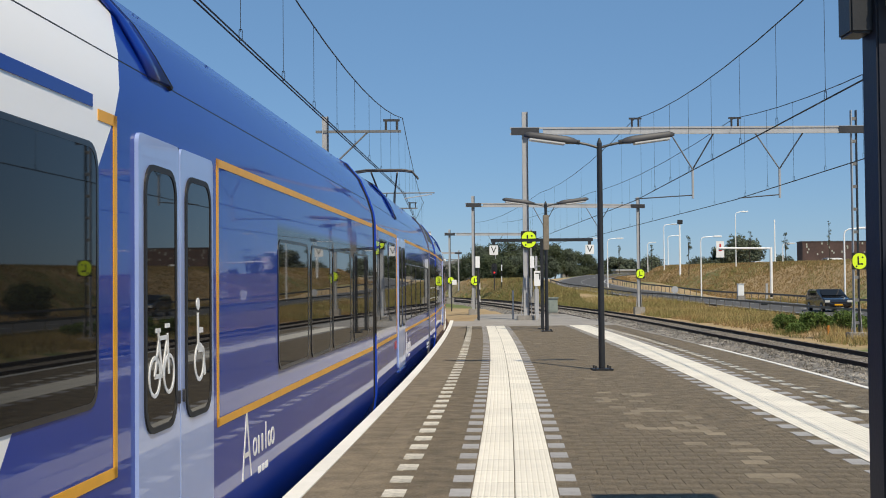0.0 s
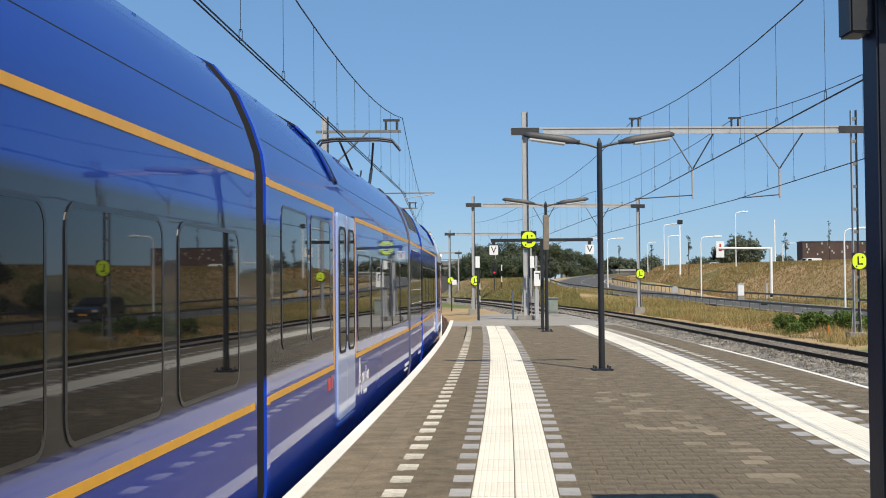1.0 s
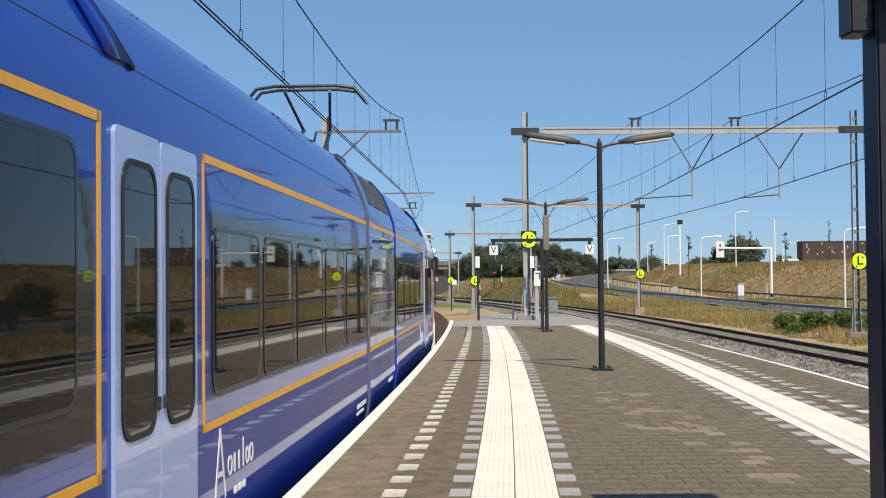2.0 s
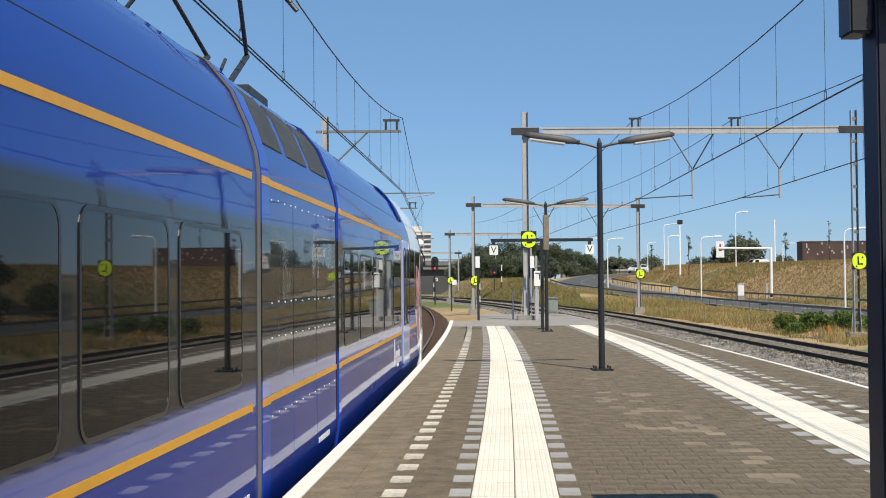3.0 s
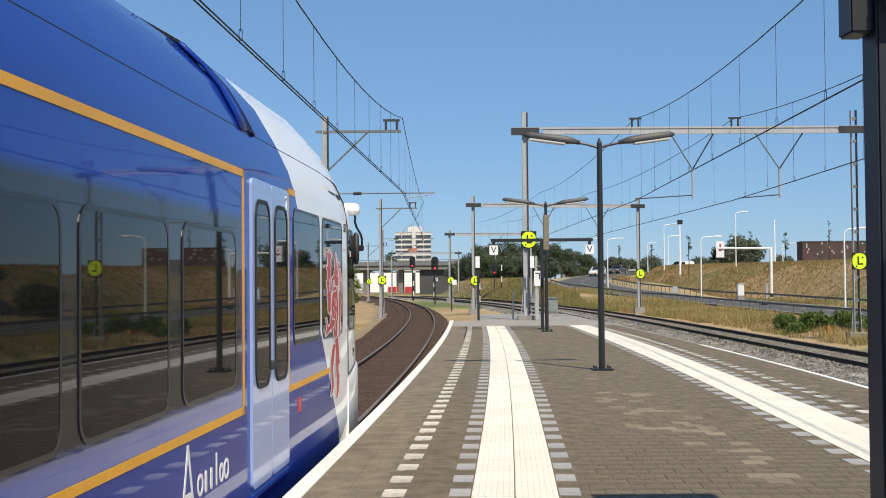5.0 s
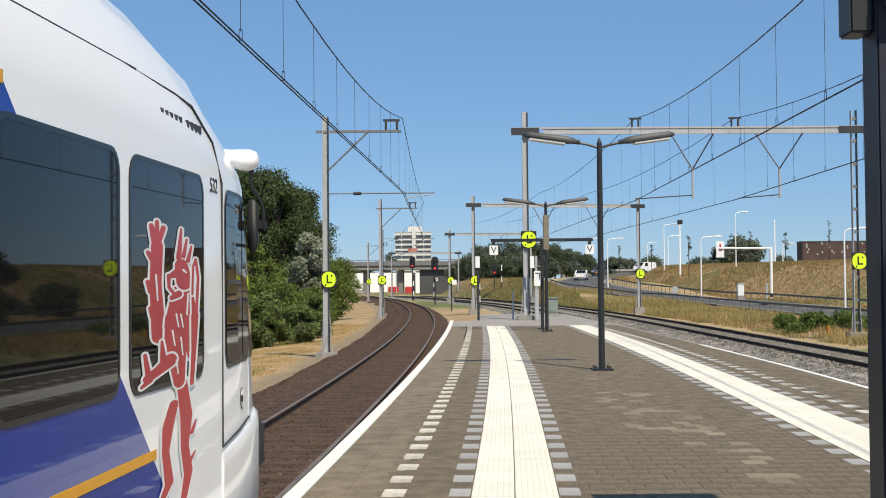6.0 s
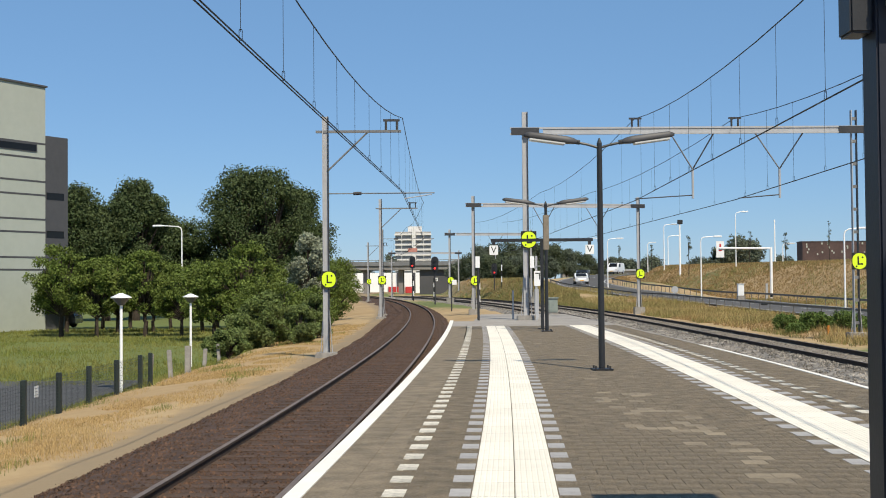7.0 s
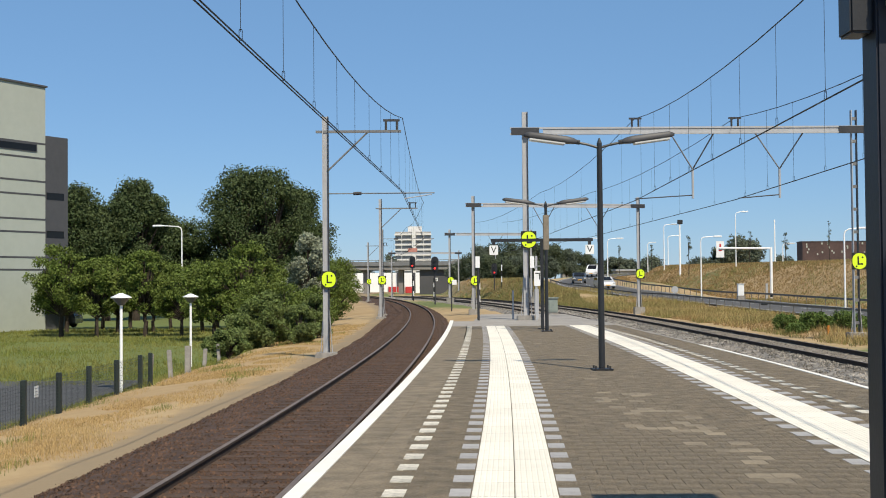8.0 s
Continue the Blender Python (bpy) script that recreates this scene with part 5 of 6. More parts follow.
# ---- small lineside things ----
def marker_post(x, y, h, z0, tag=None):
    mp = thing("striped_post", "black and white striped marker post beside the rails", "marker post", pose(x, y, z0), "striped posts")
    n = 5
    for i in range(n):
        part("band", tubed((0, 0, h * i / n), (0, 0, h * (i + 1) / n), 0.07), M_SIGNK if i % 2 == 0 else M_SIGNW, mp)
    if tag:
        part("plate", boxed(0.1, 0.42, -0.02, 0.0, h - 0.35, h + 0.02), M_SIGNW, mp, "small white plate with a black digit")
        lettering("6", 0.34, pose(0.26, -0.024, h - 0.165, 90, 0, 0), M_SIGNK, mp, "digit")


marker_post(-3.6, 150, 3.0, -0.7)
marker_post(-1.05, 140, 2.6, -0.6, True)
marker_post(7.75, 165, 3.8, ground_z(7.75, 165))
marker_post(2.9, 100, 2.5, -0.6)


M_ASPECT = mat("red_signal_lens", (0.5, 0.02, 0.02), 0.3, 0, 0.02, 4)
M_ASPECT.node_tree.nodes["Principled BSDF"].inputs["Emission Color"].default_value = (1.0, 0.04, 0.03, 1)
M_ASPECT.node_tree.nodes["Principled BSDF"].inputs["Emission Strength"].default_value = 1.2


def signal(x, y, z0, zt):
    sg = thing("rail_signal", "black railway signal head on a post", "signal", pose(x, y, z0), "rail signals")
    part("post", tubed((0, 0, 0), (0, 0, zt - z0 - 0.6), 0.08), M_STEEL, sg)
    part("signal_head", plate(bmesh.new(), rounded(0.75, 1.6, 0.35), lambda a, b, d: (a, -d, zt - z0 + b - 0.8), 0.25), M_BLACK, sg)
    for i in range(3):
        part("hood", tubed((0, -0.25, zt - z0 - 0.4 - 0.42 * i), (0, -0.45, zt - z0 - 0.4 - 0.42 * i), 0.14), M_BLACK, sg)
    part("lens", tubed((0, -0.45, zt - z0 - 1.24), (0, -0.47, zt - z0 - 1.24), 0.12), M_ASPECT, sg, "lit red lens")


signal(-3.95, 160, -0.7, 4.9)
signal(-0.87, 130, -0.8, 4.2)
signal(6.9, 168, ground_z(6.9, 168), 4.0)


def plain_post(name, label, cat, x, y, h, r, material, z0=0.0, plates=()):
    p = thing(name, label, cat, pose(x, y, z0))
    part("post", tubed((0, 0, 0), (0, 0, h), r), material, p)
    for (px, pz, w, hh, m) in plates:
        part("plate", plate(bmesh.new(), rounded(w, hh, 0.02), lambda a, b, d: (px + a, -r - d, pz + b), 0.02), m, p)


plain_post("sign_post", "grey post with a white plate at the platform's end", "sign post", 1.37, 48.8, 2.2, 0.05, M_STEEL, 0, [(-0.02, 2.28, 0.17, 0.45, M_SIGNW)])
plain_post("fence_post", "grey steel tube post on the path", "post", 2.80, 50.2, 1.15, 0.035, M_GALV)
plain_post("fence_post", "grey steel tube post by the mast", "post", 3.72, 50.4, 1.2, 0.04, M_GALV)
plain_post("fence_post", "grey steel tube post by the mast", "post", 3.84, 50.6, 1.2, 0.04, M_GALV)
plain_post("sign_post", "slim post with small yellow disc and white plate", "sign post", 0.62, 94.5, 2.2, 0.05, M_STEEL, -0.7, [(0.22, 2.2, 0.34, 0.38, M_SIGNW)])


def notice_plates():
    n = thing("notice_board", "white notice plates on a steel bracket", "notice board", pose(3.62, 48.4, 0))
    part("bracket", boxed(-0.04, 0.04, -0.02, 0.02, 0, 2.5), M_GALV, n)
    a = part("notice", plate(bmesh.new(), rounded(0.16, 0.46, 0.02), lambda u, v, d: (-0.16 + u, -0.03 - d, 2.26 + v), 0.02), M_SIGNW, n)
    b = part("notice", plate(bmesh.new(), rounded(0.30, 0.58, 0.02), lambda u, v, d: (0.06 + u, -0.03 - d, 1.62 + v), 0.02), M_SIGNW, n, "white plate with a black hooked mark")
    part("mark", boxed(-0.04, 0.14, -0.056, -0.05, 1.80, 1.84), M_SIGNK, b)
    part("mark", boxed(0.10, 0.14, -0.056, -0.05, 1.58, 1.80), M_SIGNK, b)
    part("hood", bend(bmesh.new(), [(-0.08, -0.05, 2.0), (-0.04, -0.05, 2.1), (0.14, -0.05, 2.1), (0.19, -0.05, 2.0)], 0.015), M_GALV, n)


notice_plates()


def cabinet(x, y, z0, w, d, h, label, m):
    c = thing("relay_cabinet", label, "cabinet", pose(x, y, z0))
    part("body", boxed(-w / 2, w / 2, -d / 2, d / 2, 0.08, h, 0.02), m, c)
    part("plinth", boxed(-w / 2 - 0.04, w / 2 + 0.04, -d / 2 - 0.04, d / 2 + 0.04, -0.3, 0.08), M_CONC, c)
    part("cabinet_door", boxed(-w / 2 + 0.06, w / 2 - 0.06, -d / 2 - 0.015, -d / 2, 0.16, h - 0.08), m, c)
    part("lid", boxed(-w / 2 - 0.05, w / 2 + 0.05, -d / 2 - 0.05, d / 2 + 0.05, h, h + 0.06, 0.01), m, c)


cabinet(5.02, 57.3, -0.01, 0.44, 0.36, 0.72, "grey-green relay cabinet beside the rails", mat("cabinet_green", (0.25, 0.29, 0.26), 0.6, 0, 0.1, 4))
cabinet(26.5, 111, 0.0, 0.55, 0.4, 1.1, "small white cabinet at the bank's foot", M_SIGNW)


# ---- vegetation ----
def leaf_cloud(blobs, n, size, rng, flat_=0.6):
    """Many small leaf quads over the surfaces of uneven lumps."""
    v, f = [], []
    tot = sum(b[3] ** 2 for b in blobs)
    for bx, by, bz, br in blobs:
        for _ in range(int(n * br * br / tot)):
            d = Vector((rng.gauss(0, 1), rng.gauss(0, 1), rng.gauss(0, 1))).normalized()
            k = br * (0.42 + 0.70 * rng.random()) * (1 + 0.28 * noise.noise((d * 1.7 + Vector((bx, by, bz)))))
            p = Vector((bx, by, bz)) + Vector((d.x * k, d.y * k, d.z * k * 0.85))
            face = (d + Vector((rng.gauss(0, 0.8), rng.gauss(0, 0.8), 0.2 + rng.gauss(0, 0.8)))).normalized()
            a = face.cross(Vector((rng.gauss(0, 1), rng.gauss(0, 1), rng.gauss(0, 1)))).normalized()
            b = a.cross(face)
            s = size * rng.uniform(0.6, 1.35)
            i = len(v)
            v += [tuple(p - a * s), tuple(p + b * s * 0.5), tuple(p + a * s), tuple(p - b * s * 0.5)]
            f.append((i, i + 1, i + 2, i + 3))
    return v, f


def tree(name, label, x, y, z0, h, r, leaves, size, m, seed, trunk_h=0.3, spread=1.0, lumps=14, group="trees", lump=1.0):
    rng = random.Random(seed)
    t = thing(name, label, "tree" if "tree" in name else "bush", pose(x, y, z0), group)
    bm = bmesh.new()
    tr = max(0.06, h * 0.022) if r > 0.7 else 0.045
    tube(bm, (0, 0, -0.2), (rng.uniform(-.1, .1), 0, h * trunk_h), tr * 1.3, tr, 8)
    tube(bm, (0, 0, h * trunk_h - 0.05), (rng.uniform(-.2, .2), rng.uniform(-.2, .2), h * 0.8), tr, tr * 0.3, 8)
    blobs = []
    for i in range(lumps):
        a = rng.uniform(0, 6.28)
        u = rng.random()
        zz = h * (trunk_h + (1 - trunk_h) * (0.15 + 0.72 * u))
        wide = r * math.sin(math.pi * min(1, max(0.12, 0.2 + 0.72 * u))) * spread
        rr = wide * rng.uniform(0.25, 0.72)
        br = r * rng.uniform(0.30, 0.48) * lump
        zz = min(zz, h - br * 0.8)
        blobs.append((rr * math.cos(a), rr * math.sin(a), zz, br))
        tube(bm, (0, 0, h * trunk_h + 0.3 * (zz - h * trunk_h)), (rr * 0.9 * math.cos(a), rr * 0.9 * math.sin(a), zz), tr * 0.45, tr * 0.12, 5)
    part("trunk", bm, M_BARK, t)
    v, f = leaf_cloud(blobs, leaves, size, rng)
    tagged(fast("crown", v, f, m, t), kind="stuff")
    return t


def px_at(px, Y):
    return (px - 784) / 2200 * Y


GZ = -1.95
# tall dark trees behind the lawn
for i, (px, Y, top, r) in enumerate(((425, 128, 14.8, 5.2), (475, 130, 15.3, 5.6), (525, 135, 12.8, 5.0), (240, 122, 12.8, 4.6), (300, 128, 9.6, 4.4), (190, 122, 9.8, 4.2), (130, 118, 11.8, 4.8), (90, 124, 8.5, 4.2), (345, 140, 6.5, 3.2), (40, 130, 9.0, 5.0), (-40, 140, 10.0, 5.0))):
    tree("tall_tree", "tall dark green leafy tree beyond the lawn", px_at(px, Y), Y, GZ, top - GZ, r, 34000, 0.135, M_LEAF_DARK, 20 + i, 0.16, 1.12, 90, "trees", 0.62)
# orchard of small trees on the lawn
k = 0
for row, (Y, pxs) in enumerate(((83, (100, 165, 260, 325)), (90, (130, 205, 283, 350, 410)), (98, (90, 180, 240, 310, 385, 445)), (76, (385, 440)))):
    for px in pxs:
        rng = random.Random(900 + k)
        h = 5.2 + rng.uniform(-0.5, 0.9)
        tree("fruit_tree", "small bright green fruit tree on the lawn", px_at(px, Y + rng.uniform(-2, 2)), Y, GZ, h * rng.uniform(0.95, 1.14), 2.5 + rng.uniform(-0.3, 0.6), 12000, 0.085, M_LEAF, 60 + k, 0.17, 1.3, 70, "fruit trees", 0.42)
        k += 1
# silvery shrub and hedge beside the line
tree("silver_bush", "tall silvery green bush beside the track", px_at(548, 74), 74, -1.5, 6.6, 2.3, 16000, 0.085, M_LEAF_SILVER, 7, 0.05, 1.0, 50, "bushes", 0.45)
for i, (px, Y, h, r, m) in enumerate(((505, 66, 3.2, 1.8, M_LEAF), (470, 60, 2.6, 1.6, M_LEAF_SHRUB), (545, 70, 2.8, 1.8, M_LEAF), (560, 64, 2.3, 1.2, M_LEAF_SHRUB), (435, 60, 1.9, 1.4, M_LEAF_SHRUB), (455, 68, 3.6, 2.0, M_LEAF), (595, 100, 5.0, 2.2, M_LEAF), (530, 60, 1.8, 1.3, M_LEAF_SHRUB), (405, 52, 1.3, 1.0, M_LEAF_SHRUB), (500, 80, 4.6, 2.4, M_LEAF), (580, 86, 4.6, 2.0, M_LEAF), (600, 120, 4.8, 2.4, M_LEAF_SHRUB))):
    xx = px_at(px, Y)
    tree("hedge_bush", "dense green bush beside the track", xx, Y, ground_z(xx, Y) - 0.1, h * 1.12, r * 1.12, 11000, 0.062, m, 130 + i, 0.03, 1.2, 40, "bushes", 0.5)
# woods in the distance
for i, (px, Y, h, r) in enumerate(((850, 222, 6.6, 2.9), (872, 228, 7.3, 3.0), (897, 225, 7.5, 3.1), (925, 232, 7.2, 3.2), (955, 226, 6.8, 2.9), (982, 228, 7.0, 3.0), (1002, 236, 6.2, 2.6), (1018, 255, 6.5, 2.6), (835, 232, 5.4, 2.8), (812, 240, 4.0, 2.6), (885, 212, 4.4, 2.6), (935, 210, 4.0, 2.4), (965, 212, 4.2, 2.4), (1040, 280, 6.4, 3.0), (860, 212, 4.4, 2.6), (910, 214, 4.4, 2.6))):
    xx = px_at(px, Y)
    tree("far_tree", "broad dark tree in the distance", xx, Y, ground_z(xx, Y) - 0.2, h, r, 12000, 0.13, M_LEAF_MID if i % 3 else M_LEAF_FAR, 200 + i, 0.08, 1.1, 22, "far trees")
for i, (px, Y, h, r) in enumerate(((1090, 300, 8.5, 3.5), (1065, 310, 8.0, 3.2), (1300, 320, 15.0, 6), (1330, 330, 14, 5), (1275, 330, 12.5, 4.5), (1110, 380, 9, 5), (1130, 300, 6.5, 4), (1155, 420, 11, 6), (690, 560, 17, 5), (775, 520, 13, 5), (640, 420, 9, 6), (820, 330, 8, 6), (1440, 420, 14, 5), (1510, 300, 9, 4), (1385, 420, 11, 5), (1240, 440, 11, 6))):
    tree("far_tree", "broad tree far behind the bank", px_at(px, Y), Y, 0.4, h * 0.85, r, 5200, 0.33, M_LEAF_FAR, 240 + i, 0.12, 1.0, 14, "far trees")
for i in range(14):
    rng = random.Random(300 + i)
    xx, Y = 15.6 + 0.29 * i + rng.uniform(-0.3, 0.3), 55.5 + rng.uniform(-2.5, 3.5)
    tree("roadside_bush", "low green weeds beside the mast", xx, Y, ground_z(xx, Y) - 0.1, 0.95 + rng.uniform(-.35, .25), 0.8, 2600, 0.05, M_LEAF_WEED, 310 + i, 0.05, 1.2, 16, "bushes", 0.7)
for i, (px, Y, h) in enumerate(((1218, 165, 8.2), (1095, 240, 9.5), (1153, 210, 8.0), (1390, 150, 7.4), (1467, 200, 11.5), (1327, 160, 8))):
    tree("young_tree", "thin young tree with sparse leaves on the bank", px_at(px, Y), Y, ground_z(px_at(px, Y), Y), h - ground_z(px_at(px, Y), Y), 0.5, 170, 0.10, M_LEAF_FAR, 330 + i, 0.35, 1.0, 12, "young trees")


# Bushes outside the view, added to darken what the train's windows reflect.
for i, (xx, Y, h, r) in enumerate(((31.5, 58, 5.0, 2.8), (34, 63, 5.6, 3.2), (32, 68, 4.4, 2.6), (35, 74, 5.8, 3.2), (32.5, 79, 4.6, 2.6), (33, 50, 5.2, 3.0), (36, 44, 5.4, 3.0), (32, 38, 5.0, 2.8), (34, 30, 5.4, 3.0))):
    tree("bank_bush", "dark green bush out of view on the bank beyond the mast", xx, Y, ground_z(xx, Y) - 0.2, h * 0.5, r * 0.75, 7000, 0.10, M_LEAF_DARK, 400 + i, 0.05, 1.15, 30, "bushes", 0.7)


def blades(name, label, n, place, h, m, seed):
    rng = random.Random(seed)
    v, f = [], []
    while len(f) < n:
        p = place(rng)
        if p is None:
            continue
        x, y, z = p
        for _ in range(3):
            a = rng.uniform(0, 6.28)
            w = 0.004 + 0.00018 * y
            hh = h * rng.uniform(0.4, 1.2)
            bx, by = x + rng.uniform(-.12, .12), y + rng.uniform(-.12, .12)
            lean = rng.uniform(-1.1, 1.1) * hh
            k = len(v)
            v += [(bx - w * math.cos(a), by - w * math.sin(a), z - 0.03), (bx + w * math.cos(a), by + w * math.sin(a), z - 0.03), (bx + lean * math.sin(a), by + lean * math.cos(a), z + hh)]
            f.append((k, k + 1, k + 2))
    tagged(fast(name, v, f, m), label, "grass", kind="stuff")


def verge(rng):
    y = 14 + 70 * rng.random() ** 1.6
    o = -rng.triangular(3.5, 8.2, 5.2)
    x, yy = left_at(y, o)
    if noise.noise((x * 0.6, yy * 0.4, 3)) < -0.12:
        return None
    return x, yy, ground_z(x, yy)


def lawn(rng):
    y = 42 + 55 * rng.random() ** 1.4
    x = left_x(y) - rng.uniform(8.0, 40.0)
    return x, y, ground_z(x, y)


def right_bank(rng):
    y = 45 + 150 * rng.random()
    x0 = 30 - 0.05 * max(0.0, y - 100)
    x = rng.choice((rng.uniform(right_x(y) + 3.6, 20.5), rng.uniform(x0, x0 + 12), rng.uniform(x0, x0 + 12)))
    if 13 < x < 24 and y > 120:
        return None
    return x, y, ground_z(x, y)


def verge_green(rng):
    y = 16 + 55 * rng.random() ** 1.5
    o = -rng.uniform(4.2, 8.8)
    x, yy = left_at(y, o)
    if noise.noise((x * 0.45, yy * 0.3, 8)) < 0.22 and o > -7.6:
        return None
    return x, yy, ground_z(x, yy)


def right_green(rng):
    y = 45 + 165 * rng.random()
    x0 = 30 - 0.05 * max(0.0, y - 100)
    x = rng.choice((rng.uniform(right_x(y) + 3.4, 19.0), rng.uniform(x0 - 0.5, x0 + 12)))
    if 13 < x < 24 and y > 120:
        return None
    if noise.noise((x * 0.2, y * 0.1, 8)) < 0.05:
        return None
    return x, y, ground_z(x, y)


def field(rng):
    y = 40 + 110 * rng.random() ** 1.2
    x = rng.uniform(right_x(y) + 3.9, 21.3 - 0.07 * max(0.0, y - 118))
    if noise.noise((x * 0.3, y * 0.12, 5)) < -0.25:
        return None
    return x, y, ground_z(x, y)


def mound_top(rng):
    y = 105 + 75 * rng.random()
    x = rng.uniform(max(-5.0, right_x(y) + 3.5), 13.5 + 0.02 * (y - 100))
    return x, y, ground_z(x, y)


M_BANK = mat("bank_blades", (0.33, 0.225, 0.105), 0.85, 0, 0.2, 0.5, spec=0.12, rnd=0.22, col2=(0.25, 0.17, 0.075))
M_WEED = mat("weed_blades", (0.18, 0.19, 0.065), 0.8, 0, 0.2, 1, spec=0.12, rnd=0.3, col2=(0.24, 0.20, 0.085))
blades("dry_grass", "dry yellow grass on the verge beside the track", 90000, verge, 0.06, M_DRY, 1)
blades("lawn_grass", "green meadow grass beyond the fence", 100000, lawn, 0.18, M_GRASS, 2)
blades("bank_grass", "tall dry grass on the bank beside the road", 140000, right_bank, 0.22, M_BANK, 3)
blades("verge_weeds", "green weeds on the verge", 9000, verge_green, 0.16, M_GRASS, 4)
blades("bank_weeds", "green weeds on the bank", 40000, right_green, 0.26, M_WEED, 5)
blades("field_grass", "tall dry grass between the track and the road", 34000, field, 0.36, mat("field_blades", (0.37, 0.28, 0.125), 0.85, 0, 0.2, 0.4, spec=0.12, rnd=0.25, col2=(0.24, 0.215, 0.08)), 8)
blades("mound_grass", "straw and green grass on the mound before the trees", 24000, mound_top, 0.30, M_WEED, 6)
blades("mound_straw", "dry straw on the mound before the trees", 9000, mound_top, 0.26, M_BANK, 7)


# ---- left side: fence, posts, lamps, building ----
def fence():
    fe = thing("mesh_fence", "low dark green wire mesh fence with steel posts", "fence")
    ys = [22.5, 25, 27.5, 30, 32.5, 35.2, 37.9, 39.2]
    xs = [-9.3 + 0.004 * (y - 22) for y in ys]
    m = mat("fence_green", (0.02, 0.03, 0.028), 0.6, 0, 0.1, 5)
    bm = bmesh.new()
    for x, y in zip(xs, ys):
        z = ground_z(x, y)
        part("post", boxed(x - 0.06, x + 0.06, y - 0.06, y + 0.06, z - 0.3, z + 1.0, 0.01), m, fe)
    for (xa, ya), (xb, yb) in zip(zip(xs, ys), zip(xs[1:], ys[1:])):
        za, zb = ground_z(xa, ya), ground_z(xb, yb)
        bm = bmesh.new()
        for i in range(12):
            tube(bm, (xa, ya, za + 0.08 + i * 0.075), (xb, yb, zb + 0.08 + i * 0.075), 0.0035, n=4)
        n = int((yb - ya) / 0.10)
        for i in range(1, n):
            t = i / n
            tube(bm, (xa + (xb - xa) * t, ya + (yb - ya) * t, za + (zb - za) * t + 0.04), (xa + (xb - xa) * t, ya + (yb - ya) * t, za + (zb - za) * t + 0.95), 0.003, n=4)
        part("mesh_panel", bm, m, fe)
    part("plate", boxed(xs[2] - 0.02, xs[2], 28.3, 28.55, ground_z(xs[2], 28) + 0.55, ground_z(xs[2], 28) + 0.8), M_SIGNW, fe, "small white plate")


fence()


def concrete_post(x, y, h, w):
    z = ground_z(x, y)
    p = thing("concrete_post", "weathered old concrete fence post on the verge", "post", pose(x, y, z, 0, random.Random(int(y * 10)).uniform(-4, 4), 0), "concrete posts")
    bm = boxed(-w / 2, w / 2, -w / 2, w / 2, -0.3, h, 0.02)
    part("shaft", bm, M_CONC, p)


for px, Y, h, w in ((265, 39.8, 0.98, 0.13), (302, 42, 0.95, 0.14), (332, 44.5, 0.95, 0.2), (361, 47.5, 0.7, 0.14), (387, 51.5, 0.75, 0.13)):
    concrete_post(px_at(px, Y), Y, h, w)


def park_lamp(x, y, h):
    z = ground_z(x, y)
    p = thing("park_lamp", "park lamp with white conical cap on white pole", "lamp post", pose(x, y, z), "park lamps")
    part("pole", tubed((0, 0, -0.2), (0, 0, h - 0.35), 0.055, 0.045, 12), M_WHITE, p)
    part("bowl", tubed((0, 0, h - 0.36), (0, 0, h - 0.13), 0.08, 0.30, 20), mat("lamp_bowl", (0.12, 0.12, 0.12), 0.4, 0, 0.05, 4), p)
    part("cap", tube(tubed((0, 0, h - 0.13), (0, 0, h - 0.10), 0.33, 0.33, 20), (0, 0, h - 0.10), (0, 0, h + 0.02), 0.33, 0.06, 20), M_WHITE, p, "white conical cap")


park_lamp(-10.2, 39.4, 3.1)
park_lamp(-10.6, 52.2, 3.05)


def street_lamp(x, y, z0, ztop, reach, r=0.07, group="street lamps"):
    h = ztop - z0
    s = 1 if reach > 0 else -1
    p = thing("street_lamp", "tall white street lamp with curved arm", "street lamp", pose(x, y, z0), group)
    part("pole", tubed((0, 0, -0.3), (0, 0, h - 0.4), r, r * 0.7, 10), M_WHITE, p)
    part("arm", bend(bmesh.new(), [(0, 0, h - 0.4), (s * 0.08, 0, h - 0.15), (s * 0.3, 0, h - 0.03), (reach, 0, h + 0.05)], r * 0.6), M_WHITE, p)
    part("lamp_head", boxed(*sorted((reach - s * 0.1, reach + s * 0.75)), -0.14, 0.14, h - 0.04, h + 0.12, 0.05), M_WHITE, p)


street_lamp(px_at(322, 100), 100, GZ, 6.2, -1.6)
for px, Y, ytop, s in ((1240, 120, 418, 1.3), (1494, 84, 404, 1.0), (1075, 150, 421, 1.2), (1302, 150, 374, 0.8), (1175, 185, 396, 1.2), (1182, 200, 416, 1.3), (1146, 240, 428, 0.9), (1385, 190, 430, 1.1), (1062, 260, 420, -1.0)):
    x = px_at(px, Y)
    street_lamp(x, Y, ground_z(x, Y), 1.5 + (497.5 - (px - 784) * 0.0087 * 0.8 - ytop) / 2200 * Y, s, 0.07 if Y < 160 else 0.09)


def camera_mast(px, Y, ytop):
    x = px_at(px, Y)
    z = ground_z(x, Y)
    zt = 1.5 + (495 - ytop) / 2200 * Y
    p = thing("camera_mast", "thick white pole with dark box on top", "pole", pose(x, Y, z), "camera masts")
    part("pole", tubed((0, 0, -0.3), (0, 0, zt - z - 0.6), 0.14, 0.11, 12), M_WHITE, p)
    part("box", boxed(-0.3, 0.4, -0.2, 0.2, zt - z - 0.6, zt - z, 0.05), M_BLACK, p)


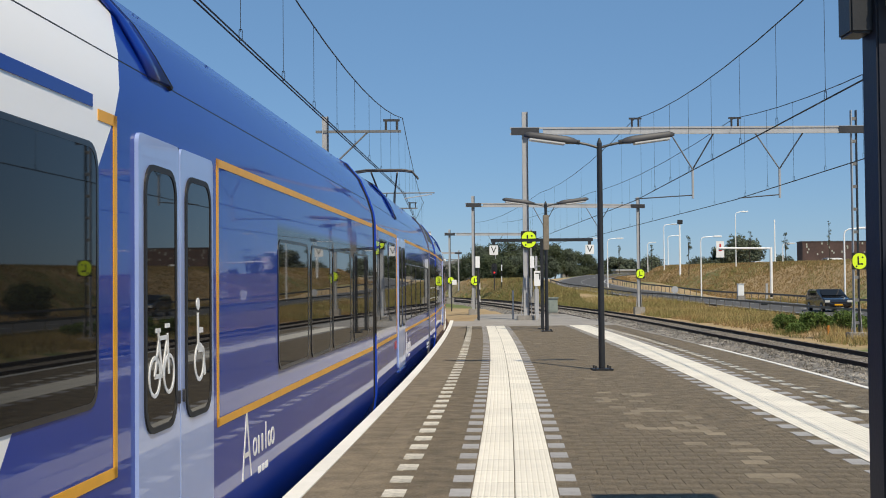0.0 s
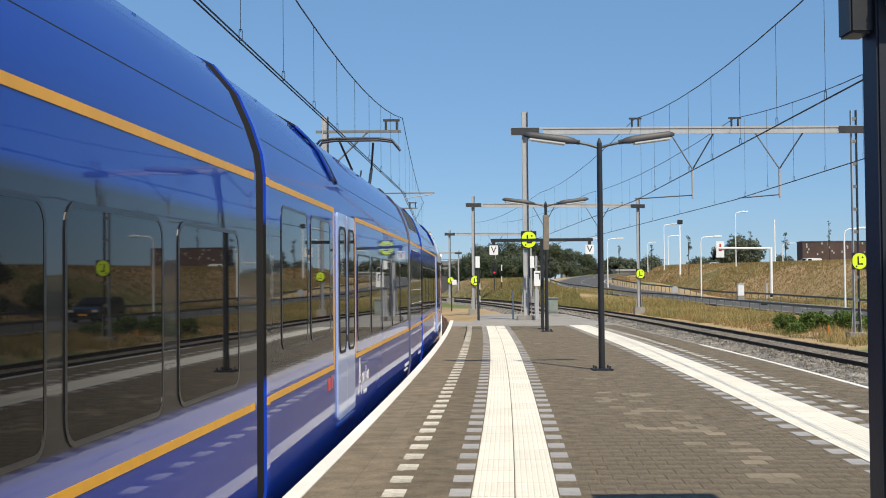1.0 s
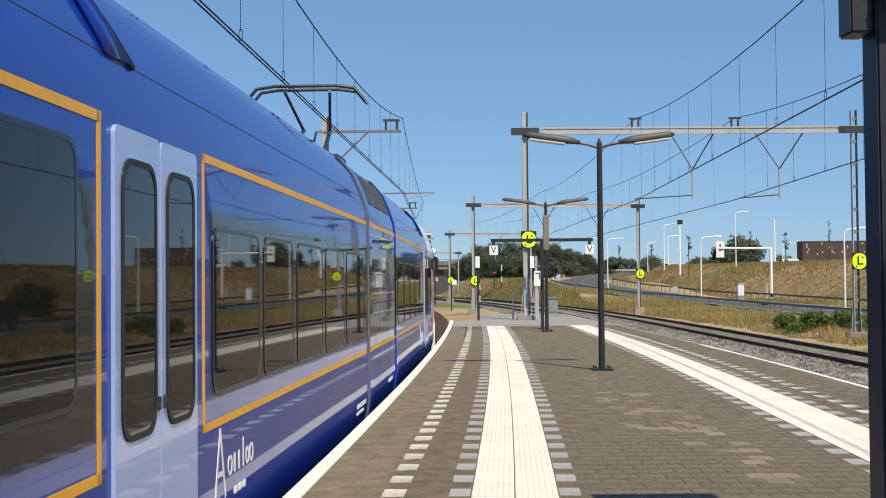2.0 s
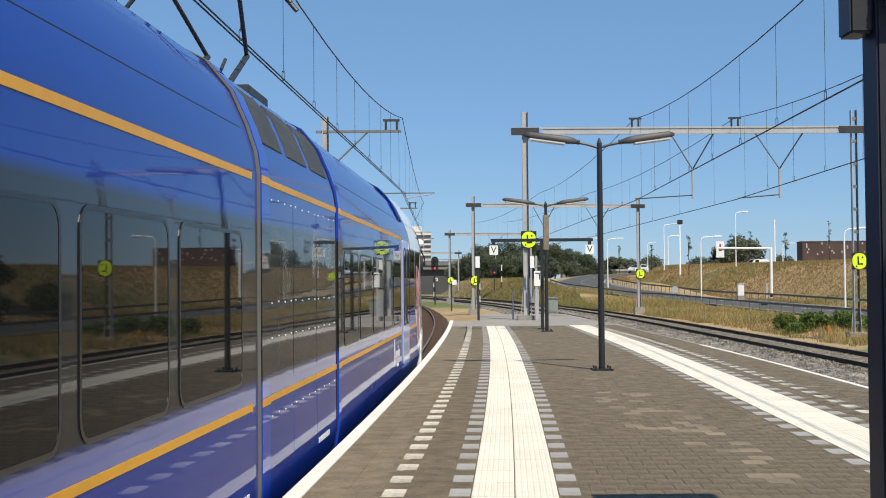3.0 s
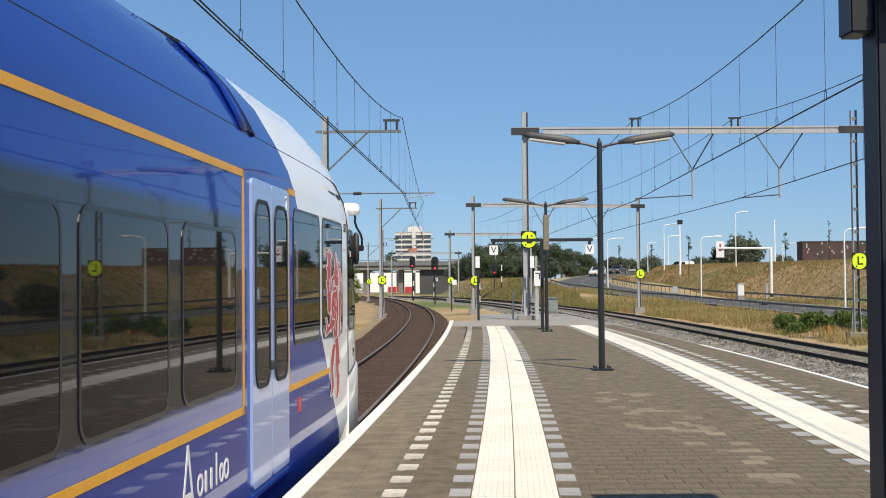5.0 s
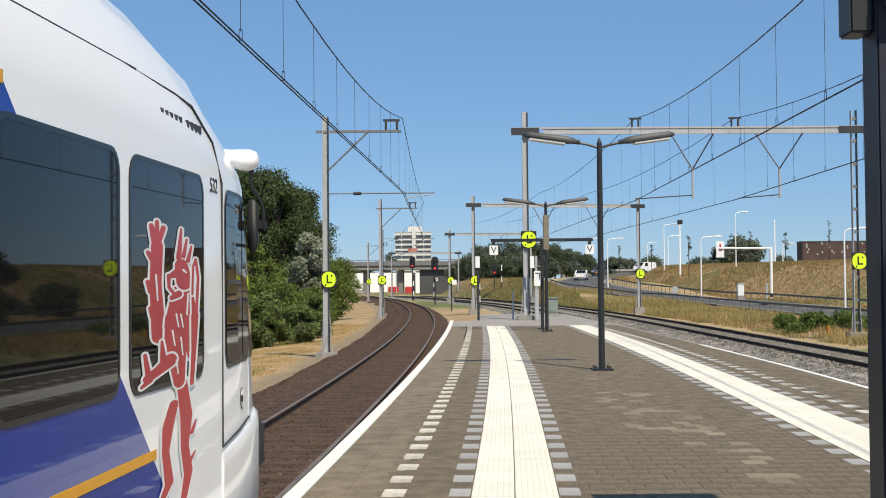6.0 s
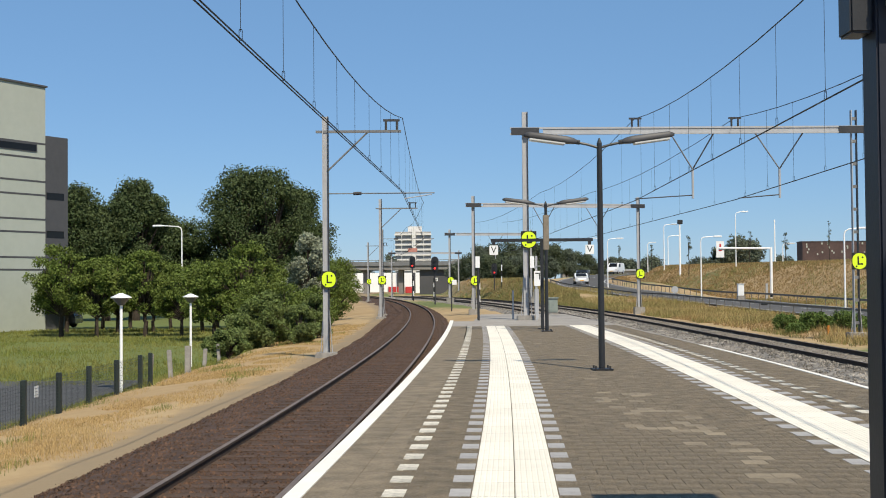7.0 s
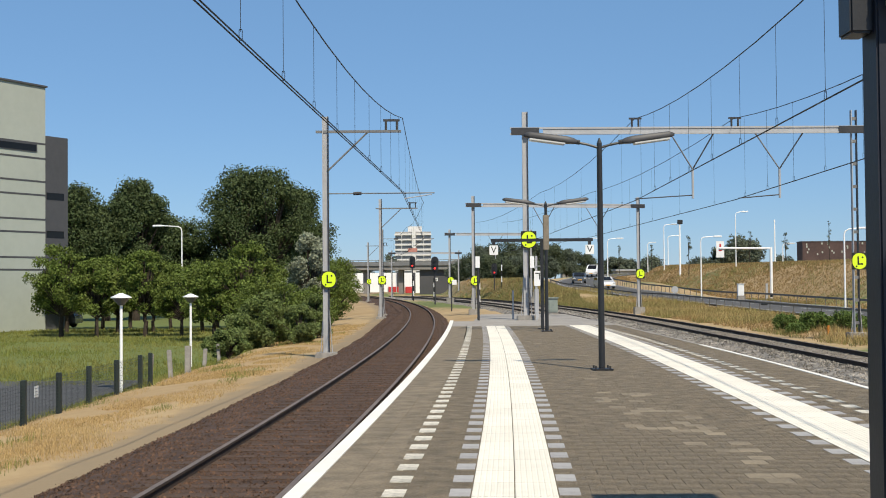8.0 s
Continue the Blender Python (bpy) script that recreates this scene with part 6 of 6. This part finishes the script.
camera_mast(1203, 170, 388)
plain_post("light_pole", "plain thin white pole on the bank", "pole", px_at(1371, 170), 170, 1.5 + (494 - 388) / 2200 * 170 - ground_z(px_at(1371, 170), 170), 0.085, M_WHITE, ground_z(px_at(1371, 170), 170))
plain_post("marker_stake", "short stake with orange tip by the mast", "marker", px_at(1463, 52), 52, 0.42, 0.05, mat("orange_paint", (0.7, 0.25, 0.03), 0.6), ground_z(px_at(1463, 52), 52))


def sign_gantry():
    Y = 118
    x = px_at(1364, Y)
    z = ground_z(x, Y)
    zt = 1.5 + (494 - 437) / 2200 * Y
    p = thing("sign_gantry", "white steel gantry arm carrying a road sign", "sign gantry", pose(x, Y, z))
    part("post", tubed((0, 0, -0.3), (0, 0, zt - z), 0.13), M_WHITE, p)
    part("arm", tubed((0, 0, zt - z - 0.1), (-4.9, 0, zt - z - 0.05), 0.09), M_WHITE, p)
    sg = part("sign", plate(bmesh.new(), rounded(0.75, 1.55, 0.05), lambda a, b, d: (-4.8 + a, 0.1 - d, zt - z - 0.15 + b), 0.06), M_SIGNW, p, "white road sign with red mark")
    for a0, b0, w, h in ((0, 0.3, 0.16, 0.4), (0, -0.1, 0.3, 0.14)):
        part("mark", boxed(-4.8 + a0 - w / 2, -4.8 + a0 + w / 2, 0.03, 0.04, zt - z - 0.15 + b0 - h / 2, zt - z - 0.15 + b0 + h / 2), M_RED, sg)
    part("side_post", boxed(-0.55, -0.35, -0.05, 0.05, 0, 1.5), M_GALV, p)
    part("band", tubed((0, 0, 0.2), (0, 0, 0.4), 0.14), M_SIGNK, p)


sign_gantry()


def road_sign(px, Y, zc, r, m, label):
    x = px_at(px, Y)
    z = ground_z(x, Y)
    p = thing("road_sign", label, "road sign", pose(x, Y, z), "road signs")
    part("post", tubed((0, 0, -0.2), (0, 0, zc - z), 0.04), M_GALV, p)
    part("disc", tubed((0, -0.03, zc - z), (0, -0.07, zc - z), r, n=20), m, p)


road_sign(1193, 128, 0.55, 0.36, M_GALV, "round grey road sign seen from behind")
road_sign(1350, 98, -0.55, 0.28, M_SIGNK, "round black and white sign at the roadside")


def office_building():
    """Long block whose side, towards the line, ends at a corner with a lower dark annex."""
    b = thing("office_building", "grey-green panelled office block with dark slate annex", "building", pose(-31.0, 97, -1.95, 0, 0, -27.7))
    top = 18.95
    part("wall", boxed(-20, 0, -60, 0, 0, top, 0.02), M_PANEL, b, "grey-green panelled wall")
    part("roof_edge", boxed(-20.1, 0.12, -60, 0.1, top, top + 0.14), M_ANNEX, b)
    for z in (14.5, 13.35, 11.55, 10.5, 8.6, 7.6, 5.65, 4.7):
        part("panel_joint", boxed(0.002, 0.014, -60, 0, z - 0.07, z + 0.07), M_ANNEX, b)
    w = part("window", boxed(-0.1, 0.05, -58, -0.9, 13.8, 14.42), M_ANNEX, b, "long dark ribbon window")
    part("pane", boxed(0.05, 0.06, -57.9, -1.0, 13.86, 14.36), M_GLASS, w)
    an = part("annex", boxed(-14, -0.05, 0.0, 2.45, 0, 15.2, 0.02), M_ANNEX, b, "dark slate grey annex")
    for z in (10.2, 7.2):
        part("annex_window", boxed(-0.1, -0.03, 0.15, 2.0, z, z + 0.55), M_GLASS, an)


office_building()


def road_patch():
    v, f = [], []
    for y in steps(25, 44, 1.0):
        for x in (-34, -24, -16, -10.4):
            v.append((x, y, -1.86))
    n = 4
    k = len(v) // n
    for i in range(k - 1):
        for j in range(n - 1):
            f.append((i * n + j, i * n + j + 1, (i + 1) * n + j + 1, (i + 1) * n + j))
    tagged(fast("car_park", v, f, M_ASPH), "grey asphalt yard behind the fence", "road", kind="structure")


road_patch()


# ---- distance: viaduct, tower, stores ----
M_DECK = mat("viaduct_concrete", (0.26, 0.25, 0.235), 0.9, 0, 0.18, 1.5, 0.2)


def viaduct():
    Y = 262
    v = thing("viaduct", "grey concrete road viaduct over the railway", "bridge", pose(0, Y, 0))
    zb, zt = 4.2, 5.6
    part("deck", boxed(-62, 9, 0, 12, zb, zt, 0.05), M_DECK, v)
    part("parapet", boxed(-62, 14, -0.3, 0, zt - 0.5, zt + 0.35), M_WORN, v)
    part("guard_rail", boxed(-62, 14, -0.1, 0.0, zt + 0.6, zt + 0.72), M_WORN, v)
    for i in range(36):
        part("rail_post", boxed(-62 + i * 2.1, -61.9 + i * 2.1, -0.1, 0, zt + 0.3, zt + 0.7), M_WORN, v)
    for x in (-55, -46, -37, -29, -21.5, -16.5, -9):
        part("pier", boxed(x - 0.5, x + 0.5, 2, 10, -2.5, zb, 0.05), M_DECK, v)
    # The slate material paints the shade beneath the deck onto the abutment.
    part("abutment", boxed(-5, 14, 1, 12, -1.5, zb, 0.05), M_ANNEX, v, "abutment coloured dark for the shade under the deck")


viaduct()


def store_hall():
    h = thing("store_hall", "low white hall with red gates behind the viaduct", "building", pose(0, 300, 0))
    part("wall", boxed(-60, -4, 0, 12, -2, 3.9), M_WHITE, h)
    for i in range(14):
        part("column", boxed(-58 + i * 3.9, -57.4 + i * 3.9, -0.25, 0, -2, 3.9), M_ANNEX, h)
    for i in range(3):
        part("gate", boxed(-13.2 + i * 2.05, -11.4 + i * 2.05, -0.35, -0.02, -1.0, 0.55), M_RED, h, "red gate")


store_hall()


M_TOWER = mat("tower_render", (0.72, 0.71, 0.69), 0.8, 0, 0.08, 0.3)
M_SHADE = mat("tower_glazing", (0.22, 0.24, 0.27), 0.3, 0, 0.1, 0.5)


def tower_block():
    Y = 720
    t = thing("apartment_tower", "white apartment tower with stacked balconies", "building", pose(px_at(731, Y), Y, 0))
    W, top = 20.5, 31.0
    # Wall is half as bright as the balconies, painting the shaded gaps between them.
    part("wall", boxed(-W / 2, W / 2, 0, 16, 0, top), mat("tower_wall", (0.36, 0.35, 0.34), 0.8, 0, 0.1, 0.3), t)
    part("roof_house", boxed(-3, 5, 3, 11, top, top + 3.2), M_TOWER, t)
    part("stair_shaft", boxed(-0.6, 1.6, -1.2, 0, 0, top + 1.5), M_TOWER, t)
    for i in range(10):
        z = top - 1.2 - i * 2.95
        for a, b in ((-W / 2 - 0.4, -0.8), (1.8, W / 2 + 0.4)):
            bl = part("balcony", boxed(a, b, -1.4, 0, z - 0.9, z + 0.15), M_TOWER, t)
            part("window", boxed(a + 0.6, b - 0.6, -0.1, 0.02, z - 2.6, z - 1.0), M_SHADE, bl)
    for x in (-6.5, 6.2):
        part("partition", boxed(x - 0.15, x + 0.15, -1.45, 0, 0, top), M_TOWER, t)
    part("banner", boxed(-2.8, 2.4, -1.6, -1.42, 19.2, 21.4), mat("faded_red", (0.5, 0.22, 0.18), 0.8, 0, 0.1, 1), t, "faded red panel")


tower_block()


def brown_hall():
    Y = 250
    x0, x1 = px_at(1420, Y), px_at(1565, Y)
    b = thing("brown_hall", "flat brown hall with scattered white windows", "building", pose(0, Y, 0))
    part("wall", boxed(x0, x1, 0, 4, 0, 9.0), M_BRICK, b)
    part("roof_edge", boxed(x0 - 0.1, x1, -0.1, 4, 9.0, 9.15), M_ANNEX, b)
    rng = random.Random(5)
    for i in range(26):
        x, z = rng.uniform(x0 + 0.8, x1 - 0.5), rng.uniform(6.2, 8.6)
        part("window", boxed(x - 0.13, x + 0.13, -0.05, 0.02, z, z + 0.38), M_PANEL, b)


brown_hall()


def kiosk(px, Y, z0, z1, w, label, m):
    b = thing("low_building", label, "building", pose(px_at(px, Y), Y, 0), "low buildings")
    part("wall", boxed(-w / 2, w / 2, 0, 6, 0, z1), m, b)
    part("roof", boxed(-w / 2 - 0.3, w / 2 + 0.3, -0.3, 6.3, z1, z1 + 0.3), M_GALV, b)


kiosk(812, 420, 0, 9.0, 5, "small white rooftop building in the distance", M_WHITE)
kiosk(1035, 330, 0, 5.4, 12, "low pale building behind the road", M_CONC)
kiosk(1108, 262, 0, 3.6, 4, "low pale wall behind the road", M_CONC)


# ---- road and its cars ----
M_BARRIER = mat("weathered_zinc", (0.17, 0.165, 0.155), 0.7, 0.1, 0.2, 5)


def build_road():
    n = len(ROADLINE)
    v, f, lv, lf = [], [], [], []
    for i, p in enumerate(ROADLINE):
        d = (ROADLINE[min(n - 1, i + 1)] - ROADLINE[max(0, i - 1)])
        s = Vector((d.y, -d.x, 0)).normalized()
        for o in (-3.6, 3.6):
            v.append(tuple(p + s * o + Vector((0, 0, 0.06))))
        for o in (-3.3, -3.18, -0.06, 0.06, 3.18, 3.3):
            lv.append(tuple(p + s * o + Vector((0, 0, 0.068))))
    for i in range(n - 1):
        f.append((2 * i, 2 * i + 1, 2 * i + 3, 2 * i + 2))
        for j in (0, 2, 4):
            if j == 2 and i % 2:
                continue
            lf.append((6 * i + j, 6 * i + j + 1, 6 * i + 7 + j, 6 * i + 6 + j))
    r = tagged(fast("road", v, f, M_ROAD), "asphalt road bending behind the railway", "road", kind="structure")
    fast("road_lines", lv, lf, M_LINE, r)
    g = thing("guard_rail", "galvanised steel crash barrier along the road", "guard rail")
    pts = [p for p in ROADLINE if -5 < p.y < 175]
    bm, bm2 = bmesh.new(), bmesh.new()
    for side_, b, hb in ((-4.3, bm, 0.15), (4.3, bm2, 0.13)):
        q = []
        for i, p in enumerate(pts):
            d = (pts[min(len(pts) - 1, i + 1)] - pts[max(0, i - 1)])
            s = Vector((d.y, -d.x, 0)).normalized()
            q.append(p + s * side_)
        for a, c in zip(q, q[1:]):
            box_len = (c - a).length
            m = Matrix.Translation((a + c) / 2 + Vector((0, 0, 0.62))) @ (c - a).to_track_quat("Y", "Z").to_matrix().to_4x4()
            r_ = bmesh.ops.create_cube(b, size=1, matrix=m @ Matrix.Diagonal((0.06, box_len, hb, 1)))
            tube(b, a - Vector((0, 0, 0.2)), a + Vector((0, 0, 0.6)), 0.03, n=6)
        part("barrier", b, M_BARRIER, g)


build_road()
RDIST = [0.0]
for a, b in zip(ROADLINE, ROADLINE[1:]):
    RDIST.append(RDIST[-1] + (b - a).length)


def road_pose(d, lane=0.45):
    i = max(0, min(len(RDIST) - 2, int(np.searchsorted(RDIST, d)) - 1))
    t = (d - RDIST[i]) / (RDIST[i + 1] - RDIST[i])
    p = ROADLINE[i].lerp(ROADLINE[i + 1], t)
    a, b = ROADLINE[max(0, i - 1)], ROADLINE[min(len(ROADLINE) - 1, i + 2)]
    dv = (b - a).normalized()
    s = Vector((dv.y, -dv.x, 0)).normalized()
    p = p + s * lane
    return Matrix.Translation((p.x, p.y, p.z + 0.06)) @ Matrix.Rotation(math.atan2(-dv.x, dv.y), 4, "Z")


def car(name, label, m, van=False):
    """A passenger car or van, its nose along +y, wheels on z = 0."""
    c = thing(name, label, "car", group="road cars")
    top, ln_ = (1.85, 4.6) if van else (1.46, 4.3)
    prof = [(-ln_ / 2, 0.35), (-ln_ / 2, 0.85), (-ln_ / 2 + 0.1, 1.0 if not van else top - 0.1), (-ln_ / 2 + 0.6, top if not van else top), (0.15 if not van else 0.9, top), (1.0 if not van else 1.7, 0.98 if not van else 1.2), (ln_ / 2 - 0.25, 0.8 if not van else 1.05), (ln_ / 2, 0.6), (ln_ / 2, 0.32)]
    bm = bmesh.new()
    plate(bm, prof, lambda a, b, d: (-0.87 + d, a, b), 1.74)
    bmesh.ops.bevel(bm, geom=[e for e in bm.edges], offset=0.06, segments=2, affect="EDGES")
    body = part("body", bm, m, c)
    z0, z1 = (0.98, top - 0.08) if not van else (1.1, top - 0.12)
    part("side_glass", boxed(-0.885, 0.885, (-ln_ / 2 + 0.65) if not van else 0.15, 0.25 if not van else 1.0, z0 + 0.04, z1, 0.02), M_GLASS, c)
    ws = bmesh.new()
    ya, yb = (0.22, 1.0) if not van else (0.95, 1.72)
    q = [(-0.72, yb + 0.02, z0 + 0.06), (0.72, yb + 0.02, z0 + 0.06), (0.62, ya + 0.05, z1 + 0.03), (-0.62, ya + 0.05, z1 + 0.03)]
    lo = [ws.verts.new(p) for p in q]
    hi = [ws.verts.new((p[0], p[1] + 0.03, p[2] + 0.03)) for p in q]
    ws.faces.new(hi), ws.faces.new(lo[::-1])
    for i in range(4):
        ws.faces.new((lo[i], lo[(i + 1) % 4], hi[(i + 1) % 4], hi[i]))
    part("windscreen", ws, M_GLASS, c)
    for sx in (-1, 1):
        for yy in (-ln_ / 2 + 0.8, ln_ / 2 - 0.8):
            w = part("wheel", tubed((sx * 0.70, yy, 0.31), (sx * 0.89, yy, 0.31), 0.31, n=16), M_RUBBER, c)
            part("rim", tubed((sx * 0.88, yy, 0.31), (sx * 0.90, yy, 0.31), 0.19, n=12), M_GALV, w)
        part("headlight", boxed(sx * 0.72 - 0.16, sx * 0.72 + 0.16, ln_ / 2 - 0.04, ln_ / 2 + 0.02, 0.62, 0.76), M_DIFF, c)
    part("number_plate", boxed(-0.26, 0.26, ln_ / 2 - 0.01, ln_ / 2 + 0.03, 0.42, 0.52), M_YELLOW, c)
    return c


def road_d(px, Y0, Y1):
    """Distance along the road where it shows nearest to the ray of px, for depths in the span."""
    best = min((abs(p.x / p.y - (px - 784) / 2200), d) for p, d in zip(ROADLINE, RDIST) if Y0 <= p.y <= Y1)
    return best[1]


white_car = car("white_car", "white hatchback driving along the road", M_CARW)
grey_car = car("grey_car", "dark grey car driving behind the white one", M_CARG)
white_van = car("white_van", "white delivery van driving along the road", M_CARW, True)
black_car = car("black_car", "black car driving along the road", M_CARK)
parked = car("parked_car", "dark car parked beside the office block", M_CARG)
parked.matrix_basis = pose(px_at(95, 101), 101, -1.9, 0, 0, 85)
d0 = road_d(1125, 205, 230)
ROAD_CARS = [
    (white_car, [(0.0, d0 - 30), (2.8, d0 - 3.5), (3.4, d0 + 1), (4.0, d0 + 8), (4.7, d0 + 15), (5.8, d0 + 28), (6.5, d0 + 41), (7.0, d0 + 51), (7.6, d0 + 63), (8.0, d0 + 70.5)]),
    (grey_car, [(0.0, d0 - 47), (2.8, d0 - 20), (4.7, d0 + 2), (5.8, d0 + 14), (6.4, d0 + 21.5), (7.0, d0 + 29.5), (7.6, d0 + 39.5), (8.0, d0 + 47)]),
    (white_van, [(0.0, d0 - 47), (2.8, d0 - 32), (5.8, d0 - 6), (6.4, d0), (7.0, d0 + 7), (7.6, d0 + 14), (8.0, d0 + 20)]),
    (black_car, [(0.0, road_d(1472, 60, 110)), (4.0, road_d(1472, 60, 110) + 48), (8.0, road_d(1472, 60, 110) + 96)]),
]


# ---- platform pavers, joints open between them ----
def pavers():
    W, L, G = 0.205, 0.24, 0.0025
    pm = bmesh.new()
    bw, bl = W / 2 - G / 2, L / 2 - 0.0004
    lo = [pm.verts.new((x * bw, y * bl, -0.004)) for x, y in ((-1, -1), (1, -1), (1, 1), (-1, 1))]
    hi = [pm.verts.new((x * (bw - 0.002), y * (bl - 0.0006), 0.0)) for x, y in ((-1, -1), (1, -1), (1, 1), (-1, 1))]
    pm.faces.new(hi)
    for i in range(4):
        pm.faces.new((lo[i], lo[(i + 1) % 4], hi[(i + 1) % 4], hi[i]))
    first = None
    rng = random.Random(77)
    sets = {False: ([], []), True: ([], [])}
    rows_n = int((33 - 6.2) / L)
    for c in range(-12, 37):
        for row in range(rows_n):
            y = 6.2 + row * L
            o = c * W + 0.03 + (0.5 * W if row % 2 else 0)
            x = strip_x(y) + o
            if ledge_x(y) + 0.72 < x < redge_x(y) - 0.20:
                worn = 1.95 < x < 2.75 and 8.6 < y < 17 and noise.noise((x * 2.0, y * 1.3, 2)) > -0.12
                light = rng.random() < (0.36 if worn else 0.006)
                yaw = -math.atan(strip_x(y + 0.5) - strip_x(y - 0.5)) + rng.uniform(-0.003, 0.003)
                dz = rng.uniform(-0.0003, 0.0003)
                m = Matrix.Translation((x, y, dz)) @ Matrix.Rotation(yaw, 4, "Z")
                if 8.3 < y < 12.4 and 0.52 < o < 4.2 and not light:
                    if first is None:
                        first = part("paver", pm.copy(), M_PAVER, PLATFORM)
                        ob = first
                    else:
                        ob = new("paver", first.data)
                        ob.parent = PLATFORM
                    ob.matrix_basis = m
                else:
                    v, f = sets[light]
                    k = len(v)
                    v += [tuple(m @ Vector(p)) for p in ((-bw, -bl, -0.004), (bw, -bl, -0.004), (bw, bl, -0.004), (-bw, bl, -0.004), (-bw + 0.002, -bl + 0.0006, 0), (bw - 0.002, -bl + 0.0006, 0), (bw - 0.002, bl - 0.0006, 0), (-bw + 0.002, bl - 0.0006, 0))]
                    f += [(k + 4, k + 5, k + 6, k + 7), (k, k + 1, k + 5, k + 4), (k + 1, k + 2, k + 6, k + 5), (k + 2, k + 3, k + 7, k + 6), (k + 3, k, k + 4, k + 7)]
    pm.free()
    for light, (v, f) in sets.items():
        tagged(fast("pavers", v, f, M_PAVER_L if light else M_PAVER, PLATFORM), kind="stuff")
    strip("far_paving", lambda q: ledge_x(q) + 0.63, lambda q: redge_x(q) - 0.1, 33.1, PLAT_END, -0.001, 0.01, M_PAVER)


pavers()



def motions():
    times = [i * 0.2 for i in range(41)]
    for car, u0, u1 in CARS:
        walk(car, [(t, car_pose(u0, u1, t)) for t in times])
    for car, rows in ROAD_CARS:
        walk(car, [(t, road_pose(d)) for t, d in rows])


motions()
